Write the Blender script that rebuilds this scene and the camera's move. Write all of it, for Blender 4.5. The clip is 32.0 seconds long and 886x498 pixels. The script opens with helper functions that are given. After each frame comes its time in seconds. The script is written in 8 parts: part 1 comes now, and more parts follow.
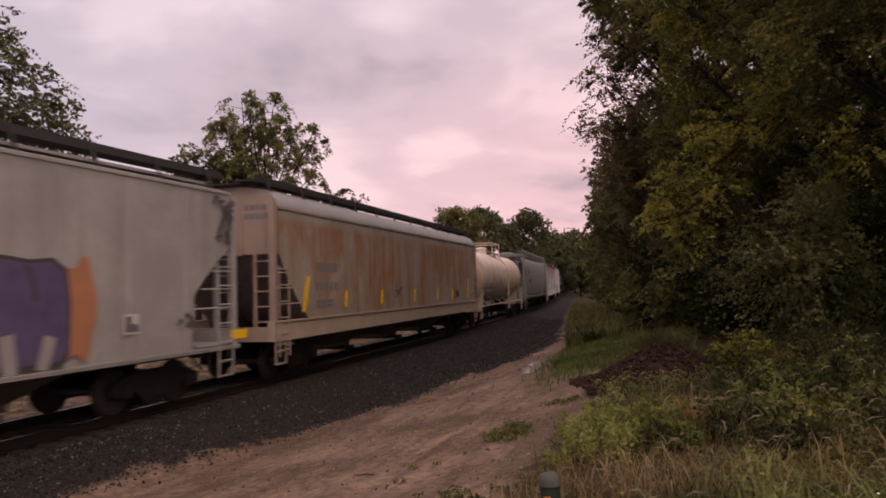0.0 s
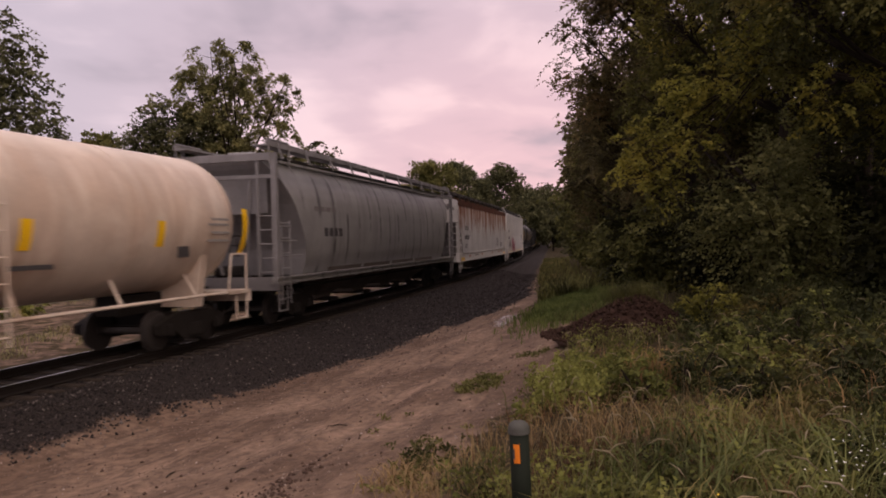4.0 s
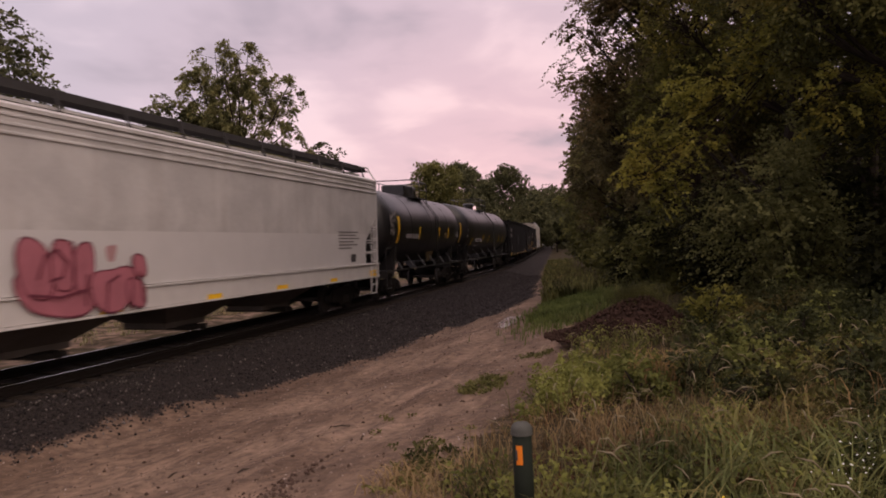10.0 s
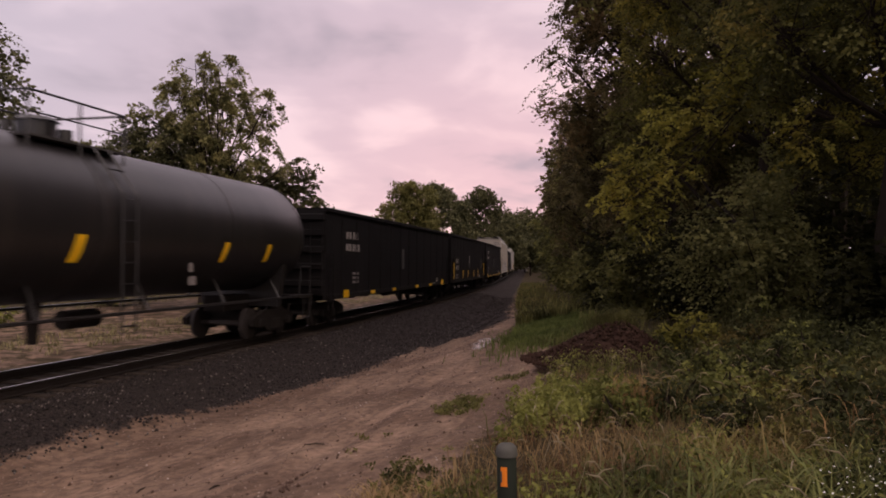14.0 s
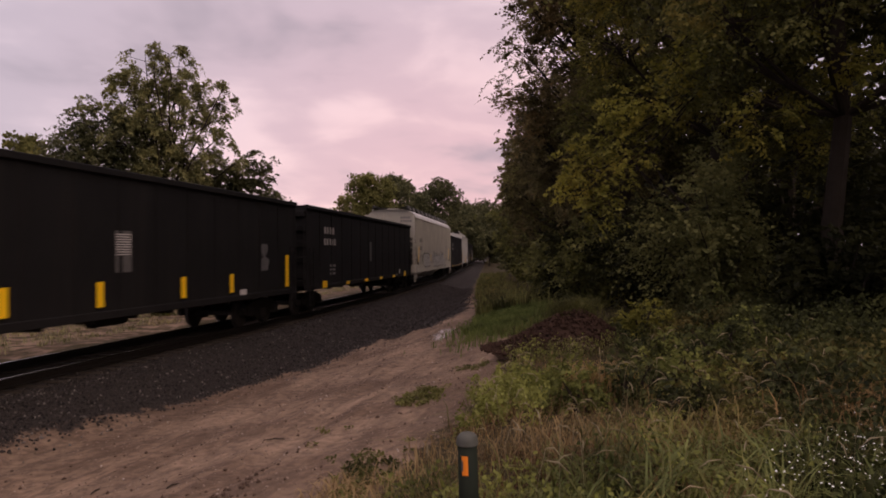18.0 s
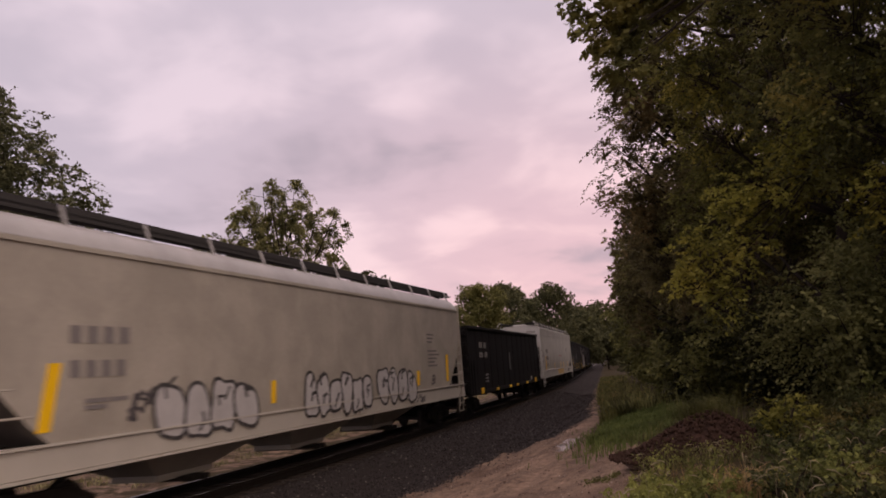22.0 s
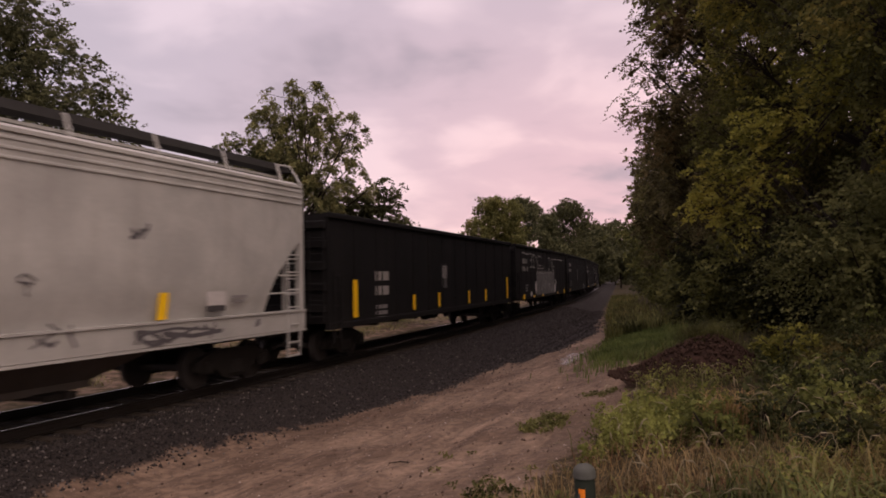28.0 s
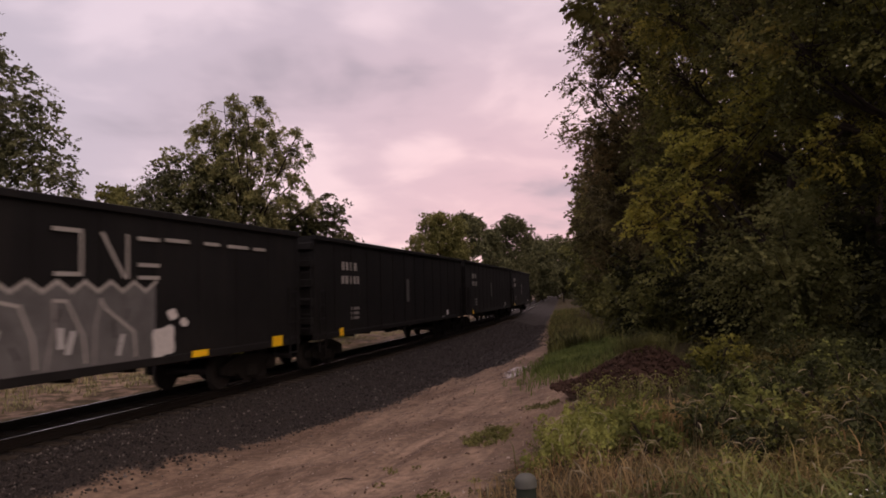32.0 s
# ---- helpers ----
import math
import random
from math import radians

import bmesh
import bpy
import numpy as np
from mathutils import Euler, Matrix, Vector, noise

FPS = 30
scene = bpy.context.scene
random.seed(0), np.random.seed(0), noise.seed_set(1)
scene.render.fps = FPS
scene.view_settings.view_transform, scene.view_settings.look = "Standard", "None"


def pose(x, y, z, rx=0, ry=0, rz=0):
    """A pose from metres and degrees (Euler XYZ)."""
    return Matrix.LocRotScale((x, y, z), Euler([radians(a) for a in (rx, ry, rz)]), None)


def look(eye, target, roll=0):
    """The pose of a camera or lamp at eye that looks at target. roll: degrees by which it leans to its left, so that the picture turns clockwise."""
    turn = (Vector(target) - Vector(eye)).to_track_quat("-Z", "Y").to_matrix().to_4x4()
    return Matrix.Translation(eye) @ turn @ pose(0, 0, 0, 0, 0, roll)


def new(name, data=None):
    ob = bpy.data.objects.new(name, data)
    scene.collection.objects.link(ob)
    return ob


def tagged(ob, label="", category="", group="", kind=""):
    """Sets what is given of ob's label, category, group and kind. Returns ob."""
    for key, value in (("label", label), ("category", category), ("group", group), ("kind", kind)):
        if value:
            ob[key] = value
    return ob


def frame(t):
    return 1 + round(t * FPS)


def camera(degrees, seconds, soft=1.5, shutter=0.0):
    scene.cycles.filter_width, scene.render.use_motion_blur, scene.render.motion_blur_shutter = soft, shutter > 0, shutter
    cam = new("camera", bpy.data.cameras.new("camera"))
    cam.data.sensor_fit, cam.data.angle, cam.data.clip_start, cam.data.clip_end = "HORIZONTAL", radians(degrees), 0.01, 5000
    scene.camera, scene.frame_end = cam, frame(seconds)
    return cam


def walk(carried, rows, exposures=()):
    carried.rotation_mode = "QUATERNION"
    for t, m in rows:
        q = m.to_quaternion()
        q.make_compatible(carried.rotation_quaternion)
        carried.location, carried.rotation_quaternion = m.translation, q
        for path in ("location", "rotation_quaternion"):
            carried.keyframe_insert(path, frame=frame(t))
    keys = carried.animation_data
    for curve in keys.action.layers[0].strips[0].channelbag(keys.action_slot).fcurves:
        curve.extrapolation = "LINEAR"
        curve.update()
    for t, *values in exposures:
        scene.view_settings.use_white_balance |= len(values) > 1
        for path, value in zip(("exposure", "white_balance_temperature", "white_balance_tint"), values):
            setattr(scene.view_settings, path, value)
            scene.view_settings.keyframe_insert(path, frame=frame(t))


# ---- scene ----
cam = camera(62.29, 32.0, soft=1.8, shutter=0.5)
PATH = [
    (0, pose(0.003, -0.043, 2.191, 93.013, 1.660, 1.440)),
    (0.5, pose(-0.001, -0.047, 2.190, 93.155, 1.429, 1.288)),
    (1, pose(-0.005, -0.049, 2.188, 93.043, 1.220, 1.087)),
    (1.5, pose(0.007, -0.047, 2.186, 92.738, 1.161, 0.664)),
    (2, pose(0.009, -0.052, 2.189, 92.230, 1.203, 0.065)),
    (2.5, pose(0.008, -0.040, 2.181, 91.538, 1.276, -0.496)),
    (3, pose(0.009, -0.036, 2.178, 90.880, 1.257, -0.806)),
    (3.5, pose(0.009, -0.042, 2.183, 90.143, 1.257, -0.842)),
    (4, pose(0.013, -0.043, 2.180, 89.389, 1.459, -0.610)),
    (4.5, pose(0.013, -0.052, 2.180, 88.461, 1.573, -0.404)),
    (6.5, pose(0.012, -0.044, 2.178, 85.870, 1.734, -1.045)),
    (7, pose(0.011, -0.042, 2.178, 86.108, 1.461, -1.138)),
    (7.5, pose(0.013, -0.040, 2.176, 86.882, 1.381, -0.914)),
    (8, pose(0.007, -0.020, 2.173, 88.285, 1.116, -0.450)),
    (8.5, pose(0.013, -0.026, 2.176, 89.146, 1.117, -0.150)),
    (9, pose(0.012, -0.019, 2.171, 89.676, 1.178, -0.007)),
    (9.5, pose(0.019, -0.009, 2.168, 89.734, 1.248, -0.117)),
    (10, pose(0.022, -0.008, 2.168, 89.495, 1.363, -0.299)),
    (10.5, pose(0.025, -0.010, 2.168, 89.104, 1.430, -0.461)),
    (11, pose(0.024, -0.016, 2.171, 88.760, 1.407, -0.544)),
    (11.5, pose(0.022, -0.023, 2.172, 88.801, 1.052, -0.612)),
    (12, pose(0.022, -0.002, 2.166, 89.287, 0.616, -0.667)),
    (12.5, pose(0.017, -0.012, 2.171, 90.566, 0.191, -0.854)),
    (13, pose(0.011, -0.024, 2.170, 91.034, -0.167, -1.092)),
    (13.5, pose(-0.014, -0.012, 2.166, 91.113, -0.509, -1.591)),
    (14, pose(-0.079, -0.006, 2.158, 91.061, -0.503, -2.380)),
    (14.5, pose(-0.099, 0.008, 2.149, 90.725, -0.409, -3.188)),
    (16.5, pose(-0.084, 0.002, 2.145, 88.976, 0.389, -5.042)),
    (17, pose(-0.079, 0.004, 2.139, 89.123, 0.311, -5.532)),
    (17.5, pose(-0.076, 0.004, 2.146, 89.725, 0.381, -5.757)),
    (18, pose(-0.070, 0.011, 2.150, 90.409, 0.390, -5.558)),
    (18.5, pose(-0.069, 0.012, 2.145, 91.490, 0.310, -4.653)),
    (19, pose(-0.068, 0.034, 2.140, 92.814, 0.734, -3.063)),
    (19.5, pose(-0.067, 0.087, 2.149, 95.259, 1.627, -0.162)),
    (20, pose(0.012, 0.087, 2.111, 96.438, 3.357, 1.913)),
    (20.5, pose(0.047, 0.071, 2.119, 97.528, 4.647, 3.892)),
    (21, pose(-0.009, 0.084, 2.131, 98.233, 5.506, 4.732)),
    (21.5, pose(-0.081, 0.095, 2.157, 99.085, 4.916, 4.184)),
    (22, pose(-0.080, 0.076, 2.162, 99.252, 4.157, 3.372)),
    (22.5, pose(-0.012, 0.055, 2.184, 97.964, 3.913, 5.710)),
    (23, pose(0.037, 0.030, 2.184, 96.118, 3.611, 7.487)),
    (23.5, pose(0.033, 0.030, 2.200, 95.301, 2.657, 8.338)),
    (24, pose(0.017, 0.035, 2.202, 94.934, 1.728, 8.183)),
    (24.5, pose(0.017, 0.042, 2.202, 94.634, 0.932, 7.552)),
    (25, pose(0.021, 0.031, 2.209, 94.347, 0.676, 6.779)),
    (25.5, pose(0.032, 0.026, 2.177, 93.959, 0.636, 6.082)),
    (27.5, pose(0.033, 0.038, 2.172, 92.487, 0.931, 5.019)),
    (28, pose(0.030, 0.038, 2.170, 92.292, 1.003, 4.497)),
    (28.5, pose(0.040, 0.040, 2.171, 92.181, 1.162, 3.814)),
    (29, pose(0.038, 0.029, 2.172, 92.299, 1.242, 3.057)),
    (29.5, pose(0.035, 0.018, 2.174, 92.608, 1.356, 2.136)),
    (30, pose(0.040, -0.002, 2.171, 93.226, 1.396, 1.034)),
    (30.5, pose(0.043, -0.023, 2.167, 93.594, 1.617, 0.338)),
    (31, pose(0.042, -0.025, 2.165, 93.773, 1.736, 0.092)),
    (31.5, pose(0.042, -0.028, 2.162, 93.710, 1.701, 0.107)),
    (32, pose(0.040, -0.036, 2.165, 93.415, 1.495, 0.160)),
]
walk(cam, PATH, exposures=[(0, 0.42, 6600, 10), (4, 0.42, 6500, 10), (7.2, 0.42, 6450, 10), (7.9, 0.42, 6050, 10), (8.4, 0.42, 6100, 10), (9.2, 0.42, 6500, 10), (15.5, 0.42, 6500, 10), (16.8, 0.27, 6500, 10), (18, 0.33, 6500, 10), (19.5, 0.37, 6500, 10), (32, 0.37, 6500, 10)])

# ---- sky and light: an overcast dusk with a pink glow over the far end of the line ----
world = bpy.data.worlds.new("dusk_sky")
scene.world = world
world.use_nodes = True


def link(tree, a, b):
    tree.links.new(a, b)


def node(tree, kind, **values):
    n = tree.nodes.new(kind)
    for key, value in values.items():
        n.inputs[key].default_value = value
    return n


def ramp(tree, fac, stops, smooth=True):
    n = tree.nodes.new("ShaderNodeValToRGB")
    n.color_ramp.interpolation = "EASE" if smooth else "LINEAR"
    els = n.color_ramp.elements
    while len(els) < len(stops):
        els.new(0.5)
    for el, (p, col) in zip(els, stops):
        el.position = p
        el.color = (*col, 1) if len(col) == 3 else col
    link(tree, fac, n.inputs["Fac"])
    return n.outputs["Color"]


def mixc(tree, fac, a, b, mode="MIX"):
    n = tree.nodes.new("ShaderNodeMix")
    n.data_type, n.blend_type = "RGBA", mode
    for sock, v in ((n.inputs["Factor"], fac), (n.inputs["A"], a), (n.inputs["B"], b)):
        if isinstance(v, (int, float)):
            sock.default_value = v
        elif isinstance(v, tuple):
            sock.default_value = (*v, 1) if len(v) == 3 else v
        else:
            link(tree, v, sock)
    return n.outputs["Result"]


def calc(tree, op, a, b=0.0, c=None, clamp=False):
    n = tree.nodes.new("ShaderNodeMath")
    n.operation, n.use_clamp = op, clamp
    for i, v in enumerate((a, b) if c is None else (a, b, c)):
        if isinstance(v, (int, float)):
            n.inputs[i].default_value = v
        else:
            link(tree, v, n.inputs[i])
    return n.outputs[0]


def build_sky():
    t = world.node_tree
    t.nodes.clear()
    out = t.nodes.new("ShaderNodeOutputWorld")
    back = t.nodes.new("ShaderNodeBackground")
    coord = t.nodes.new("ShaderNodeTexCoord")
    sep = t.nodes.new("ShaderNodeSeparateXYZ")
    link(t, coord.outputs["Generated"], sep.inputs[0])
    # flat cloud deck seen in perspective
    up = calc(t, "ADD", calc(t, "MAXIMUM", sep.outputs["Z"], 0.0), 0.22)
    flat = t.nodes.new("ShaderNodeCombineXYZ")
    link(t, calc(t, "DIVIDE", sep.outputs["X"], up), flat.inputs[0])
    link(t, calc(t, "DIVIDE", sep.outputs["Y"], up), flat.inputs[1])
    shift = t.nodes.new("ShaderNodeVectorMath")
    shift.operation = "ADD"
    shift.inputs[1].default_value = (3.7, 1.4, 0.0)
    link(t, flat.outputs[0], shift.inputs[0])
    flat = shift
    big = node(t, "ShaderNodeTexNoise", Scale=1.1, Detail=4.0, Roughness=0.45, Distortion=0.25)
    fine = node(t, "ShaderNodeTexNoise", Scale=3.0, Detail=4.0, Roughness=0.5, Distortion=0.3)
    link(t, flat.outputs[0], big.inputs["Vector"])
    link(t, flat.outputs[0], fine.inputs["Vector"])
    cloud = calc(t, "ADD", calc(t, "MULTIPLY", big.outputs["Fac"], 0.66), calc(t, "MULTIPLY", fine.outputs["Fac"], 0.34))
    # banks and breaks in the deck: bearing, spread, and how much thinner or thicker the cloud is there
    warp = node(t, "ShaderNodeTexNoise", Scale=5.0, Detail=3.0, Roughness=0.5)
    link(t, coord.outputs["Generated"], warp.inputs["Vector"])
    bend = t.nodes.new("ShaderNodeVectorMath")
    bend.operation = "MULTIPLY_ADD"
    bend.inputs[1].default_value = (0.20, 0.20, 0.20)
    bend.inputs[2].default_value = (-0.10, -0.10, -0.10)
    link(t, warp.outputs["Color"], bend.inputs[0])
    way = t.nodes.new("ShaderNodeVectorMath")
    way.operation = "ADD"
    link(t, coord.outputs["Generated"], way.inputs[0])
    link(t, bend.outputs[0], way.inputs[1])
    unit = t.nodes.new("ShaderNodeVectorMath")
    unit.operation = "NORMALIZE"
    link(t, way.outputs[0], unit.inputs[0])
    for toward, tight, thin in CLOUD_BANKS:
        d = t.nodes.new("ShaderNodeVectorMath")
        d.operation = "DOT_PRODUCT"
        d.inputs[1].default_value = Vector(toward).normalized()
        link(t, unit.outputs[0], d.inputs[0])
        cloud = calc(t, "ADD", cloud, calc(t, "MULTIPLY", calc(t, "POWER", calc(t, "MAXIMUM", d.outputs["Value"], 0.0), tight), thin))
    deck = ramp(t, cloud, [(0.34, SKY_DARK), (0.49, SKY_MID), (0.62, SKY_LIGHT)])
    # warm glow low over the end of the line
    glow_dir = Vector((0.14, 0.985, 0.10)).normalized()
    dot = t.nodes.new("ShaderNodeVectorMath")
    dot.operation = "DOT_PRODUCT"
    dot.inputs[1].default_value = glow_dir
    link(t, coord.outputs["Generated"], dot.inputs[0])
    near = calc(t, "POWER", calc(t, "MAXIMUM", dot.outputs["Value"], 0.0), 9.0)
    low = calc(t, "SUBTRACT", 1.0, calc(t, "MULTIPLY", sep.outputs["Z"], 1.9), clamp=True)
    pink = ramp(t, cloud, [(0.34, SKY_PINK_DARK), (0.48, SKY_PINK), (0.62, SKY_PINK_LIGHT)])
    col = mixc(t, calc(t, "MULTIPLY", calc(t, "MULTIPLY", near, low), 0.95), deck, pink)
    air = t.nodes.new("ShaderNodeTexSky")
    air.sky_type, air.sun_disc = "NISHITA", False
    air.sun_elevation, air.sun_rotation = radians(38), radians(145)
    thin = mixc(t, 1.0, air.outputs["Color"], (0.05, 0.05, 0.05), "MULTIPLY")
    col = mixc(t, 0.10, col, thin)
    # an overcast sky is brightest overhead
    lift = calc(t, "ADD", 1.0, calc(t, "MULTIPLY", calc(t, "MULTIPLY", calc(t, "SUBTRACT", sep.outputs["Z"], 0.42, clamp=True), 1.9), 1.0))
    both = t.nodes.new("ShaderNodeVectorMath")
    both.operation = "SCALE"
    link(t, col, both.inputs[0])
    link(t, lift, both.inputs["Scale"])
    col = mixc(t, calc(t, "SUBTRACT", lift, 1.0, clamp=True), both.outputs[0], mixc(t, 1.0, both.outputs[0], (1.0, 0.93, 0.82), "MULTIPLY"))
    link(t, col, back.inputs["Color"])
    back.inputs["Strength"].default_value = SKY_STRENGTH
    link(t, back.outputs[0], out.inputs["Surface"])


SKY_DARK, SKY_MID, SKY_LIGHT = (0.36, 0.305, 0.355), (0.50, 0.425, 0.49), (0.68, 0.56, 0.625)
SKY_PINK_DARK, SKY_PINK, SKY_PINK_LIGHT = (0.50, 0.345, 0.385), (0.80, 0.475, 0.495), (0.98, 0.60, 0.575)
CLOUD_BANKS = [((-0.17, 1, 0.31), 110, -0.19), ((-0.06, 1, 0.34), 220, 0.10), ((0.14, 1, 0.36), 150, 0.09), ((-0.46, 1, 0.41), 150, 0.09), ((-0.16, 1, 0.44), 150, 0.08), ((-0.52, 1, 0.24), 60, 0.03), ((-0.13, 1, 0.14), 120, 0.08), ((0.10, 1, 0.15), 160, 0.07), ((0.08, 1, 0.24), 250, -0.06), ((-0.34, 1, 0.30), 120, -0.04), ((0.16, 1, 0.09), 200, -0.06)]
SKY_STRENGTH = 1.0
build_sky()

# soft lamp added behind the viewpoint to brighten the train's near sides
fill_sun = new("fill_sun", bpy.data.lights.new("fill_sun", "SUN"))
fill_sun.data.energy, fill_sun.data.angle, fill_sun.data.color = 1.0, radians(60), (1.0, 0.76, 0.60)
fill_sun.matrix_world = look((28, -40, 38), (0, 0, 0))


# ---- materials ----
def material(name, rough=0.7, metal=0.0):
    m = bpy.data.materials.new(name)
    m.use_nodes = True
    t = m.node_tree
    b = t.nodes["Principled BSDF"]
    b.inputs["Roughness"].default_value, b.inputs["Metallic"].default_value = rough, metal
    return m, t, b


def noise3(t, vec, scale, detail=4.0, rough=0.55, distort=0.0, stretch=None):
    n = node(t, "ShaderNodeTexNoise", Scale=scale, Detail=detail, Roughness=rough, Distortion=distort)
    if stretch:
        mp = t.nodes.new("ShaderNodeMapping")
        mp.inputs["Scale"].default_value = stretch
        link(t, vec, mp.inputs["Vector"])
        vec = mp.outputs["Vector"]
    link(t, vec, n.inputs["Vector"])
    return n.outputs["Fac"]


def bump(t, b, height, strength, dist=0.02):
    n = node(t, "ShaderNodeBump", Strength=strength, Distance=dist)
    link(t, height, n.inputs["Height"])
    link(t, n.outputs["Normal"], b.inputs["Normal"])


def obj_vec(t):
    return t.nodes.new("ShaderNodeTexCoord").outputs["Object"]


def paint(name, col, dirt=(0.10, 0.07, 0.05), dirty=0.35, rust=0.0, rust_from=2.0, rust_to=4.4, rough=0.55, grime=0.5, gloss=0.4, wash=False, seams=0.0):
    """Weathered rail-car paint in car space: stains that run down, soot towards the sill, blotches of rust."""
    m, t, b = material(name, rough)
    b.inputs["Specular IOR Level"].default_value = gloss
    v = obj_vec(t)
    sep = t.nodes.new("ShaderNodeSeparateXYZ")
    link(t, v, sep.inputs[0])
    run = noise3(t, v, 1.0, 5.0, 0.6, 0.2, (1.2, 2.4, 0.22))
    cloud = noise3(t, v, 0.8, 4.0, 0.6, 0.4)
    fine = noise3(t, v, 14.0, 3.0, 0.6)
    shade = mixc(t, ramp(t, cloud, [(0.3, (0, 0, 0)), (0.75, (1, 1, 1))]), tuple(c * 0.82 for c in col), tuple(min(1, c * 1.06) for c in col))
    streak = ramp(t, run, [(0.48, (0, 0, 0)), (0.70, (1, 1, 1))])
    shade = mixc(t, calc(t, "MULTIPLY", streak, dirty), shade, dirt)
    lower = calc(t, "MULTIPLY", calc(t, "SUBTRACT", 1.9, sep.outputs["Z"], clamp=True), calc(t, "ADD", 0.35, cloud))
    shade = mixc(t, calc(t, "MULTIPLY", lower, grime, clamp=True), shade, (0.055, 0.045, 0.04))
    if seams:
        # soot that has run down along the welded seams
        off = calc(t, "ABSOLUTE", calc(t, "SUBTRACT", calc(t, "FRACT", calc(t, "DIVIDE", sep.outputs["Y"], seams)), 0.5))
        wander = calc(t, "MULTIPLY", calc(t, "SUBTRACT", noise3(t, v, 1.0, 3.0, 0.6, 0.3, (1.0, 1.4, 1.8)), 0.5), 0.16)
        line = ramp(t, calc(t, "ADD", off, wander), [(0.03, (1, 1, 1)), (0.11, (0, 0, 0))])
        broken = ramp(t, noise3(t, v, 1.0, 3.0, 0.6, 0.2, (0.5, 0.5, 0.9)), [(0.42, (0, 0, 0)), (0.60, (1, 1, 1))])
        shade = mixc(t, calc(t, "MULTIPLY", calc(t, "MULTIPLY", line, broken), 0.85), shade, (0.035, 0.031, 0.03))
    if rust and wash:
        # broad soft stains below the eaves, fading towards the sill
        patch = noise3(t, v, 1.0, 5.0, 0.6, 0.5, (0.3, 0.80, 0.42))
        column = noise3(t, v, 1.0, 1.0, 0.5, 0.0, (0.0, 1.25, 0.0))
        level = calc(t, "MULTIPLY", calc(t, "SUBTRACT", sep.outputs["Z"], 0.5 * (rust_from + rust_to)), 0.075)
        total = calc(t, "ADD", calc(t, "ADD", calc(t, "MULTIPLY", patch, 0.95), calc(t, "MULTIPLY", column, 0.40)), level)
        mask = ramp(t, total, [(0.52, (0, 0, 0)), (0.72, (1, 1, 1))])
        mask = calc(t, "MULTIPLY", mask, calc(t, "MULTIPLY", calc(t, "SUBTRACT", rust_to, sep.outputs["Z"]), 4.0, clamp=True))
        mask = calc(t, "MULTIPLY", mask, ramp(t, noise3(t, v, 1.0, 4.0, 0.6, 0.3, (0.8, 2.6, 0.34)), [(0.30, (0.12, 0.12, 0.12)), (0.62, (1, 1, 1))]))
        tone = mixc(t, noise3(t, v, 3.0, 4.0), (0.180, 0.070, 0.026), (0.40, 0.185, 0.072))
        shade = mixc(t, calc(t, "MULTIPLY", mask, rust), shade, tone)
    elif rust:
        # runs of uneven length hang from the height rust_to, in soft columns, with grey runs under them
        column = noise3(t, v, 1.0, 1.5, 0.5, 0.0, (0.0, 1.05, 0.0))
        ragged = noise3(t, v, 1.0, 3.0, 0.5, 0.8, (1.0, 1.5, 1.1))
        blot = noise3(t, v, 2.2, 4.0, 0.6, 0.4)
        body = ramp(t, calc(t, "ADD", column, calc(t, "MULTIPLY", calc(t, "SUBTRACT", ragged, 0.5), 0.22)), [(0.38, (0, 0, 0)), (0.56, (1, 1, 1))])
        reach = noise3(t, v, 1.0, 2.0, 0.5, 0.0, (0.0, 0.47, 3.0e-3))
        length = calc(t, "MULTIPLY", calc(t, "ADD", calc(t, "SUBTRACT", reach, 0.20), calc(t, "MULTIPLY", calc(t, "SUBTRACT", ragged, 0.5), 0.6)), 3.5 * (rust_to - rust_from))
        depth = calc(t, "SUBTRACT", rust_to, sep.outputs["Z"])
        tail = calc(t, "ADD", 0.5, calc(t, "DIVIDE", calc(t, "SUBTRACT", length, depth), 1.0), clamp=True)
        mask = calc(t, "MULTIPLY", calc(t, "MULTIPLY", body, tail), calc(t, "ADD", 0.62, blot, clamp=True))
        mask = calc(t, "MULTIPLY", mask, ramp(t, noise3(t, v, 1.0, 4.0, 0.6, 0.2, (0.8, 3.6, 0.30)), [(0.30, (0.62, 0.62, 0.62)), (0.55, (1, 1, 1))]))
        tone = mixc(t, blot, (0.115, 0.034, 0.014), (0.29, 0.105, 0.040))
        grey = ramp(t, noise3(t, v, 1.0, 2.0, 0.5, 0.1, (0.0, 1.7, 0.04)), [(0.50, (0, 0, 0)), (0.62, (1, 1, 1))])
        shade = mixc(t, calc(t, "MULTIPLY", grey, 0.22), shade, (0.20, 0.17, 0.15))
        halo = calc(t, "MULTIPLY", calc(t, "SUBTRACT", 1.0, calc(t, "DIVIDE", depth, 1.25 * (rust_to - rust_from)), clamp=True), 0.55)
        shade = mixc(t, halo, shade, (0.36, 0.19, 0.10))
        shade = mixc(t, calc(t, "MULTIPLY", mask, rust), shade, tone)
        link(t, calc(t, "ADD", rough, calc(t, "MULTIPLY", mask, 0.3)), b.inputs["Roughness"])
    link(t, mixc(t, 0.12, shade, fine, "OVERLAY"), b.inputs["Base Color"])
    bump(t, b, calc(t, "ADD", cloud, calc(t, "MULTIPLY", fine, 0.15)), 0.25, 0.03)
    return m


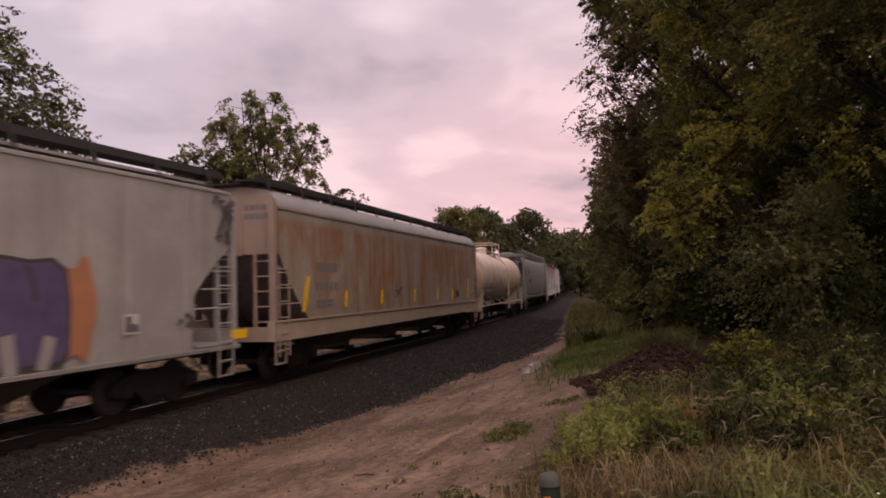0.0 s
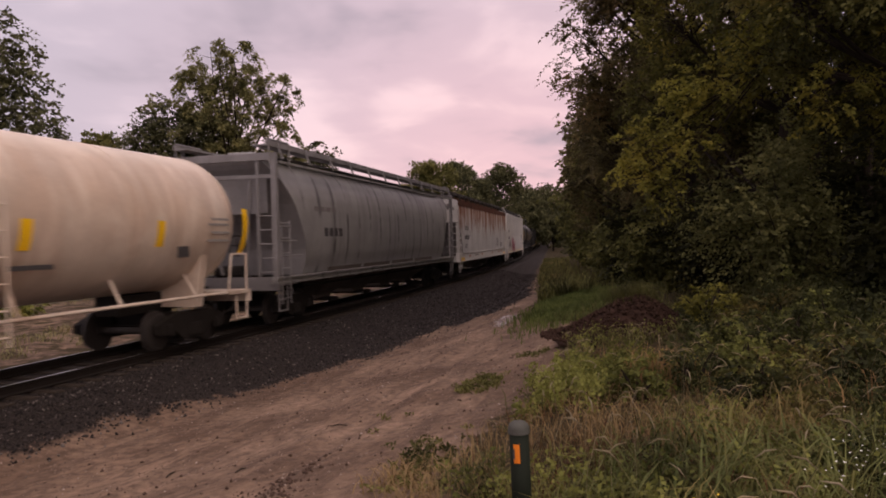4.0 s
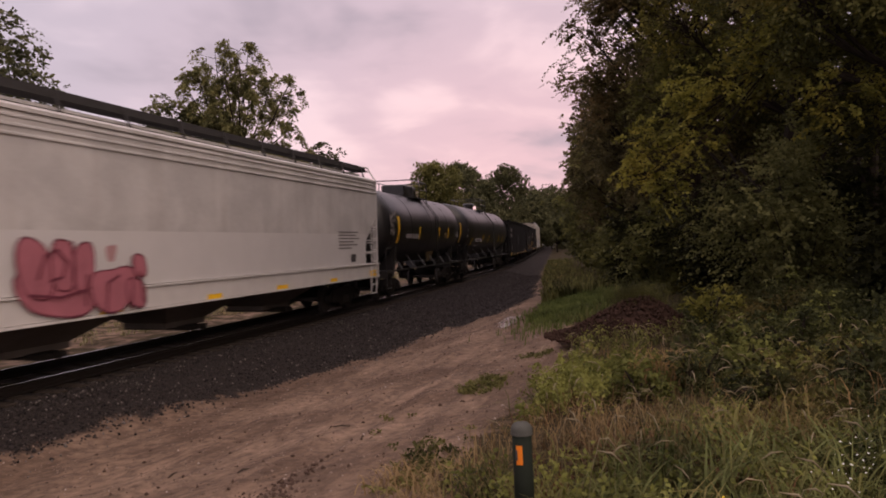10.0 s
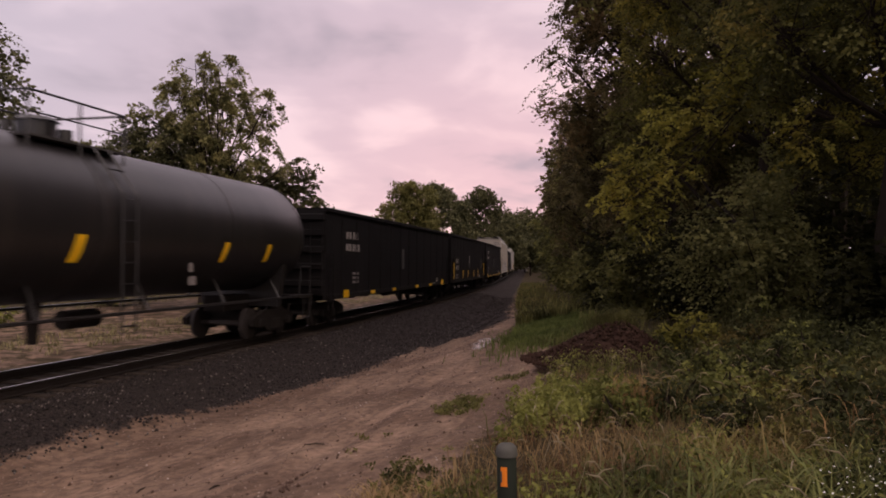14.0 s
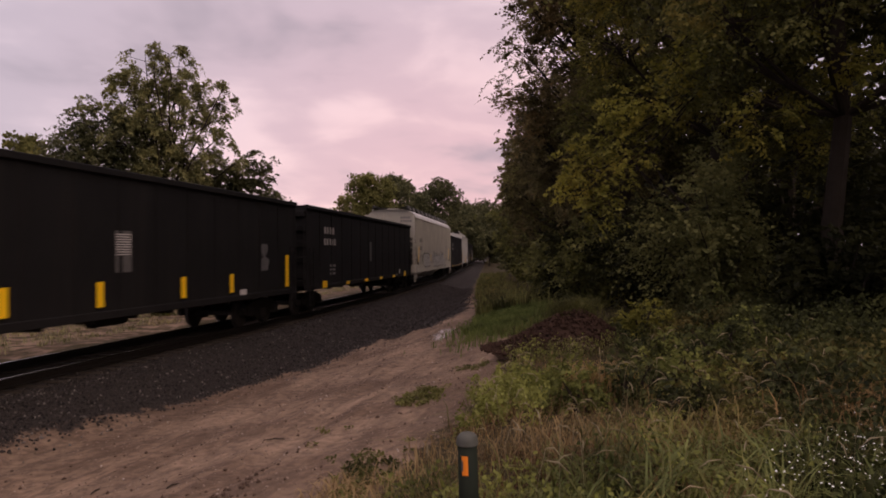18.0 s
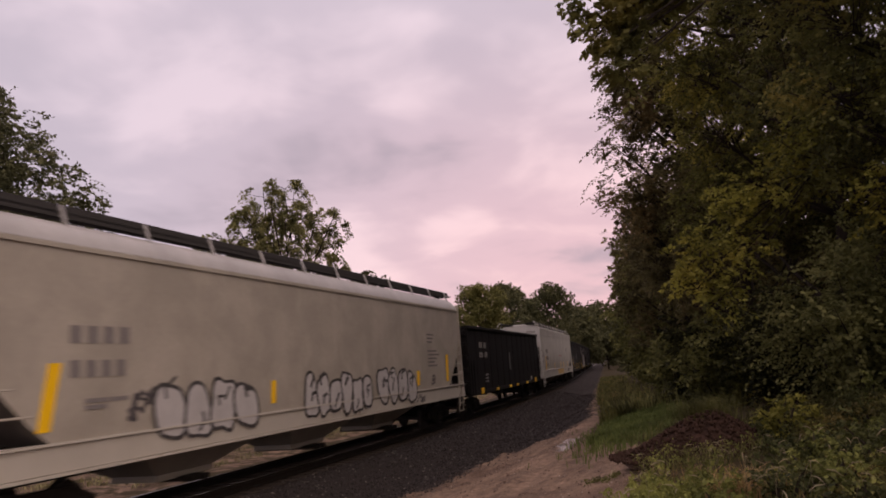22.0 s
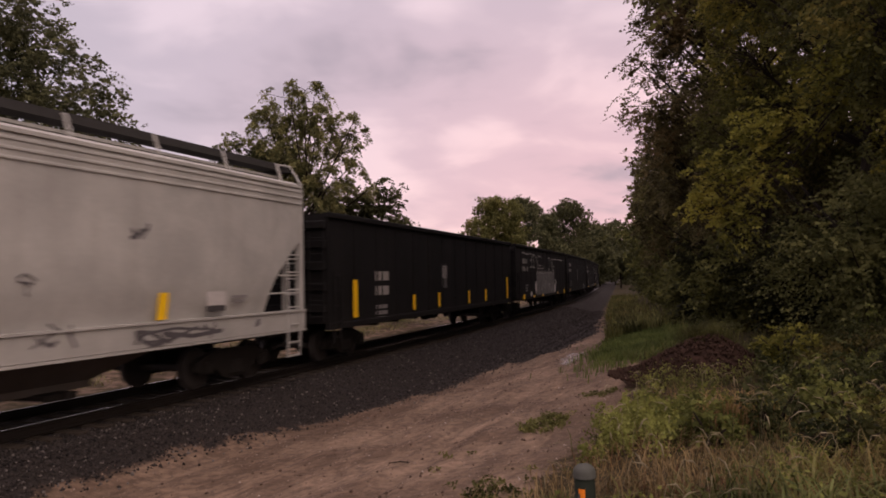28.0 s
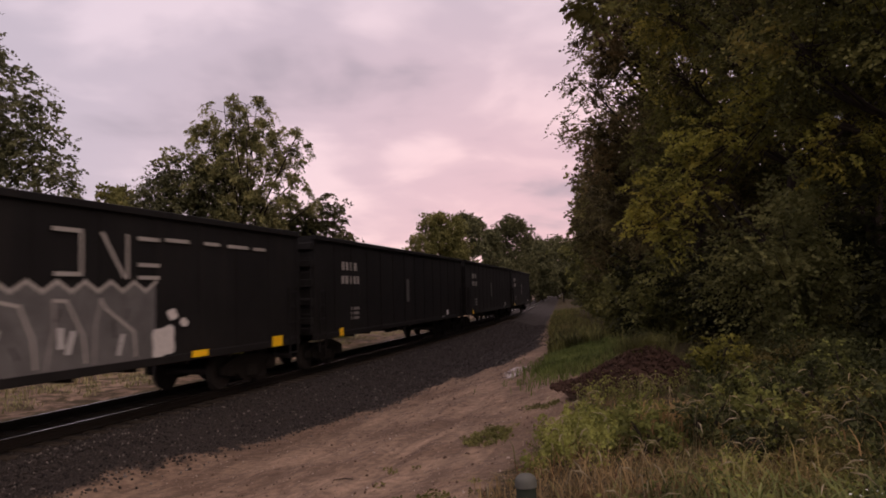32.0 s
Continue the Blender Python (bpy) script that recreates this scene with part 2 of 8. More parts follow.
def plain(name, col, rough=0.6, metal=0.0, vary=0.25, scale=6.0, relief=0.2):
    m, t, b = material(name, rough, metal)
    if rough > 0.75:
        b.inputs["Specular IOR Level"].default_value = 0.15
    v = obj_vec(t)
    n = noise3(t, v, scale, 5.0, 0.6)
    link(t, mixc(t, n, tuple(c * (1 - vary) for c in col), tuple(min(1, c * (1 + vary)) for c in col)), b.inputs["Base Color"])
    bump(t, b, noise3(t, v, scale * 5, 3.0), relief, 0.01)
    return m


def leaf_material(name, dark, light, turn=(0.30, 0.22, 0.03), turned=0.08, see=0.35):
    m, t, b = material(name, 0.65)
    b.inputs["Specular IOR Level"].default_value = 0.12
    geo = t.nodes.new("ShaderNodeNewGeometry")
    rnd = geo.outputs["Random Per Island"]
    v = obj_vec(t)
    # clump noise varies leaf tone, and paints in sunlit clumps and shaded gaps
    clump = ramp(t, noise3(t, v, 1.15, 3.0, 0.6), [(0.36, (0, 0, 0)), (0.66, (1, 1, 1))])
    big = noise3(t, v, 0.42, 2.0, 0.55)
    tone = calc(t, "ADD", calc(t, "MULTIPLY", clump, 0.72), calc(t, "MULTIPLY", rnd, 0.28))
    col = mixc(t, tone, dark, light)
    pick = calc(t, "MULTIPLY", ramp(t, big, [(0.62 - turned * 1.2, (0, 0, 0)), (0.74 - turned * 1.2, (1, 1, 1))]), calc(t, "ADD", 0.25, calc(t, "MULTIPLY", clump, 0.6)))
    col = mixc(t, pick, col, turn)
    link(t, col, b.inputs["Base Color"])
    tr = t.nodes.new("ShaderNodeBsdfTranslucent")
    link(t, col, tr.inputs["Color"])
    mx = t.nodes.new("ShaderNodeMixShader")
    mx.inputs[0].default_value = see
    link(t, b.outputs[0], mx.inputs[1])
    link(t, tr.outputs[0], mx.inputs[2])
    link(t, mx.outputs[0], t.nodes["Material Output"].inputs["Surface"])
    return m


def ground_material():
    """Earth, dark ballast, pinkish dirt and grassy soil, mixed by the zones kept on the sheet."""
    m, t, b = material("ground_earth", 0.92)
    v = obj_vec(t)
    zone = t.nodes.new("ShaderNodeAttribute")
    zone.attribute_name = "zones"
    sep = t.nodes.new("ShaderNodeSeparateColor")
    link(t, zone.outputs["Color"], sep.inputs[0])
    rag = noise3(t, v, 1.6, 6.0, 0.65)
    ragged = calc(t, "MULTIPLY", calc(t, "SUBTRACT", rag, 0.5), 1.1)

    def edge(sock):
        return ramp(t, calc(t, "ADD", sock, ragged), [(0.40, (0, 0, 0)), (0.60, (1, 1, 1))])

    grit = noise3(t, v, 38.0, 4.0, 0.7)
    lump = noise3(t, v, 7.0, 5.0, 0.65)
    broad = noise3(t, v, 0.45, 4.0, 0.6)
    turned = t.nodes.new("ShaderNodeMapping")
    turned.inputs["Rotation"].default_value = (0, 0, radians(20))
    link(t, v, turned.inputs["Vector"])
    wheels = noise3(t, turned.outputs["Vector"], 1.0, 6.0, 0.65, 0.4, (3.2, 0.45, 1.0))
    dirt = mixc(t, ramp(t, broad, [(0.34, (0, 0, 0)), (0.66, (1, 1, 1))]), (0.165, 0.108, 0.074), (0.345, 0.240, 0.170))
    dirt = mixc(t, ramp(t, wheels, [(0.36, (0, 0, 0)), (0.62, (1, 1, 1))]), mixc(t, 0.45, dirt, (0.06, 0.042, 0.033)), dirt)
    dirt = mixc(t, ramp(t, lump, [(0.35, (0, 0, 0)), (0.62, (1, 1, 1))]), mixc(t, 0.5, dirt, (0.05, 0.034, 0.027)), dirt)
    dirt = mixc(t, ramp(t, grit, [(0.66, (0, 0, 0)), (0.80, (1, 1, 1))]), dirt, (0.33, 0.25, 0.20))
    stone = mixc(t, ramp(t, grit, [(0.35, (0, 0, 0)), (0.7, (1, 1, 1))]), (0.015, 0.012, 0.011), (0.048, 0.039, 0.035))
    soil = mixc(t, lump, (0.022, 0.016, 0.008), (0.07, 0.052, 0.022))
    col = mixc(t, edge(sep.outputs["Red"]), soil, dirt)
    col = mixc(t, edge(sep.outputs["Green"]), col, stone)
    col = mixc(t, calc(t, "MULTIPLY", edge(sep.outputs["Blue"]), 0.8), col, mixc(t, grit, (0.16, 0.13, 0.11), (0.40, 0.34, 0.30)))
    wet = edge(sep.outputs["Blue"])
    link(t, calc(t, "SUBTRACT", 0.92, calc(t, "MULTIPLY", wet, 0.80)), b.inputs["Roughness"])
    link(t, calc(t, "ADD", 0.15, calc(t, "MULTIPLY", wet, 0.6)), b.inputs["Specular IOR Level"])
    link(t, col, b.inputs["Base Color"])
    rough_height = calc(t, "ADD", lump, calc(t, "MULTIPLY", grit, 0.5))
    bump(t, b, calc(t, "MULTIPLY", rough_height, calc(t, "SUBTRACT", 1.0, calc(t, "MULTIPLY", wet, 0.85))), 0.7, 0.05)
    return m


M_GROUND = ground_material()


def stone_material(name, dark, mid, pale):
    """Broken stone, each piece of its own tone, a few of them pale."""
    m, t, b = material(name, 0.9)
    b.inputs["Specular IOR Level"].default_value = 0.2
    rnd = t.nodes.new("ShaderNodeNewGeometry").outputs["Random Per Island"]
    col = ramp(t, rnd, [(0.0, dark), (0.6, mid), (0.93, mid), (0.985, pale)], False)
    link(t, mixc(t, 0.35, col, noise3(t, obj_vec(t), 40.0, 3.0, 0.6), "OVERLAY"), b.inputs["Base Color"])
    return m


M_STONE = stone_material("ballast_stone", (0.012, 0.010, 0.010), (0.045, 0.037, 0.034), (0.145, 0.125, 0.115))
M_PALE_STONE = plain("pale_stone", (0.15, 0.13, 0.12), 0.85, 0, 0.5, 9.0, 0.4)
M_PEBBLE = stone_material("pebble", (0.10, 0.07, 0.052), (0.27, 0.20, 0.16), (0.45, 0.38, 0.33))
M_CLOD = plain("dark_clod", (0.085, 0.055, 0.042), 0.95, 0, 0.5, 9.0, 0.4)
M_TIE = plain("creosoted_wood", (0.045, 0.035, 0.028), 0.9, 0, 0.4, 8.0, 0.6)
M_RAIL = plain("rusty_rail_steel", (0.024, 0.018, 0.015), 0.6, 0.5, 0.3, 10.0)
M_RAILHEAD = plain("polished_rail_steel", (0.62, 0.60, 0.60), 0.25, 1.0, 0.1, 10.0, 0.05)
M_BLACK = paint("black_paint", (0.018, 0.0165, 0.0165), (0.035, 0.03, 0.027), 0.4, rough=0.34, grime=0.1, gloss=0.5)
M_GON = paint("sooty_black_paint", (0.0130, 0.0120, 0.0122), (0.020, 0.017, 0.016), 0.4, rough=0.7, grime=0.1, gloss=0.08)
M_UNDER = plain("underframe_grime", (0.020, 0.0165, 0.0145), 0.8, 0.1, 0.4, 5.0, 0.4)
M_WHEEL = plain("wheel_steel", (0.035, 0.028, 0.025), 0.7, 0.2, 0.3, 6.0)
M_CREAM_RUST = paint("rust_stained_cream_paint", (0.37, 0.325, 0.275), (0.25, 0.165, 0.105), 0.5, 0.9, 2.0, 4.16, 0.6, 0.3, wash=True)
M_GREY_LIGHT = paint("light_grey_paint", (0.36, 0.335, 0.315), (0.22, 0.19, 0.17), 0.4, rough=0.6, grime=0.15)
M_GREY = paint("slate_grey_paint", (0.285, 0.275, 0.265), (0.07, 0.062, 0.06), 0.35, rough=0.38, seams=1.12)
M_WHITE_RUST = paint("white_paint_with_rust_runs", (0.57, 0.55, 0.53), (0.34, 0.29, 0.245), 0.2, 0.98, 3.15, 4.2, 0.55, 0.1)
M_RUST_BAND = plain("rust_brown_steel", (0.095, 0.038, 0.022), 0.8, 0, 0.6, 1.6, 0.4)
M_WHITE = paint("chalky_white_paint", (0.58, 0.555, 0.53), (0.36, 0.32, 0.285), 0.22, rough=0.5, grime=0.15)
M_REPAINT = plain("repainted_white_panel", (0.60, 0.575, 0.555), 0.55, 0, 0.08, 1.5, 0.05)
M_TANK = paint("cream_tank_paint", (0.74, 0.62, 0.51), (0.44, 0.28, 0.16), 0.2, 0.34, 2.0, 4.1, 0.42, 0.1, wash=True)
M_BEIGE = paint("beige_paint", (0.415, 0.375, 0.315), (0.30, 0.26, 0.21), 0.18, rough=0.5, grime=0.2)
M_PALE = paint("pale_grey_paint", (0.46, 0.44, 0.41), (0.28, 0.25, 0.22), 0.22, rough=0.5, grime=0.15, seams=0.0)
# sill paint, lighter than the body's: brighter light on the ledge put into colour
M_WHITE_SILL = plain("scuffed_lit_white_sill_paint", (0.62, 0.59, 0.56), 0.5, 0, 0.14, 2.5, 0.15)
M_ROOF_GREY = plain("weathered_roof_paint", (0.24, 0.22, 0.21), 0.45, 0, 0.3, 1.4, 0.1)
M_CREAM_END = plain("rust_tinted_end_paint", (0.35, 0.255, 0.205), 0.6, 0, 0.3, 1.3, 0.15)
# these two sills too are lightened for the light that falls on them
M_CREAM_SILL = plain("lit_tan_sill_paint", (0.42, 0.33, 0.25), 0.55, 0, 0.25, 1.6, 0.15)
M_BEIGE_SILL = plain("lit_beige_sill_paint", (0.47, 0.435, 0.375), 0.55, 0, 0.12, 2.0, 0.1)
M_BAY = plain("hopper_bay_brown_grey", (0.10, 0.082, 0.07), 0.8, 0, 0.45, 1.5, 0.3)
M_TAG_DARK = plain("thin_black_spray", (0.09, 0.08, 0.085), 0.7, 0, 0.4, 2.0, 0.05)
M_PANEL_GREY = plain("greyed_paint_patch", (0.30, 0.275, 0.255), 0.65, 0, 0.25, 1.2, 0.05)
M_OCHRE = plain("ochre_stained_sill", (0.50, 0.32, 0.10), 0.6, 0, 0.35, 1.5, 0.1)
M_PINKLINE = plain("faded_pink_stripe", (0.42, 0.24, 0.24), 0.65, 0, 0.25, 1.5, 0.05)
M_GREY_SPRAY = plain("grey_spray_paint", (0.095, 0.090, 0.090), 0.6, 0.0, 0.75, 2.4, 0.05)
M_DULL_YELLOW = plain("dull_reflective_sheeting", (0.36, 0.25, 0.14), 0.5, 0, 0.2, 3.0, 0.05)
M_PINK_DARK = plain("dark_crimson_outline", (0.15, 0.03, 0.05), 0.6, 0, 0.3, 2.0, 0.05)
M_OCHRE_DARK = plain("sooty_ochre_paint", (0.10, 0.065, 0.018), 0.6, 0, 0.3, 2.0, 0.05)
M_GREY_FRAME = paint("slate_grey_frame_paint", (0.24, 0.228, 0.228), (0.08, 0.07, 0.07), 0.4, rough=0.6)
# slope sheets: shade below the car ends is put into the darker colour
M_SHADOWED = plain("shadowed_slope_sheet", (0.12, 0.105, 0.098), 0.8, 0, 0.4, 3.0)
M_SHOULDER = paint("pale_roof_paint", (0.40, 0.38, 0.37), (0.30, 0.27, 0.25), 0.3, rough=0.5)
# the same painted shade, for the lighter cars' slope sheets
M_SLOPE_GREY = plain("shaded_slope_sheet", (0.17, 0.155, 0.148), 0.75, 0, 0.4, 2.0)
M_WALKWAY = plain("dull_walkway_steel", (0.045, 0.042, 0.041), 0.85, 0.0, 0.3, 12.0)
M_YELLOW = plain("yellow_reflective_sheeting", (0.95, 0.55, 0.012), 0.3, 0, 0.08, 3.0, 0.05)
M_ORANGE = plain("orange_reflective_strip", (0.85, 0.24, 0.02), 0.35, 0, 0.1, 3.0, 0.05)
M_MARK_DARK = plain("stencil_black", (0.05, 0.045, 0.045), 0.7, 0, 0.3, 9.0, 0.05)
M_MARK_WHITE = plain("stencil_white", (0.52, 0.48, 0.46), 0.7, 0, 0.3, 9.0, 0.05)
M_MARK_GREY = plain("stencil_grey", (0.20, 0.18, 0.175), 0.7, 0, 0.3, 9.0, 0.05)
M_PLATE_DIM = plain("worn_stencil_plate", (0.085, 0.078, 0.075), 0.7, 0, 0.4, 6.0, 0.05)
M_BARK = plain("bark", (0.035, 0.027, 0.021), 0.95, 0, 0.5, 4.0, 0.9)
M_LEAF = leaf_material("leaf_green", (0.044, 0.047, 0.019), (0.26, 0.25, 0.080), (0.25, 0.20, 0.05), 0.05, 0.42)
# olive leaves, lightened further by haze put into the colour
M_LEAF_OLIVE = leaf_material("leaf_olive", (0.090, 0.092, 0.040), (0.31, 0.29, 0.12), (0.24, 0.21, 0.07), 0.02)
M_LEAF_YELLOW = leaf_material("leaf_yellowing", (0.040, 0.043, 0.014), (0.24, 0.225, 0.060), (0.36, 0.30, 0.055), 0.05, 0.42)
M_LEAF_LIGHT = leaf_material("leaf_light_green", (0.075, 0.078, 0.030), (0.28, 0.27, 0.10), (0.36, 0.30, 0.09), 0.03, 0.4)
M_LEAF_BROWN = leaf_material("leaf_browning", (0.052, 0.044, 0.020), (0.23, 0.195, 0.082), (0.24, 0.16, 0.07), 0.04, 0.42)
M_LEAF_GOLD = leaf_material("leaf_golden_green", (0.095, 0.092, 0.020), (0.38, 0.355, 0.075), (0.45, 0.37, 0.07), 0.12, 0.45)
# lightened olive: haze over the trees across the line is in the colour
M_LEAF_SOFT = leaf_material("leaf_hazy_olive", (0.056, 0.060, 0.030), (0.165, 0.162, 0.078), (0.15, 0.14, 0.06), 0.0)
# wood interior and undergrowth: the shade beneath the crowns is in the leaf colour
M_LEAF_DEEP = leaf_material("leaf_deep_wood_shade", (0.020, 0.020, 0.008), (0.080, 0.076, 0.027), (0.06, 0.055, 0.02), 0.0)
M_LEAF_DARK = leaf_material("leaf_dark_shade", (0.012, 0.013, 0.005), (0.045, 0.045, 0.015), (0.05, 0.045, 0.015), 0.0)
# far foliage, paler because distance haze is put into its colour
M_LEAF_FAR = leaf_material("leaf_distant_haze", (0.045, 0.047, 0.023), (0.128, 0.124, 0.055), (0.09, 0.085, 0.03), 0.0)
M_LEAF_PALE = leaf_material("leaf_pale_green", (0.085, 0.088, 0.026), (0.21, 0.195, 0.07), (0.22, 0.18, 0.05), 0.04)
M_GRASS = leaf_material("grass_green", (0.022, 0.025, 0.009), (0.245, 0.235, 0.080), (0.38, 0.28, 0.115), 0.05, 0.3)
M_BLADE = leaf_material("broad_grass_blade", (0.050, 0.066, 0.022), (0.25, 0.27, 0.095), (0.33, 0.28, 0.10), 0.05, 0.3)
M_STRAW = leaf_material("grass_straw", (0.12, 0.082, 0.040), (0.36, 0.255, 0.125), (0.38, 0.25, 0.11), 0.06, 0.3)
M_TURF = leaf_material("turf_green", (0.070, 0.095, 0.026), (0.20, 0.235, 0.070), (0.26, 0.23, 0.08), 0.03, 0.35)
M_VERGE = leaf_material("dry_verge_grass", (0.10, 0.098, 0.045), (0.34, 0.31, 0.15), (0.38, 0.30, 0.14), 0.05, 0.3)
M_SEED = leaf_material("grass_seed_head", (0.20, 0.165, 0.10), (0.40, 0.34, 0.23), (0.45, 0.35, 0.2), 0.05, 0.3)
M_RUSSET = leaf_material("grass_russet", (0.19, 0.115, 0.052), (0.46, 0.31, 0.145), (0.42, 0.27, 0.11), 0.05, 0.3)
M_DEAD = leaf_material("dead_stalk", (0.055, 0.026, 0.015), (0.19, 0.092, 0.045), (0.20, 0.11, 0.05), 0.05, 0.2)
M_WEED = leaf_material("weed_leaf", (0.045, 0.054, 0.015), (0.315, 0.325, 0.090), (0.24, 0.20, 0.04), 0.05, 0.35)
# shade at the wood's foot is partly in this darker green
M_WEED_DULL = leaf_material("weed_leaf_dull_shade", (0.014, 0.018, 0.008), (0.118, 0.124, 0.042), (0.17, 0.125, 0.04), 0.05, 0.3)
M_HEAP = plain("reddish_dark_earth", (0.042, 0.023, 0.016), 0.95, 0, 0.6, 6.0, 0.9)
M_POST = plain("grey_green_plastic", (0.016, 0.020, 0.014), 0.8, 0, 0.2, 9.0, 0.1)
M_CAP = plain("weathered_grey_cap", (0.085, 0.085, 0.075), 0.8, 0, 0.3, 9.0, 0.2)
M_FLOWER = plain("white_petal", (0.70, 0.70, 0.67), 0.7, 0, 0.1, 9.0, 0.0)
M_DANDELION = plain("yellow_petal", (0.72, 0.52, 0.03), 0.7, 0, 0.1, 9.0, 0.0)
M_PURPLE = plain("purple_spray_paint", (0.095, 0.07, 0.14), 0.55, 0, 0.6, 2.6, 0.05)
M_PINK = plain("crimson_spray_paint", (0.40, 0.135, 0.165), 0.55, 0, 0.35, 2.0, 0.05)
M_SPRAY_ORANGE = plain("faded_orange_spray_paint", (0.40, 0.17, 0.09), 0.6, 0, 0.3, 2.0, 0.05)
M_SILVER = plain("silver_spray_paint", (0.47, 0.45, 0.44), 0.5, 0.0, 0.25, 2.0, 0.05)


# ---- the plan: the line of the track, and places along and across it ----
RADIAL = [(-200, 17.524), (0, 17.524), (20, 15.465), (40, 13.566), (60, 11.827), (80, 10.25), (95, 9.17), (150, 9.17), (2600, 9.17)]


def bearing(s):
    """The track's bearing in radians, to the right of +y, at s metres along it."""
    for (a, va), (b, vb) in zip(RADIAL, RADIAL[1:]):
        if s <= b:
            return radians(va + (vb - va) * (s - a) / (b - a))
    return radians(RADIAL[-1][1])


STEP = 0.5
LINE = {0: Vector((-11.49, 0.0))}
for i in range(int(2600 / STEP)):
    a = bearing((i + 0.5) * STEP)
    LINE[i + 1] = LINE[i] + STEP * Vector((math.sin(a), math.cos(a)))
for i in range(0, -500, -1):
    a = bearing(0)
    LINE[i - 1] = LINE[i] - STEP * Vector((math.sin(a), math.cos(a)))


def at(s, u, z=0.0):
    """The place s metres along the track and u metres to its near side."""
    i = max(-499, min(int(2600 / STEP) - 1, math.floor(s / STEP)))
    k = s / STEP - i
    c = LINE[i].lerp(LINE[i + 1], k)
    a = bearing(s)
    return Vector((c.x + u * math.cos(a), c.y - u * math.sin(a), z))


SECTION = [(-480, 1.0), (-40, -0.2), (-14, -0.5), (-6, -0.6), (-3.4, -0.65), (-1.9, -0.22), (1.9, -0.22), (3.4, -0.6), (5.0, -0.5), (8.0, 0.1), (10.5, 0.55), (14, 0.75), (30, 1.2), (480, 3.0)]


def lie(s, u):
    """Height of the ground."""
    z = SECTION[-1][1]
    for (a, va), (b, vb) in zip(SECTION, SECTION[1:]):
        if u <= b:
            z = va + (vb - va) * (u - a) / (b - a)
            break
    p = Vector((s * 0.35, u * 0.35, 0.0))
    rough = 0.10 * noise.noise(p) + 0.035 * noise.noise(p * 4.3) + 0.015 * noise.noise(p * 11.0)
    damp = min(1.0, max(0.15, (abs(u) - 2.0) / 4.0))
    ruts = 0.0
    if 3 < u < 9.5:
        for c in (5.5, 7.3):
            w = u - c - 0.25 * math.sin(s * 0.17)
            ruts += -0.06 * math.exp(-(w / 0.2) ** 2) + 0.035 * math.exp(-((abs(w) - 0.42) / 0.16) ** 2)
    return z + rough * damp + ruts


def part(name, bm, mat, parent=None, label=""):
    me = bpy.data.meshes.new(name)
    bm.to_mesh(me)
    bm.free()
    me.materials.append(mat)
    ob = new(name, me)
    if parent:
        ob.parent = parent
    if label:
        ob["label"] = label
    return ob


def soup(name, verts, faces, mat, parent=None, label="", smooth=False):
    """One mesh from arrays, for leaves, grass and stones."""
    me = bpy.data.meshes.new(name)
    verts = np.asarray(verts, dtype=np.float32)
    faces = np.asarray(faces, dtype=np.int32)
    k = faces.shape[1]
    me.vertices.add(len(verts))
    me.vertices.foreach_set("co", verts.ravel())
    me.loops.add(faces.size)
    me.loops.foreach_set("vertex_index", faces.ravel())
    me.polygons.add(len(faces))
    me.polygons.foreach_set("loop_start", np.arange(0, faces.size, k, dtype=np.int32))
    me.polygons.foreach_set("loop_total", np.full(len(faces), k, dtype=np.int32))
    if smooth:
        me.polygons.foreach_set("use_smooth", np.ones(len(faces), dtype=bool))
    me.update(calc_edges=True)
    me.materials.append(mat)
    ob = new(name, me)
    if parent:
        ob.parent = parent
    if label:
        ob["label"] = label
    return ob


def box(bm, x0, x1, y0, y1, z0, z1):
    vs = [bm.verts.new(p) for p in ((x0, y0, z0), (x1, y0, z0), (x1, y1, z0), (x0, y1, z0), (x0, y0, z1), (x1, y0, z1), (x1, y1, z1), (x0, y1, z1))]
    for f in ((3, 2, 1, 0), (4, 5, 6, 7), (0, 1, 5, 4), (1, 2, 6, 5), (2, 3, 7, 6), (3, 0, 4, 7)):
        bm.faces.new([vs[i] for i in f])
    return vs


def boxes(*dims, bevel=0.0):
    bm = bmesh.new()
    for d in dims:
        box(bm, *d)
    if bevel:
        bmesh.ops.bevel(bm, geom=bm.edges[:], offset=bevel, segments=1, affect="EDGES")
    return bm


def tube(bm, a, b, r0, r1=None, n=8, caps=True):
    a, b = Vector(a), Vector(b)
    r1 = r0 if r1 is None else r1
    d = (b - a).normalized()
    e = d.orthogonal().normalized()
    f = d.cross(e)
    rings = []
    for p, r in ((a, r0), (b, r1)):
        rings.append([bm.verts.new(p + r * (math.cos(q) * e + math.sin(q) * f)) for q in (2 * math.pi * i / n for i in range(n))])
    for i in range(n):
        j = (i + 1) % n
        bm.faces.new((rings[0][i], rings[0][j], rings[1][j], rings[1][i]))
    if caps:
        bm.faces.new(rings[0][::-1])
        bm.faces.new(rings[1])


def tubes(*segs, n=6):
    bm = bmesh.new()
    for s in segs:
        tube(bm, s[0], s[1], s[2], s[3] if len(s) > 3 else None, n)
    return bm


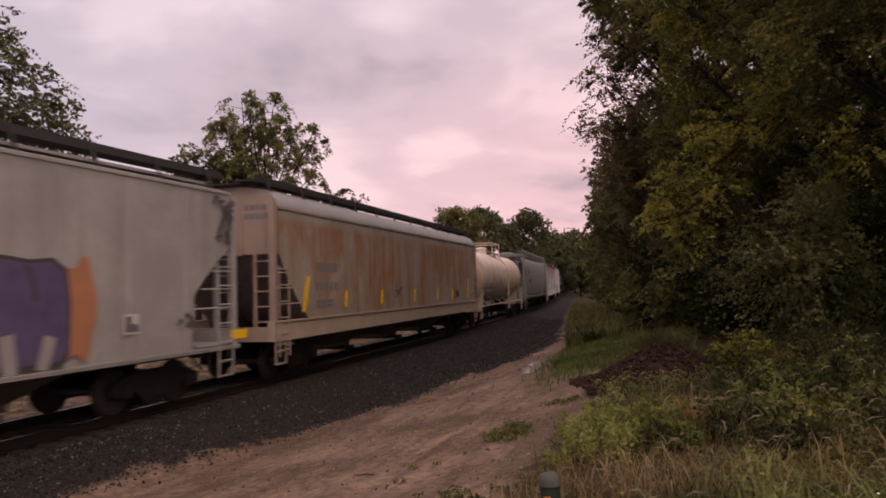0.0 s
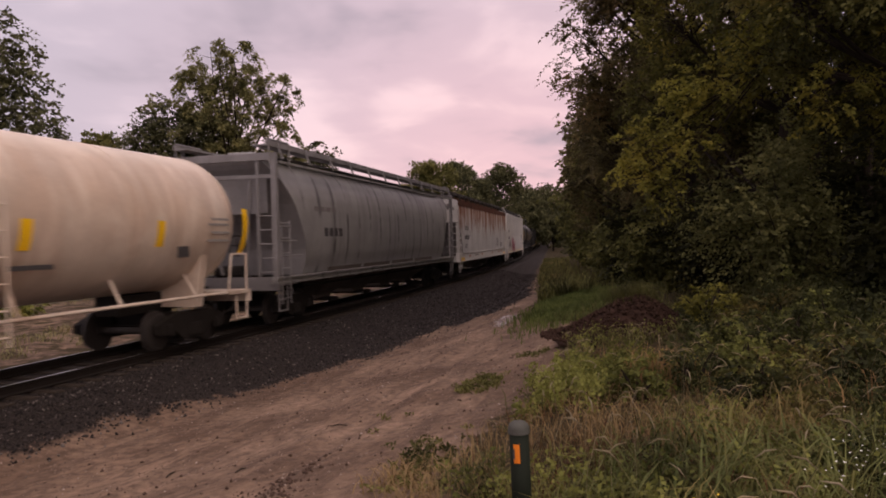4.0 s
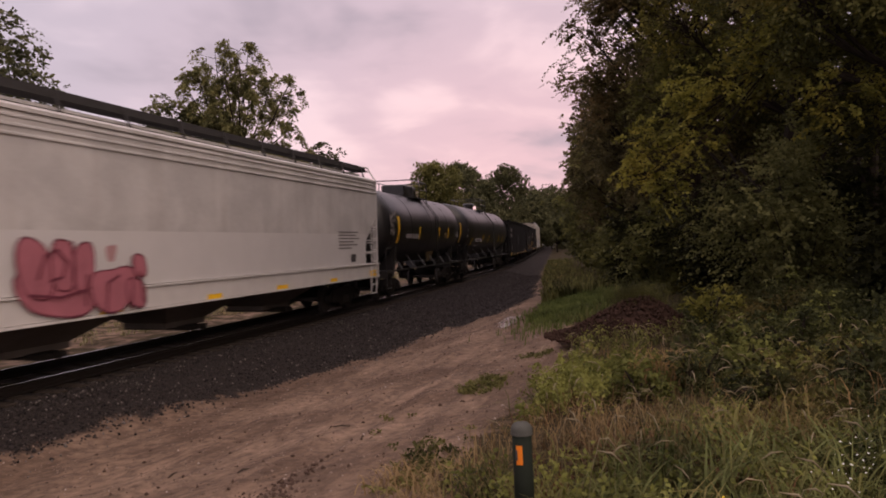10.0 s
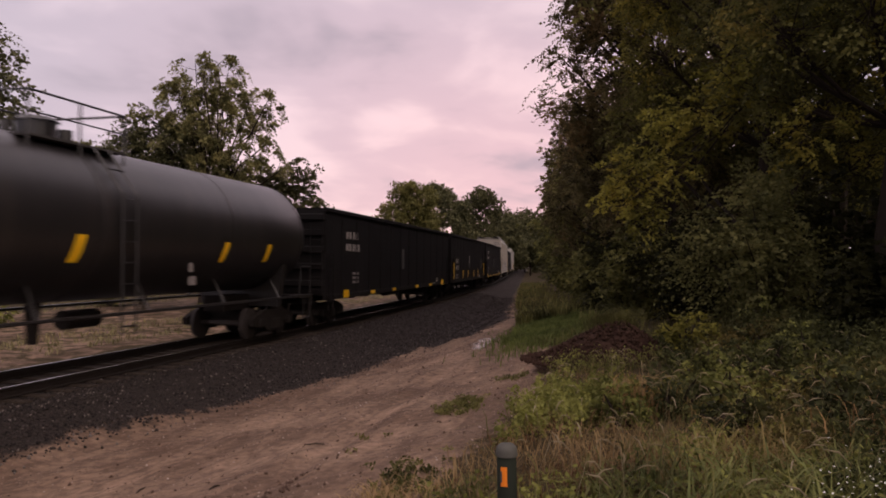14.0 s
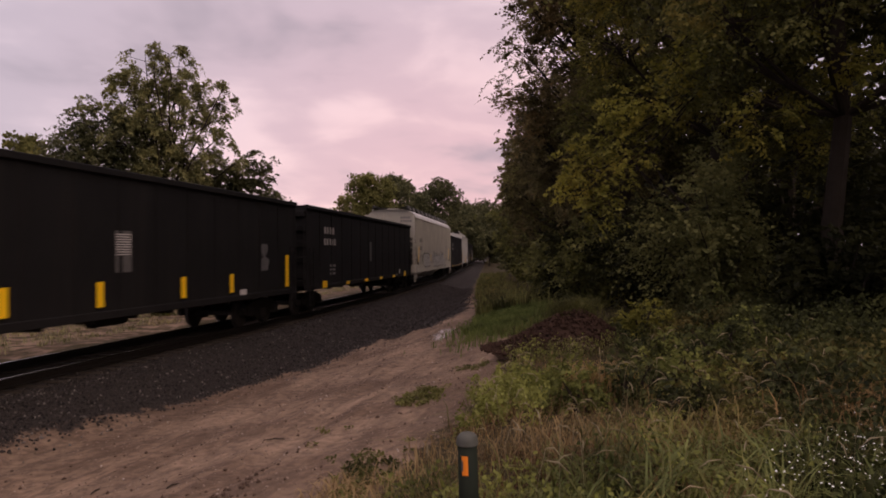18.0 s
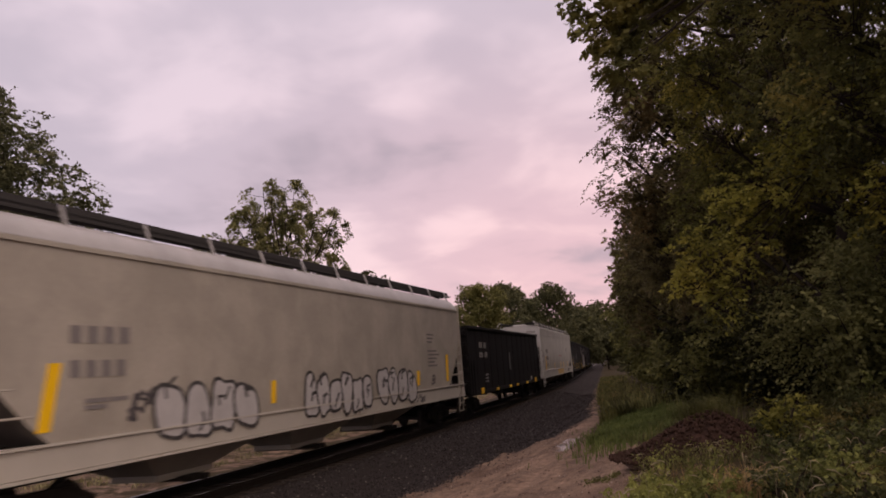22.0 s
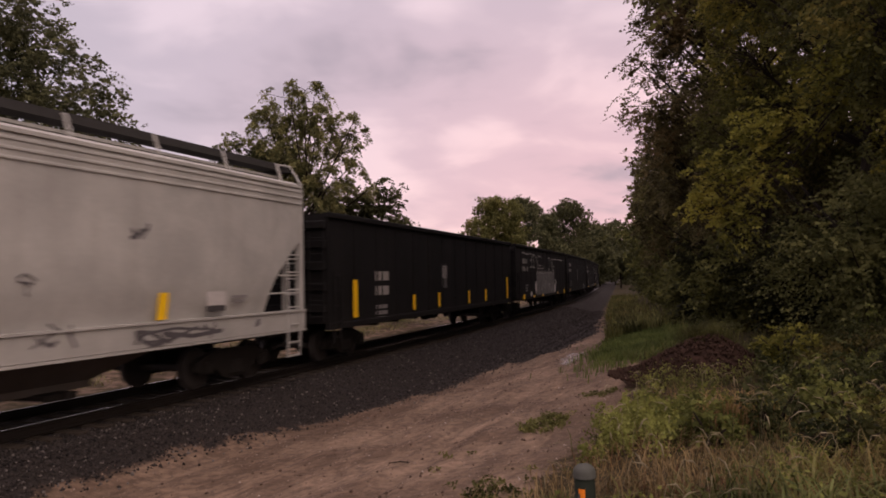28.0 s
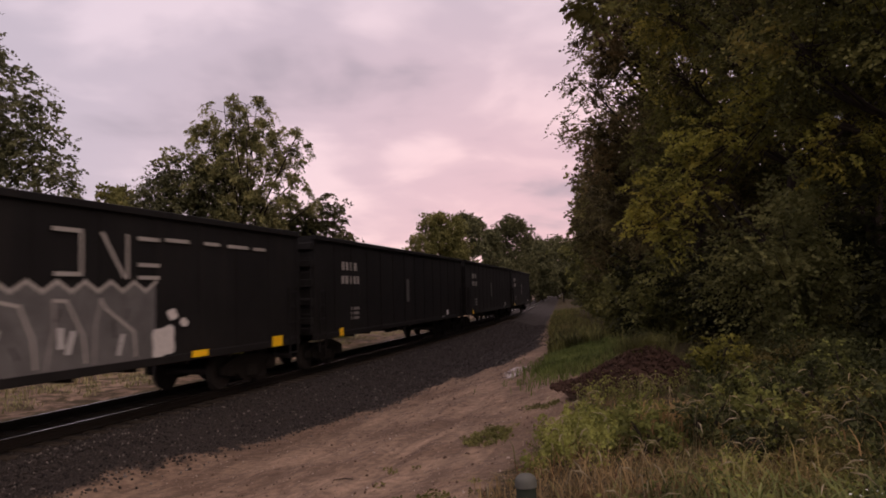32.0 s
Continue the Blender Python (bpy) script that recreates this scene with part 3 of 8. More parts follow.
def loft(sections, smooth=False):
    """A closed skin through loops of points with the same count."""
    bm = bmesh.new()
    loops = [[bm.verts.new(p) for p in sec] for sec in sections]
    n = len(loops[0])
    for a, b in zip(loops, loops[1:]):
        for i in range(n):
            j = (i + 1) % n
            bm.faces.new((a[i], a[j], b[j], b[i]))
    bm.faces.new(loops[0][::-1])
    bm.faces.new(loops[-1])
    bmesh.ops.recalc_face_normals(bm, faces=bm.faces[:])
    if smooth:
        for f in bm.faces:
            f.smooth = len(f.verts) == 4
    return bm


# ---- the ground, one sheet to the horizon ----
def steps(*runs):
    out = []
    for a, b, d in runs:
        out += list(np.arange(a, b - 1e-6, d))
    return out + [runs[-1][1]]


DIRT_NEAR = [(-60, 10.6), (6.2, 10.5), (7.3, 10.0), (8.3, 9.45), (9.3, 9.3), (11.0, 9.5), (12.5, 9.65), (13.5, 9.7), (15.2, 9.6), (19, 9.3), (21, 8.2), (25, 7.5), (33, 7.0), (45, 5.5), (65, 4.2), (90, 3.6), (2600, 3.5)]
STONE_EDGE = [(-60, 2.9), (12, 2.8), (14, 3.1), (17.5, 3.9), (20.5, 4.6), (25, 4.9), (27, 6.0), (33, 6.5), (45, 5.3), (65, 4.1), (90, 3.6), (2600, 3.5)]


def along(table, s):
    for (a, va), (b, vb) in zip(table, table[1:]):
        if s <= b:
            return va + (vb - va) * (s - a) / (b - a)
    return table[-1][1]


def build_ground():
    S = steps((-240, -20, 20), (-20, 0, 1.0), (0, 40, 0.25), (40, 80, 0.7), (80, 200, 5), (200, 2400, 100))
    U = steps((-460, -40, 30), (-40, -10, 1.5), (-10, -2, 0.5), (-2, 16, 0.2), (16, 32, 1.0), (32, 460, 30))
    verts, zones = [], []
    for s in S:
        dn, se = along(DIRT_NEAR, s), along(STONE_EDGE, s)
        for u in U:
            verts.append(at(s, u, lie(s, u)))
            dirt = 0.5 + (dn - u) * 0.8 if u > 0 else min(0.50, 0.5 + min(u + 18, -4.4 - u) * 0.6)
            stone = 0.5 + (se - abs(u if u > 0 else u * se / 3.8)) * 0.8
            pale = 0.85 * math.exp(-((s - 24.0) / 1.7) ** 2 - ((u - 7.05) / 0.42) ** 2)
            zones.append((min(1, max(0, dirt)), min(1, max(0, stone)), pale, 1.0))
    n = len(U)
    idx = np.arange(len(S) * n).reshape(len(S), n)
    faces = np.stack([idx[:-1, :-1], idx[:-1, 1:], idx[1:, 1:], idx[1:, :-1]], -1).reshape(-1, 4)[:, ::-1]
    ob = soup("ground", [tuple(v) for v in verts], faces, M_GROUND, smooth=True)
    att = ob.data.color_attributes.new("zones", "FLOAT_COLOR", "POINT")
    att.data.foreach_set("color", np.array(zones, dtype=np.float32).ravel())
    tagged(ob, "uneven pinkish dirt track, dark ballast and grassy soil", "ground", kind="structure")


build_ground()


# ---- the railway track ----
def build_track():
    def rail_strip(prof, u0, name, mat, parent):
        S = steps((-60, 100, 2.0), (100, 420, 10))
        secs = [[at(s, u0 + x, z) for x, z in prof] for s in S]
        return part(name, loft(secs), mat, parent)

    foot = [(-0.075, -0.18), (0.075, -0.18), (0.075, -0.165), (0.015, -0.145), (0.015, -0.05), (0.036, -0.04), (0.036, -0.004), (-0.036, -0.004), (-0.036, -0.04), (-0.015, -0.05), (-0.015, -0.145), (-0.075, -0.165)]
    head = [(-0.03, -0.004), (0.03, -0.004), (0.024, 0.0), (-0.024, 0.0)]
    track = new("railway_track")
    tagged(track, "steel rails on dark creosoted wooden sleepers in ballast", "railway track", kind="structure")
    for u0 in (0.7475, -0.7475):
        r = rail_strip(foot, u0, "rail", M_RAIL, track)
        rail_strip(head, u0, "rail_head", M_RAILHEAD, r)
    tie = boxes((-1.3, 1.3, -0.11, 0.11, -0.36, -0.182), bevel=0.012)
    me = bpy.data.meshes.new("sleeper")
    tie.to_mesh(me)
    tie.free()
    me.materials.append(M_TIE)
    for i in range(150):
        s = -8 + i * 0.52
        o = new("sleeper", me)
        o.parent = track
        p = at(s, 0)
        o.matrix_basis = pose(p.x, p.y, random.uniform(-0.006, 0.0), 0, 0, -math.degrees(bearing(s)) + random.uniform(-0.6, 0.6))


build_track()


def stones(name, spots, size, mat, label, category):
    """Broken stones, each a skewed six-cornered lump."""
    base = np.array([(1, 0, 0), (-1, 0, 0), (0, 1, 0), (0, -1, 0), (0, 0, 1), (0, 0, -1)], dtype=np.float32)
    tri = np.array([(0, 2, 4), (2, 1, 4), (1, 3, 4), (3, 0, 4), (2, 0, 5), (1, 2, 5), (3, 1, 5), (0, 3, 5)])
    rng = np.random.default_rng(len(spots))
    n = len(spots)
    sc = rng.uniform(size[0], size[1], (n, 1, 1)) * rng.uniform(0.6, 1.2, (n, 1, 3))
    v = base[None] * sc + rng.normal(0, 0.16, (n, 6, 3)) * sc
    ang = rng.uniform(0, 6.28, n)
    c, s = np.cos(ang), np.sin(ang)
    rot = np.zeros((n, 3, 3))
    rot[:, 0, 0], rot[:, 0, 1], rot[:, 1, 0], rot[:, 1, 1], rot[:, 2, 2] = c, -s, s, c, 1
    v = np.einsum("nij,nkj->nki", rot, v) + np.array(spots)[:, None, :]
    f = tri[None] + 6 * np.arange(n)[:, None, None]
    ob = soup(name, v.reshape(-1, 3), f.reshape(-1, 3), mat)
    return tagged(ob, label, category, kind="stuff")


def build_stones():
    rng = random.Random(5)
    spots = []
    for i in range(31000):
        s = 3 + 57 * rng.random() ** 1.7
        u = rng.uniform(0.9, along(STONE_EDGE, s) + rng.gauss(0, 0.22))
        spots.append(tuple(at(s, u, lie(s, u) + 0.008)))
    stones("ballast_stones", spots, (0.015, 0.036), M_STONE, "loose dark crushed ballast stones beside the rails", "ballast")
    spots = []
    for i in range(10500):
        s = 4 + 24 * rng.random() ** 1.5
        lo, hi = along(STONE_EDGE, s), along(DIRT_NEAR, s)
        u = rng.triangular(lo - 0.2, hi + 0.3, hi if rng.random() < 0.6 else lo)
        spots.append(tuple(at(s, u, lie(s, u) + 0.002)))
    for i in range(700):
        s, u = rng.gauss(24.6, 1.1), rng.gauss(7.15, 0.2)
        spots.append(tuple(at(s, u, lie(s, u) + 0.004)))
    stones("pebbles", spots, (0.005, 0.017), M_PEBBLE, "small pale pebbles scattered over the dirt track", "pebbles")
    spots = []
    for i in range(900):
        s = 4 + 20 * rng.random() ** 1.4
        u = rng.uniform(along(STONE_EDGE, s) - 0.3, along(DIRT_NEAR, s))
        spots.append(tuple(at(s, u, lie(s, u) + 0.004)))
    for i in range(500):
        s, u = rng.gauss(8.3, 0.6), rng.gauss(7.7, 0.22)
        spots.append(tuple(at(s, u, lie(s, u) + 0.003)))
    stones("dirt_clods", spots, (0.008, 0.028), M_CLOD, "dark brown clods scattered over the dirt track", "clods")
    spots = []
    for i in range(420):
        s = 4 + 30 * rng.random() ** 1.4
        u = rng.uniform(1.5, along(STONE_EDGE, s) + 0.8)
        spots.append(tuple(at(s, u, lie(s, u) + 0.02)))
    stones("pale_stones", spots, (0.012, 0.026), M_PALE_STONE, "pale stones lying among dark ballast", "stones")


build_stones()


# ---- trees ----
def leaf_cloud(centres, radii, per, size, rng, droop=0.3, squash=0.8):
    """Folded leaf quads scattered in clumps; two triangles each."""
    centres, radii = np.asarray(centres), np.asarray(radii)
    n = len(centres)
    which = np.repeat(np.arange(n), per)
    m = len(which)
    d = rng.normal(size=(m, 3))
    d /= np.linalg.norm(d, axis=1)[:, None]
    r = rng.random(m) ** 0.55
    p = centres[which] + d * (r * radii[which])[:, None] * np.array([1, 1, squash])
    ax = rng.normal(size=(m, 3))
    ax[:, 2] -= droop * 2
    ax /= np.linalg.norm(ax, axis=1)[:, None]
    side = np.cross(ax, rng.normal(size=(m, 3)))
    side /= np.linalg.norm(side, axis=1)[:, None]
    L = rng.uniform(0.7, 1.3, m)[:, None] * size
    a, b = p - ax * L * 0.5, p + ax * L * 0.5
    nrm = np.cross(ax, side)
    c1, c2 = p + side * L * 0.30 + nrm * L * 0.1, p - side * L * 0.30 + nrm * L * 0.1
    v = np.stack([a, c1, b, c2], 1).reshape(-1, 3)
    k = 4 * np.arange(m)[:, None]
    f = np.concatenate([k + np.array([0, 1, 2]), k + np.array([0, 2, 3])], 0)
    return v, f


def leaf_sprays(tips, outward, reach, per, size, rng, droop=0.45):
    """Leaves set along both sides of short drooping twigs, so that a crown shows layered sprays with gaps between them."""
    tips, outward, reach = np.asarray(tips), np.asarray(outward), np.asarray(reach)
    each = 9
    twigs = np.maximum(1, np.round(np.asarray(per) / each)).astype(int)
    w = np.repeat(np.arange(len(tips)), twigs)
    m = len(w)
    d = outward[w] * 0.9 + rng.normal(0, 0.55, (m, 3))
    d[:, 2] = d[:, 2] * 0.55 + 0.05
    d /= np.linalg.norm(d, axis=1)[:, None] + 1e-6
    root = tips[w] + rng.normal(0, 0.42, (m, 3)) * reach[w][:, None] - d * reach[w][:, None] * 0.4
    span = reach[w] * rng.uniform(0.7, 1.3, m)
    side = np.cross(d, np.array([0, 0, 1.0]) + rng.normal(0, 0.35, (m, 3)))
    side /= np.linalg.norm(side, axis=1)[:, None] + 1e-6
    k = np.linspace(0.12, 1.0, each)
    p = root[:, None, :] + d[:, None, :] * (span[:, None] * k)[..., None]
    p[..., 2] -= droop * span[:, None] * k[None] ** 2
    p = p.reshape(-1, 3)
    n = len(p)
    turn = np.tile(np.where(np.arange(each) % 2, 1.0, -1.0), m)
    sd, dd = np.repeat(side, each, 0), np.repeat(d, each, 0)
    ax = sd * turn[:, None] * 0.8 + dd * 0.55 + rng.normal(0, 0.28, (n, 3))
    ax[:, 2] -= 0.35
    ax /= np.linalg.norm(ax, axis=1)[:, None]
    across = np.cross(ax, np.array([0, 0, 0.7]) + rng.normal(0, 0.75, (n, 3)))
    across /= np.linalg.norm(across, axis=1)[:, None] + 1e-6
    L = rng.uniform(0.65, 1.3, n)[:, None] * size
    lift = np.cross(across, ax) * L * 0.07
    v = np.stack([p, p + ax * L * 0.45 + across * L * 0.32 + lift, p + ax * L, p + ax * L * 0.45 - across * L * 0.32 + lift], 1).reshape(-1, 3)
    q = 4 * np.arange(n)[:, None]
    return v, np.concatenate([q + np.array([0, 1, 2]), q + np.array([0, 2, 3])], 0)


def tree(label, x, y, z, height, lobes, leaf, count, mat, seed, trunk_r=0.22, name="tree", group="", branchy=1.0, trunk_to=0.8, clump=0.5, hub=None, gold=(), gold_mat=None):
    """Trunk, a limb with twigs to each lobe of the crown, and clumps of leaves at the twigs' ends. Lobes: x, y, z from the foot, radius."""
    rng = np.random.default_rng(seed)
    ob = new(name)
    ob.matrix_basis = pose(x, y, z)
    tagged(ob, label, "tree", group)
    wood = bmesh.new()
    lean = rng.normal(0, 0.03, 2)
    pts = [Vector((lean[0] * h * height, lean[1] * h * height, h * height)) for h in np.linspace(-0.02, trunk_to, 7)]
    pts = [p + Vector((*rng.normal(0, 0.012 * height, 2), 0)) * (0 if i == 0 else 1) for i, p in enumerate(pts)]
    for i in range(6):
        tube(wood, pts[i], pts[i + 1], trunk_r * (1 - i / 7.5), trunk_r * (1 - (i + 1) / 7.5), 8)
    part("trunk", wood, M_BARK, ob)
    centres, radii, outs, golden = [], [], [], []
    if hub:
        bough = bmesh.new()
        tube(bough, pts[4], pts[4].lerp(Vector(hub), 0.5) + Vector((0, 0, 0.5)), trunk_r * 0.6, trunk_r * 0.5, 8)
        tube(bough, pts[4].lerp(Vector(hub), 0.5) + Vector((0, 0, 0.5)), Vector(hub), trunk_r * 0.5, trunk_r * 0.35, 8)
        part("bough", bough, M_BARK, ob)
    for number, (lx, ly, lz, lr) in enumerate((*lobes, *gold)):
        limb = bmesh.new()
        c = Vector((lx, ly, lz))
        root = min(pts[1:], key=lambda p: abs(p.z - (lz - 0.55 * (c - Vector((p.x, p.y, lz))).length - 0.2 * lr)))
        root = Vector(hub) if hub else root
        if number >= len(lobes):
            root = min((Vector(o[:3]) for o in lobes), key=lambda o: (o - c).length)
        mid = root.lerp(c, 0.5) + Vector((0, 0, -0.06 * (c - root).length))
        r = trunk_r * min(0.5, 0.20 + 0.08 * lr) * (0.35 if number >= len(lobes) else 1.0)
        tube(limb, root, mid, r, r * 0.7, 6, False)
        tube(limb, mid, c, r * 0.7, r * 0.3, 6, False)
        k = max(8, int(26 * branchy * lr ** 1.4))
        for _ in range(k):
            d = Vector(rng.normal(size=3)).normalized()
            d.z = d.z * 0.85 + 0.10
            tip = c + d * lr * (0.35 + 0.65 * rng.random() ** 0.6)
            start = c.lerp(mid, 0.5 * rng.random())
            if leaf < 0.18:
                tube(limb, start, tip, r * 0.22, 0.008, 3, False)
            centres.append(tuple(tip))
            outs.append(tuple((tip - c).normalized()))
            golden.append(number >= len(lobes))
            radii.append(clump * (0.5 + 0.9 * rng.random()) * min(1.5, 0.5 + 0.3 * lr))
        part("limb", limb, M_BARK, ob)
    per = np.maximum(1, (np.array(radii) ** 2 / np.sum(np.array(radii) ** 2) * count)).astype(int)
    centres, outs, radii, golden = np.array(centres), np.array(outs), np.array(radii), np.array(golden)
    for name_, pick, look_of in (("crown", ~golden, mat), ("yellowing_bough", golden, gold_mat)):
        if not pick.any():
            continue
        if leaf < 0.28:
            v, f = leaf_sprays(centres[pick], outs[pick], radii[pick] * 0.95, per[pick], leaf, rng)
        else:
            v, f = leaf_cloud(centres[pick], radii[pick], per[pick], leaf, rng)
        soup(name_, v, f, look_of, ob)
    return ob


def shrub(label, s, u, height, radius, leaf, count, mat, seed, name="shrub", lean=(0, 0)):
    """Many stems from one foot, clothed with leaves from the ground up."""
    rng = np.random.default_rng(seed)
    p = at(s, u, lie(s, u) - 0.03)
    ob = new(name)
    ob.matrix_basis = pose(p.x, p.y, p.z)
    tagged(ob, label, "shrub", "undergrowth")
    centres, radii = [], []
    for _ in range(max(7, int(8 * radius))):
        bm = bmesh.new()
        q = rng.uniform(0, 6.283)
        d = radius * rng.uniform(0.15, 0.95)
        top = Vector((d * math.cos(q) + lean[0], d * math.sin(q) + lean[1], height * rng.uniform(0.45, 1.0) * (1.0 - 0.35 * (d / radius) ** 2)))
        foot = Vector((top.x * 0.15, top.y * 0.15, 0))
        mid = foot.lerp(top, 0.55) + Vector((0, 0, 0.12 * height))
        tube(bm, foot, mid, 0.022, 0.015, 5, False)
        tube(bm, mid, top, 0.015, 0.005, 5, False)
        part("stem", bm, M_BARK, ob)
        for h in (0.25, 0.5, 0.75, 1.0):
            c = foot.lerp(top, h) + Vector((*rng.normal(0, 0.10 * radius, 2), 0.10 * height * math.sin(3.1 * h)))
            centres.append((c.x, c.y, max(c.z, 0.12)))
            radii.append(min(0.30 * height, radius * (0.25 + 0.2 * rng.random())))
    per = np.maximum(1, (np.array(radii) ** 2 / np.sum(np.array(radii) ** 2) * count)).astype(int)
    centres = np.array(centres)
    outs = centres - np.array([0, 0, 0.35 * height])
    outs /= np.linalg.norm(outs, axis=1)[:, None] + 1e-6
    v, f = leaf_sprays(centres, outs, np.array(radii) * 0.9, per, leaf, rng)
    v[:, 2] = np.maximum(v[:, 2], 0.01)
    soup("foliage", v, f, mat, ob)
    return ob


def round_lobes(rng, height, radius, bottom, n, lobe=(0.32, 0.5)):
    """Lobes for a full crown from bottom to top."""
    out = []
    for _ in range(n):
        h = rng.uniform(0, 1)
        z = bottom + (height - bottom) * h
        w = radius * math.sin(math.pi * min(0.93, 0.30 + 0.66 * h)) ** 0.8
        q = rng.uniform(0, 2 * math.pi)
        d = w * rng.uniform(0.25, 0.8)
        out.append((d * math.cos(q), d * math.sin(q), min(z, height - 0.8), radius * rng.uniform(*lobe)))
    return out


def shell_lobes(rng, height, radius, bottom, n):
    """Smaller lobes set apart over the outside of a crown, with hollows between them."""
    out = []
    tries = 0
    while len(out) < n and tries < 4000:
        tries += 1
        h = rng.random()
        w = radius * math.sin(math.pi * min(0.95, 0.26 + 0.70 * h)) ** 0.7
        q = rng.uniform(0, 2 * math.pi)
        d = w * (0.48 + 0.34 * rng.random())
        c = (d * math.cos(q), d * math.sin(q), min(bottom + (height - bottom) * h, height - 0.7))
        r = rng.uniform(0.7, 1.2) * (0.55 + 0.1 * radius)
        if all((c[0] - o[0]) ** 2 + (c[1] - o[1]) ** 2 + 1.6 * (c[2] - o[2]) ** 2 > (0.72 * (r + o[3])) ** 2 for o in out):
            out.append((*c, r))
    return out


# boughs along the edge of the wood, and further down
WOOD_EDGE = [(5.1, 24.0, 7.6, 0.9), (5.3, 24.2, 6.3, 0.9), (5.0, 24.0, 8.9, 0.8), (5.7, 24.4, 5.1, 0.8), (5.4, 24.0, 10.2, 0.9), (5.0, 24.2, 11.6, 0.8), (5.3, 24.0, 13.0, 0.9), (6.4, 23.6, 7.0, 1.1), (6.5, 23.6, 9.4, 1.1), (6.5, 23.8, 11.8, 1.1), (6.2, 23.8, 4.4, 1.0)]
# yellowing boughs on the side of one tree that faces the dirt track: x, y, z, radius
GOLDEN = [(4.0, 14.6, 4.0, 0.45), (4.7, 14.2, 4.5, 0.65), (5.4, 13.9, 5.1, 0.65), (4.2, 14.4, 3.6, 0.5), (5.0, 14.0, 4.0, 0.55), (6.0, 13.6, 5.6, 0.65), (6.6, 13.3, 6.2, 0.6), (4.5, 14.4, 3.1, 0.45), (7.6, 12.6, 6.6, 0.6), (6.9, 12.6, 4.4, 0.6), (8.4, 12.2, 5.2, 0.6)]


def woods():
    rng = random.Random(11)
    # the wall of trees beside the dirt track: s, u, height, radius, lowest leaves, leaf count and size, foliage
    edge = "at the wood's edge"
    rows = [
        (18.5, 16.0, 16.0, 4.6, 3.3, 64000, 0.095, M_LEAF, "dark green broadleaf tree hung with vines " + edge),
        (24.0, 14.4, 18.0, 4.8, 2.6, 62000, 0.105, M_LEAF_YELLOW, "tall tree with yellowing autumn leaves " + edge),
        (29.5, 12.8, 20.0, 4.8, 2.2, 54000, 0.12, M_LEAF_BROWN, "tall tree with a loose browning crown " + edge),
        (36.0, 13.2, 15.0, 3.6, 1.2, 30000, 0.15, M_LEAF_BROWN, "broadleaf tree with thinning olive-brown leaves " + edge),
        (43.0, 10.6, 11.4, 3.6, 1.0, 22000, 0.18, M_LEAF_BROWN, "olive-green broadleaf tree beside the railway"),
        (51.0, 9.8, 10.8, 3.8, 0.8, 12000, 0.25, M_LEAF, "green broadleaf tree beside the railway"),
        (60.0, 9.7, 10.8, 4.0, 0.8, 10000, 0.30, M_LEAF, "green broadleaf tree beside the railway"),
        (72.0, 10.1, 11.2, 4.4, 0.8, 8000, 0.35, M_LEAF_FAR, "distant green broadleaf tree beside the railway"),
        (86.0, 11.6, 11.5, 4.8, 0.8, 7000, 0.40, M_LEAF_FAR, "distant green broadleaf tree beside the railway"),
        (104.0, 12.4, 12.0, 5.5, 0.8, 6000, 0.46, M_LEAF_FAR, "distant green broadleaf tree beside the railway"),
        (126.0, 13.0, 12.5, 6.0, 0.8, 6000, 0.55, M_LEAF_FAR, "distant green broadleaf tree beside the railway"),
        (152.0, 13.0, 13.0, 6.5, 0.8, 5000, 0.60, M_LEAF_FAR, "distant green broadleaf tree beside the railway"),
        (185.0, 12.0, 13.0, 7.0, 0.8, 5000, 0.70, M_LEAF_FAR, "distant green broadleaf tree beside the railway"),
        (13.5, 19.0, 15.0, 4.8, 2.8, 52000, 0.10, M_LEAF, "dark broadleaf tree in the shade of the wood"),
        # trees further in wear leaf colour darkened for the wood's shade
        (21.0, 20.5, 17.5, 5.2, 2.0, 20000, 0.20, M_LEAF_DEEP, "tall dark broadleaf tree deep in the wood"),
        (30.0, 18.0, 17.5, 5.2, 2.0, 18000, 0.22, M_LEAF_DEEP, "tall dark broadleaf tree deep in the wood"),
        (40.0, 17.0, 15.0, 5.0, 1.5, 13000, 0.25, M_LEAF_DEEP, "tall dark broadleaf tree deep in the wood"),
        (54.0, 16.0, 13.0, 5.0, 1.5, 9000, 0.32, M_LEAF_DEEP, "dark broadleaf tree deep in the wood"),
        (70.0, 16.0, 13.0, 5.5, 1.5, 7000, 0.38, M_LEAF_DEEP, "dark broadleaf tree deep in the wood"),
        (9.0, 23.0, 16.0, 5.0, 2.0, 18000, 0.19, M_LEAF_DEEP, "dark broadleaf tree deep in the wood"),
    ]
    for i, (s, u, h, r, low, n, leaf, mat, label) in enumerate(rows):
        p = at(s, u, lie(s, u) - 0.05)
        lobes = shell_lobes(rng, h, r, low + 0.3 * r, 52) if i < 14 else round_lobes(rng, h, r, low + 0.4 * r, 30, (0.20, 0.40))
        if i < 5:
            # crowns stay clear of the way along the ballast, and fill in along its edge
            lobes = [o for o in lobes if p.x + o[0] - 0.9 * o[3] > 0.172 * (p.y + o[1])]
        if i == 2:
            lobes += [(x - p.x, y - p.y, z - p.z, a) for x, y, z, a in WOOD_EDGE]
        gold = [(x - p.x, y - p.y, z - p.z, a) for x, y, z, a in GOLDEN] if i == 0 else ()
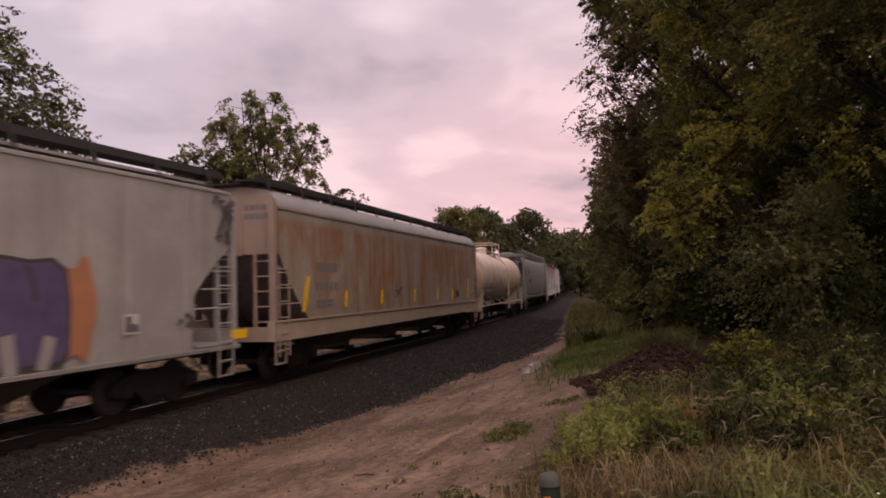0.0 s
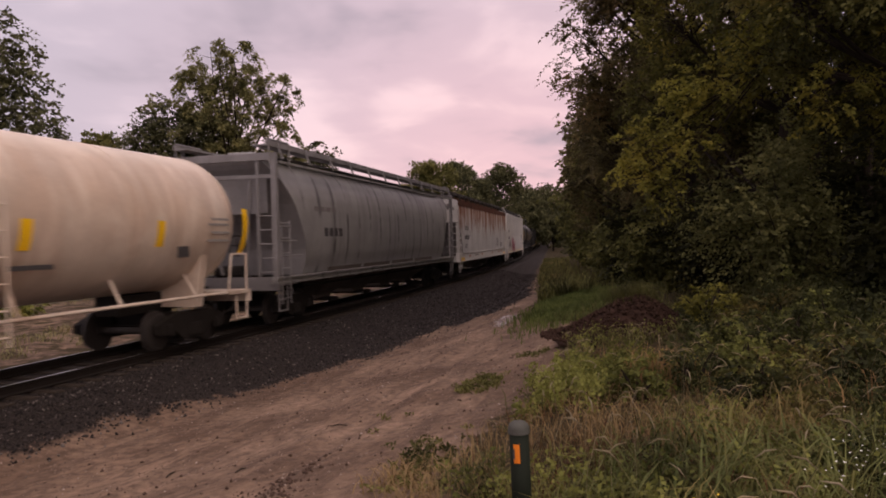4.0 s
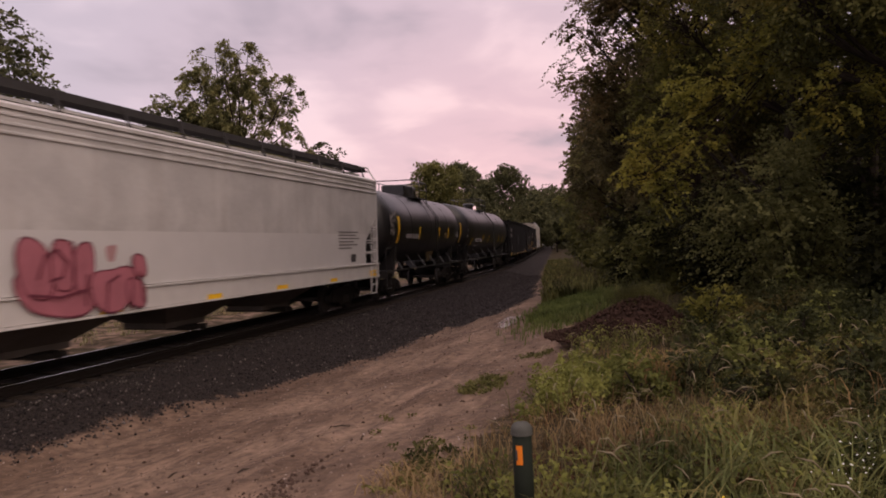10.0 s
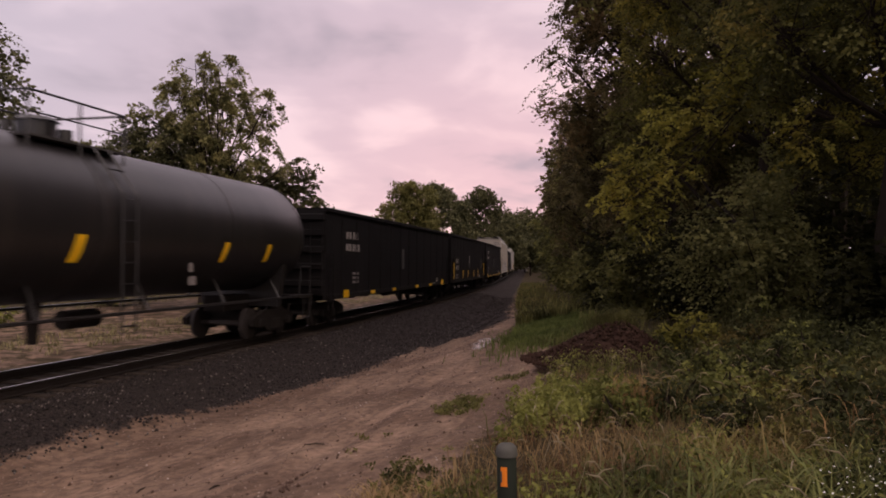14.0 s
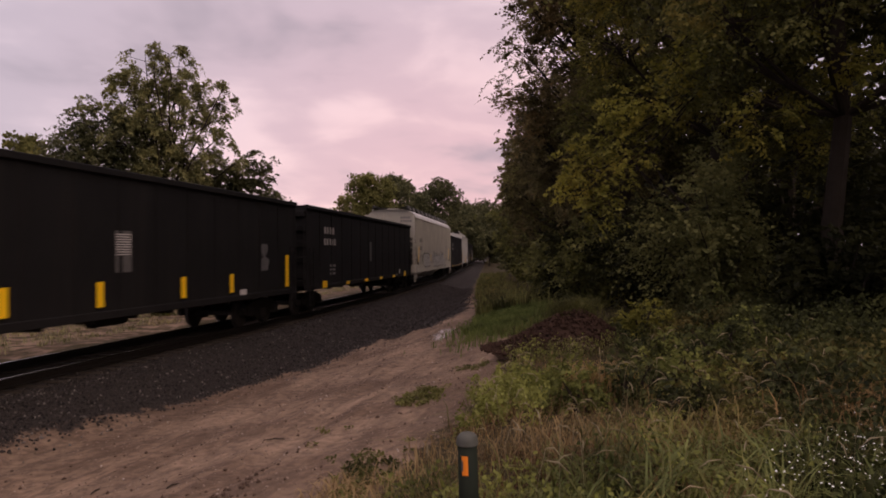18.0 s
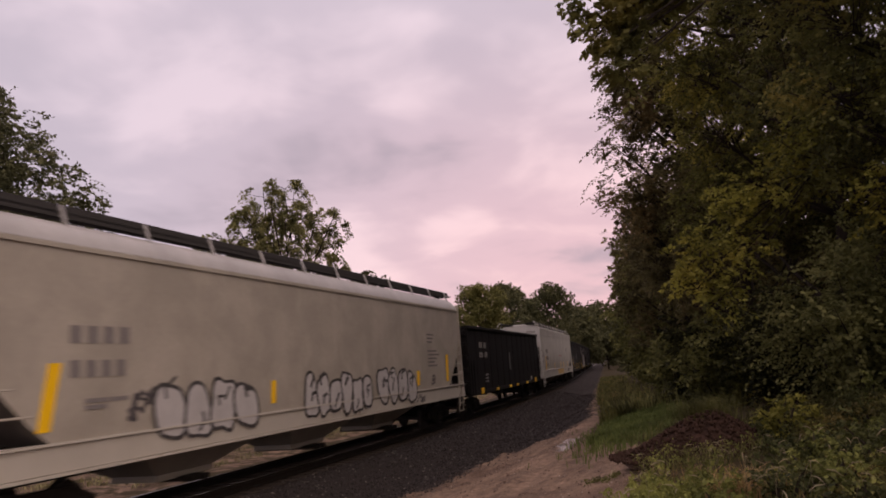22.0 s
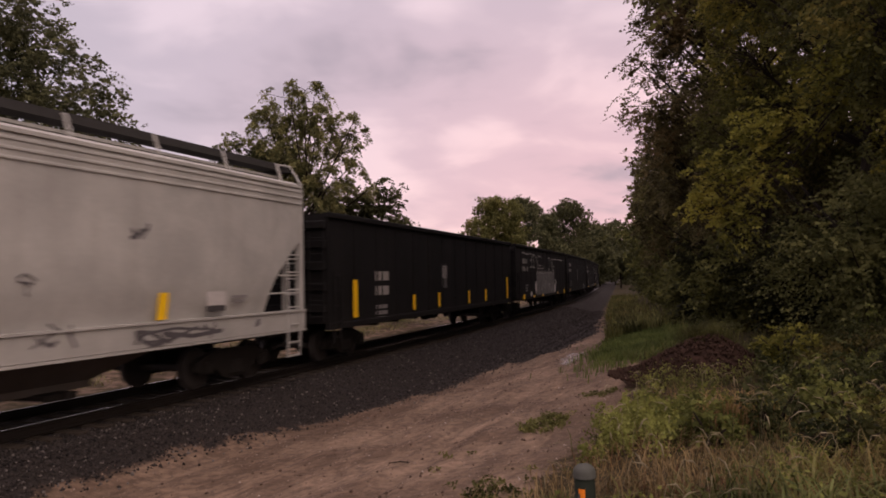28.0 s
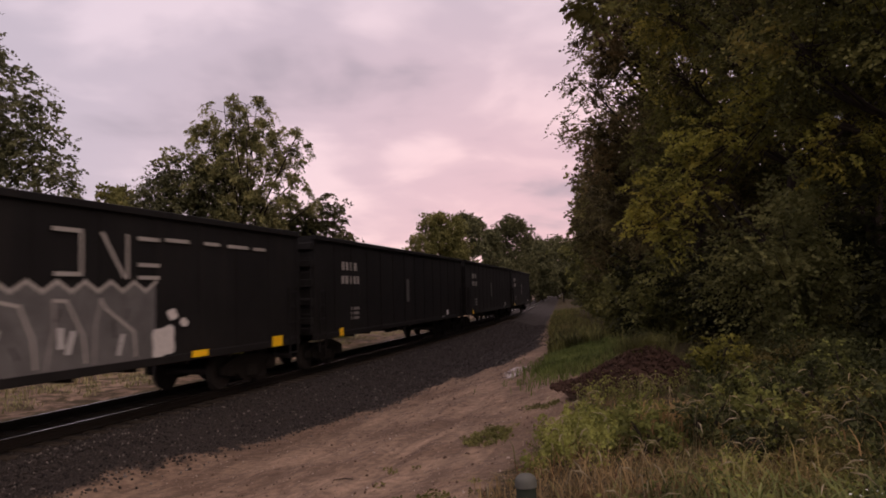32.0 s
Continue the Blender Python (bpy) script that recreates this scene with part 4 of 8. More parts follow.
        tree(label, p.x, p.y, p.z, h, lobes, leaf, int(n * (1.6 if i < 3 else 1.25 if i < 5 else 1.0)), mat, 100 + i, 0.10 + 0.008 * h, group="wood beside the track", gold=gold, gold_mat=M_LEAF_GOLD)
    # a slender tree that reaches out over the dirt track
    p = Vector((10.6, 7.4, 0.8))
    reach = [(2.2, 11.0, 7.5, 0.45), (2.8, 11.2, 7.9, 0.7), (3.6, 11.5, 8.6, 1.0), (4.8, 11.8, 9.7, 1.4), (6.0, 12.0, 11.0, 1.8), (7.5, 12.5, 12.0, 2.2), (7.8, 11.5, 10.5, 1.6), (2.4, 10.9, 7.0, 0.35), (2.15, 11.1, 7.75, 0.4), (2.0, 11.1, 7.25, 0.3), (2.45, 11.1, 6.95, 0.35), (2.4, 11.1, 6.55, 0.28), (2.95, 11.1, 7.7, 0.45), (3.4, 11.1, 7.9, 0.55)]
    tree("slender tree reaching a leafy branch over the dirt track", p.x, p.y, p.z, 13.5, [(x - p.x, y - p.y, z - p.z, r) for x, y, z, r in reach], 0.13, 22000, M_LEAF, 140, 0.19, group="wood beside the track", clump=0.36, hub=(6.4 - p.x, 10.6 - p.y, 9.9 - p.z))
    # shrubs and vines at the foot of the wood
    # M_LEAF_DARK darkens those under the crowns in place of their shade
    low = [
        (15.7, 11.75, 1.0, 0.55, 0.085, 800, M_LEAF_GOLD, "small shrub with yellow leaves behind the earth heap"),
        (18.6, 13.6, 3.6, 1.7, 0.10, 16000, M_LEAF_LIGHT, "light green drooping shrub at the foot of the trees"),
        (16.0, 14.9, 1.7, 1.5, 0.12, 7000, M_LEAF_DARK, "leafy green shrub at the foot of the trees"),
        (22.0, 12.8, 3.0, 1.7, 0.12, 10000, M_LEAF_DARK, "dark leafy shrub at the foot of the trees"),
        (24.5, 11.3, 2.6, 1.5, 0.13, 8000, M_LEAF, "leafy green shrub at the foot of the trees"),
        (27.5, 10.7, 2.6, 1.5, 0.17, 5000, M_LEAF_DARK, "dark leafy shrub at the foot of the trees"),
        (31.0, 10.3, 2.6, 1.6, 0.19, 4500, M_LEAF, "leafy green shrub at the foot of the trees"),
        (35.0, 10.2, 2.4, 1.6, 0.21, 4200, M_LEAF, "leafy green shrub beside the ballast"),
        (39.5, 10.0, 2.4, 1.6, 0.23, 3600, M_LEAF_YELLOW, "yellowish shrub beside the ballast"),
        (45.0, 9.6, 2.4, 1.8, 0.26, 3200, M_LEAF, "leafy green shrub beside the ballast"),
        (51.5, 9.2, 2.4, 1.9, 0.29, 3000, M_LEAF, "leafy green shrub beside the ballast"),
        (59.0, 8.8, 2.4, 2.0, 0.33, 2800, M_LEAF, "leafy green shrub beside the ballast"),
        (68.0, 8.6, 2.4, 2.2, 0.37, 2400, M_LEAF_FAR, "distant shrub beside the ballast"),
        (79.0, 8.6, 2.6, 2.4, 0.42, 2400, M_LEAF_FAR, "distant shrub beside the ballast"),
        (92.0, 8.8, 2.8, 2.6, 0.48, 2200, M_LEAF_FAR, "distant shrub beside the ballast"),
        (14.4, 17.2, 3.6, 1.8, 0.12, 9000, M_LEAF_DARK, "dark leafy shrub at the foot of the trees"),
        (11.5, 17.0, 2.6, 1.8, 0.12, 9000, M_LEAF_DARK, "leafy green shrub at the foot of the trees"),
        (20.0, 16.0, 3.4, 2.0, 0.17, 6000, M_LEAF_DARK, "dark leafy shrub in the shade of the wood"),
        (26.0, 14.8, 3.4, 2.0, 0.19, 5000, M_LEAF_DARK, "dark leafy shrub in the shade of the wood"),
    ]
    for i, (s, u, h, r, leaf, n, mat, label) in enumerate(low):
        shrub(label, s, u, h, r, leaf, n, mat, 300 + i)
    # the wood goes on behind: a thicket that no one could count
    # added filler that blocks the sky behind; its leaf colour holds the shade
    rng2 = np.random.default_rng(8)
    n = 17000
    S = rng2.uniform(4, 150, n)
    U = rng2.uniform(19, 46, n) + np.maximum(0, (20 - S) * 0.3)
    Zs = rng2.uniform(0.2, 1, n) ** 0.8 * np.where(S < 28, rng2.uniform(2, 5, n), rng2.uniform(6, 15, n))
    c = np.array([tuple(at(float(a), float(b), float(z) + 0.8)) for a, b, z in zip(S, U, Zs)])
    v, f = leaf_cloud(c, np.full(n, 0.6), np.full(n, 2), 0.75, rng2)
    tagged(soup("thicket", v, f, M_LEAF_DARK), "thicket of leaves deep in the wood, darkened for its shade", "thicket", kind="stuff")


woods()


def open_crowned(label, x, y, z, seed):
    """A forked trunk whose boughs fan upwards into an airy dome, with hanging tufts of leaves at the twigs' ends."""
    rng = np.random.default_rng(seed)
    ob = new("tree")
    ob.matrix_basis = pose(x, y, z)
    tagged(ob, label, "tree")
    trunk = bmesh.new()
    fork = Vector((0.15, 0, 4.6))
    tube(trunk, (0, 0, -0.2), (0.05, 0, 2.4), 0.27, 0.22, 9)
    tube(trunk, (0.05, 0, 2.4), fork, 0.22, 0.18, 9)
    part("trunk", trunk, M_BARK, ob)
    tips, outs, reach = [], [], []
    heads = []
    for i in range(15):
        q = 2.4 * i
        f = math.sqrt((i + 0.6) / 15)
        heads.append(Vector((3.25 * f * math.cos(q), 2.6 * f * math.sin(q), 13.7 - 3.9 * f ** 2.4 + rng.normal(0, 0.25))))
    heads += [Vector((3.5, 0.2, 9.2)), Vector((-3.0, 0.3, 8.4)), Vector((2.4, -1.4, 8.0)), Vector((-1.6, -1.8, 8.6)), Vector((3.7, 0, 12.0)), Vector((0.4, -2.2, 9.8)), Vector((4.1, 0.4, 7.6)), Vector((-0.4, -1.6, 7.0)), Vector((1.6, -1.2, 6.6))]
    for head in heads:
        bough = bmesh.new()
        r = 0.075
        start = fork + Vector((0, 0, rng.uniform(0, 1.6))) * (0.3 if head.z < 9 else 1.0)
        mid = start.lerp(head, 0.5) + Vector((*rng.normal(0, 0.25, 2), 0.35))
        tube(bough, start, mid, r, r * 0.7, 6)
        tube(bough, mid, head, r * 0.7, r * 0.25, 6)
        for _ in range(9):
            k = rng.uniform(0.35, 1.0)
            a = mid.lerp(head, k) if rng.random() < 0.75 else start.lerp(mid, 0.5 + 0.5 * k)
            d = Vector((*rng.normal(0, 0.8, 2), abs(rng.normal(0, 0.6)) + 0.05)).normalized()
            b = a + d * rng.uniform(0.5, 1.25)
            tube(bough, a, b, 0.022, 0.010, 4, False)
            for _ in range(3):
                e = (d + Vector(rng.normal(0, 0.75, 3))).normalized()
                c = b + e * rng.uniform(0.15, 0.5)
                tube(bough, b, c, 0.010, 0.005, 3, False)
                tips.append(tuple(c))
                outs.append(tuple(e))
                reach.append(rng.uniform(0.22, 0.36))
        part("bough", bough, M_BARK, ob)
    v, f = leaf_sprays(tips, outs, np.array(reach), np.full(len(tips), 63), 0.155, rng, 1.0)
    soup("crown", v, f, M_LEAF_OLIVE, ob)


def across():
    open_crowned("open-crowned broadleaf tree with olive-green leaves behind the railway", -11.9, 42.0, -0.3, 21)
    lobes = [(0, 0, 9.3, 1.3), (-1.1, 0.3, 8.6, 1.2), (1.3, 0, 8.4, 1.5), (-0.4, 0, 7.4, 1.7), (-1.5, 0, 6.7, 1.4), (1.3, 0, 6.2, 1.8), (-0.9, 0, 5.3, 1.8), (0.8, 0, 3.8, 1.9), (-1.5, 0, 3.3, 1.7), (2.6, 0.4, 5.0, 1.7), (3.4, 0.6, 3.8, 1.7), (-2.0, 0, 7.9, 0.7)]
    tree("dense dark green tree beside an open-crowned one behind the railway", -14.9, 41.0, -0.1, 10.4, lobes, 0.17, 40000, M_LEAF_SOFT, 31, 0.2)
    rng = random.Random(3)
    lobes = [(0.0, 0, 16.4, 2.4), (-2.2, 0, 15.4, 2.4), (2.0, 0.5, 14.8, 2.3), (-4.4, 0, 13.6, 2.5), (0, 0, 13.2, 3.0), (3.6, 0, 12.4, 2.4), (-2.5, 0, 11.0, 3.0), (2.0, 0, 10.2, 2.8), (5.4, 0, 10.8, 1.8), (6.2, 0, 9.2, 1.8), (7.2, 0, 7.9, 1.2), (4.2, 0, 8.2, 2.2), (0.2, 0, 7.6, 2.6), (-4.0, 0, 8.0, 2.8), (2.4, 0, 5.6, 2.2), (5.2, 0, 6.2, 1.5), (-1.5, 0, 5.0, 2.4), (-6.5, 0, 11.0, 2.6), (-6.8, 0, 7.0, 2.4)]
    tree("dense dark green tree behind the railway", -25.2, 34, -0.3, 18.0, lobes, 0.21, 72000, M_LEAF_SOFT, 22, 0.35)
    lobes = [(0.2, 0, 6.9, 1.3), (-1.6, 0, 7.3, 1.4), (1.5, 0.3, 6.3, 1.2), (-1.2, 0, 5.6, 1.9), (2.4, 0, 5.2, 1.3), (0.6, 0, 4.4, 1.9), (-2.6, 0, 5.0, 1.9), (3.2, 0, 4.0, 1.2), (0.5, 0, 2.4, 1.7), (2.6, 0, 2.4, 1.5), (-2.5, 0, 2.4, 1.7), (1.4, 0.2, 8.1, 0.8), (2.3, 0.1, 7.4, 0.6), (3.9, 0, 2.6, 1.1), (-4.2, 0, 4.6, 1.8), (-4.6, 0, 2.8, 1.7)]
    tree("dark bushy tree behind the railway", -8.6, 45, -0.3, 7.8, lobes, 0.21, 36000, M_LEAF_FAR, 23, 0.18)
    tree("pale green distant tree", -36.0, 80, 0, 14.8, round_lobes(rng, 14.8, 3.6, 5.0, 14), 0.42, 7000, M_LEAF_PALE, 24, 0.2)
    tree("light green rounded tree across the railway", -0.6, 95, -0.3, 11.8, round_lobes(rng, 11.8, 4.8, 2.0, 20), 0.36, 16000, M_LEAF_PALE, 25, 0.2)
    tree("tall uneven tree across the railway", 3.8, 120, -0.3, 15.6, round_lobes(rng, 15.6, 4.2, 3.0, 16), 0.45, 11000, M_LEAF_SOFT, 26, 0.22)
    tree("dark rounded tree across the railway", 13.0, 140, -0.3, 15.6, round_lobes(rng, 15.6, 6.0, 3.0, 20), 0.5, 12000, M_LEAF_FAR, 27, 0.25)
    far = [(8.2, 128, 13.0, 4.2), (19.5, 165, 14.0, 6.0), (26, 190, 14.5, 7.0), (-6.5, 105, 7.5, 3.5), (-9, 120, 8.0, 4.0), (-13.5, 130, 9.5, 4.5), (-20, 110, 10, 5), (-28, 100, 10, 5), (33, 215, 16, 8), (44, 235, 17, 9), (31.5, 178, 9, 6), (38, 200, 10, 7), (24.5, 152, 6.5, 4.5), (-48, 78, 12, 5.5), (60, 250, 18, 10), (20, 150, 11, 5.0), (-33, 62, 9.5, 4.5), (-22, 64, 8, 4.0), (-15, 58, 6.5, 3.4), (78, 270, 20, 11), (-60, 70, 13, 6)]
    for i, (x, y, h, r) in enumerate(far):
        tree("distant green tree of the far tree line", x, y, -0.3, h, round_lobes(rng, h, r, 1.5, 14), 0.0042 * y, 5200, M_LEAF_FAR if i % 3 else M_LEAF_SOFT, 40 + i, 0.2, group="far tree line")
    for i, (s, u, h, r) in enumerate([(9, -13.5, 0.9, 0.8), (16, -14.5, 1.2, 1.0), (27, -13, 1.0, 0.9), (34, -7.4, 0.8, 0.7), (47, -8.0, 1.1, 0.9), (60, -9.0, 1.4, 1.2), (22, -17, 1.6, 1.4), (40, -17, 1.8, 1.6), (5, -18, 1.8, 1.5)]):
        shrub("low green bush beside the pale road across the tracks", s, u, h, r, 0.16, 900, M_LEAF if i % 2 else M_WEED, 500 + i, "bush")


across()


# ---- the train: car space has y along the track towards the rear, x to the near side, z up from the rails ----
R_WHEEL = 0.42


def wheel_mesh():
    bm = bmesh.new()
    tube(bm, (-0.95, 0, 0), (0.95, 0, 0), 0.075, None, 10)
    for sx in (1, -1):
        tube(bm, (sx * 0.70, 0, 0), (sx * 0.81, 0, 0), R_WHEEL, R_WHEEL - 0.006, 24)
        tube(bm, (sx * 0.685, 0, 0), (sx * 0.70, 0, 0), R_WHEEL + 0.025, None, 24)
        tube(bm, (sx * 0.81, 0, 0), (sx * 0.822, 0, 0), R_WHEEL - 0.06, R_WHEEL - 0.075, 24)
        tube(bm, (sx * 0.82, 0, 0), (sx * 0.90, 0, 0), 0.15, 0.12, 12)
        for k in range(3):
            q = k * 2.094
            tube(bm, (sx * 0.822, 0.24 * math.cos(q), 0.24 * math.sin(q)), (sx * 0.827, 0.24 * math.cos(q), 0.24 * math.sin(q)), 0.045, None, 8)
    me = bpy.data.meshes.new("wheelset")
    bm.to_mesh(me)
    bm.free()
    me.materials.append(M_WHEEL)
    return me


WHEEL = wheel_mesh()
WHEELSETS = []


def side_frame_mesh():
    """Cast truck side: an arched beam with pedestals over the axles and a spring window."""
    bm = bmesh.new()
    outer = [(-1.22, 0.38), (-1.22, 0.56), (-1.0, 0.66), (-0.55, 0.78), (0.55, 0.78), (1.0, 0.66), (1.22, 0.56), (1.22, 0.38), (1.02, 0.34), (0.72, 0.46), (0.46, 0.24), (0.30, 0.18), (-0.30, 0.18), (-0.46, 0.24), (-0.72, 0.46), (-1.02, 0.34)]
    loops = []
    for x in (-0.07, 0.07):
        loops.append([bm.verts.new((x, y, z)) for y, z in outer])
    n = len(outer)
    for i in range(n):
        j = (i + 1) % n
        bm.faces.new((loops[0][i], loops[0][j], loops[1][j], loops[1][i]))
    bm.faces.new(loops[0])
    bm.faces.new(loops[1][::-1])
    bmesh.ops.recalc_face_normals(bm, faces=bm.faces[:])
    for y in (-0.15, 0.0, 0.15):
        tube(bm, (0.09, y, 0.26), (0.09, y, 0.52), 0.055, None, 8)
    for y in (-0.89, 0.89):
        box(bm, 0.05, 0.13, y - 0.12, y + 0.12, 0.34, 0.56)
        tube(bm, (0.12, y, 0.42), (0.16, y, 0.42), 0.11, 0.10, 10)
    me = bpy.data.meshes.new("side_frame")
    bm.to_mesh(me)
    bm.free()
    me.materials.append(M_UNDER)
    return me


SIDE_FRAME = side_frame_mesh()


def truck(car, y):
    t = part("truck", boxes((-1.05, 1.05, y - 0.16, y + 0.16, 0.42, 0.74), (-0.95, 0.95, y - 0.62, y - 0.54, 0.40, 0.50), (-0.95, 0.95, y + 0.54, y + 0.62, 0.40, 0.50), (-0.3, 0.3, y - 0.3, y + 0.3, 0.70, 0.86)), M_UNDER, car)
    for sx in (1, -1):
        o = new("side_frame", SIDE_FRAME)
        o.parent = t
        o.matrix_basis = pose(sx * 1.02, y, 0, 0, 0, 0 if sx > 0 else 180)
    for dy in (-0.89, 0.89):
        o = new("wheelset", WHEEL)
        o.parent = t
        o.matrix_basis = pose(0, y + dy, R_WHEEL)
        WHEELSETS.append((o, y + dy, car))


def coupler(car, y, sy, reach=0.5):
    part("coupler", boxes((-0.10, 0.10, min(y, y + sy * (reach - 0.1)), max(y, y + sy * (reach - 0.1)), 0.78, 0.95), (-0.17, 0.15, min(y + sy * (reach - 0.2), y + sy * reach), max(y + sy * (reach - 0.2), y + sy * reach), 0.72, 1.0), bevel=0.02), M_UNDER, car)
    part("air_hose", tubes(((0.3, y, 0.85), (0.34, y + sy * 0.25, 0.55), 0.025), ((0.34, y + sy * 0.25, 0.55), (0.2, y + sy * 0.55, 0.45), 0.025)), M_UNDER, car)


def ladder(car, x, y, z0, z1, w, mat, step=0.40, along_y=True, name="ladder"):
    """Two rails and rungs, standing along the side (or across the end)."""
    segs = []
    for k in (-1, 1):
        d = Vector((0, k * w / 2, 0)) if along_y else Vector((k * w / 2, 0, 0))
        segs.append((Vector((x, y, z0)) + d, Vector((x, y, z1)) + d, 0.022))
    z = z0 + 0.15
    while z < z1 - 0.05:
        d = Vector((0, w / 2, 0)) if along_y else Vector((w / 2, 0, 0))
        segs.append((Vector((x, y, z)) - d, Vector((x, y, z)) + d, 0.017))
        z += step
    return part(name, tubes(*segs), mat, car)


def mark(car, y0, y1, z0, z1, mat, x=1.55, name="lettering", slant=0.0, t=0.006, label=""):
    bm = bmesh.new()
    vs = box(bm, x, x + t, y0, y1, z0, z1)
    if slant:
        for v in vs[4:]:
            v.co.y += slant
    return part(name, bm, mat, car, label)


def bars(car, y, z, rows, h, mat, x=1.55, gap=0.5, name="lettering"):
    """Stencilled writing as plain bars: rows of word widths."""
    for i, words in enumerate(rows):
        yy = y
        for wd in words:
            mark(car, yy, yy + wd, z - i * h * (1 + gap) - h, z - i * h * (1 + gap), mat, x, name)
            yy += wd + h * 0.45


def bars_end(car, y, z, rows, x, sy):
    """Stencilled marks on an end sheet, as plain bars."""
    for i, words in enumerate(rows):
        xx = x
        for wd in words:
            part("lettering", boxes((xx, xx + wd, *ends(y, y + sy * 0.004), z - 0.22 * i - 0.14, z - 0.22 * i)), M_MARK_GREY, car)
            xx += wd + 0.03


def profile(half, z0, style, rise=0.0):
    """The right half of a car's cross-section, from the sill up to the crown, in short steps."""
    if style == "curved":
        right = [(half - 0.22, z0), (half - 0.12, z0 + 0.3), (half - 0.05, z0 + 0.6), (half - 0.01, z0 + 1.0), (half, z0 + 1.4), (half - 0.015, 3.2), (half - 0.06, 3.55), (half - 0.14, 3.88), (half - 0.26, 4.15), (half - 0.42, 4.36), (half - 0.62, 4.51), (0.62, 4.62)]
    elif style == "arched":
        right = [(half, z0), (half, 4.13), (half - 0.02, 4.21), (half - 0.09, 4.36), (half - 0.20, 4.50), (half - 0.38, 4.62), (0.62, 4.72)]
    elif style == "shouldered":
        right = [(half - 0.16, z0), (half - 0.08, z0 + 0.3), (half - 0.03, z0 + 0.6), (half, z0 + 1.1), (half, 3.92), (half + 0.01, 4.30), (half - 0.05, 4.42), (half - 0.14, 4.50), (0.62, 4.66)]
    else:
        right = [(half, z0), (half, 4.28), (half + 0.015, 4.38), (half - 0.12, 4.46), (0.62, 4.66)]
    right = [(x, z + rise if z > 3.9 else z) for x, z in right]
    out = []
    for (xa, za), (xb, zb) in zip(right, right[1:]):
        n = max(1, math.ceil((zb - za) / 0.14))
        out += [(xa + (xb - xa) * k / n, za + (zb - za) * k / n) for k in range(n)]
    return out + [right[-1]]


def hull(car, reach, outline, cut, mat, slope_mat):
    """The body's skin, cut back towards the sill at both ends, and the sloping sheets that close it."""
    def back(z):
        if z >= cut[0][1]:
            return 0.0
        for (da, za), (db, zb) in zip(cut, cut[1:]):
            if z >= zb:
                return da + (db - da) * (za - z) / (za - zb)
        return cut[-1][0]

    skin = bmesh.new()
    ring = outline + [(-x, z) for x, z in outline[::-1]]
    cols = []
    for k in range(-6, 7):
        cols.append([skin.verts.new((x, (reach - back(z)) * k / 6, z)) for x, z in ring])
    for a, b in zip(cols, cols[1:]):
        for i in range(len(ring) - 1):
            skin.faces.new((a[i], a[i + 1], b[i + 1], b[i]))
    bmesh.ops.recalc_face_normals(skin, faces=skin.faces[:])
    for f in skin.faces:
        f.smooth = True
    body = part("body", skin, mat, car)
    body.data.set_sharp_from_angle(angle=radians(32))
    # the closing sheets take a darkened material that holds their shade
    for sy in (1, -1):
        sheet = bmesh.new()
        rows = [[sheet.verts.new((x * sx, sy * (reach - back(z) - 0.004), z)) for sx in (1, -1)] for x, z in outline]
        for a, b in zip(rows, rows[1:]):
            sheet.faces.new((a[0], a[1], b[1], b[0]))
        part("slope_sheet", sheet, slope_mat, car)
    return body


def ends(a, b):
    return (min(a, b), max(a, b))


CUTS = {"bulge": ((0.0, 3.16), (0.28, 2.95), (0.60, 2.68), (0.92, 2.38), (1.14, 2.10), (1.28, 1.80), (1.32, 1.47)), "round": ((0.0, 4.30), (0.22, 4.12), (0.62, 3.72), (0.95, 3.32), (1.25, 2.85), (1.50, 2.4), (1.66, 2.0), (1.72, 1.3)), "arc": ((0.0, 3.20), (0.22, 2.86), (0.50, 2.50), (0.85, 2.12), (1.25, 1.75), (1.62, 1.47)), "step": ((0.0, 3.20), (0.30, 2.98), (0.62, 2.72), (0.95, 2.45), (1.22, 2.18), (1.30, 1.47))}


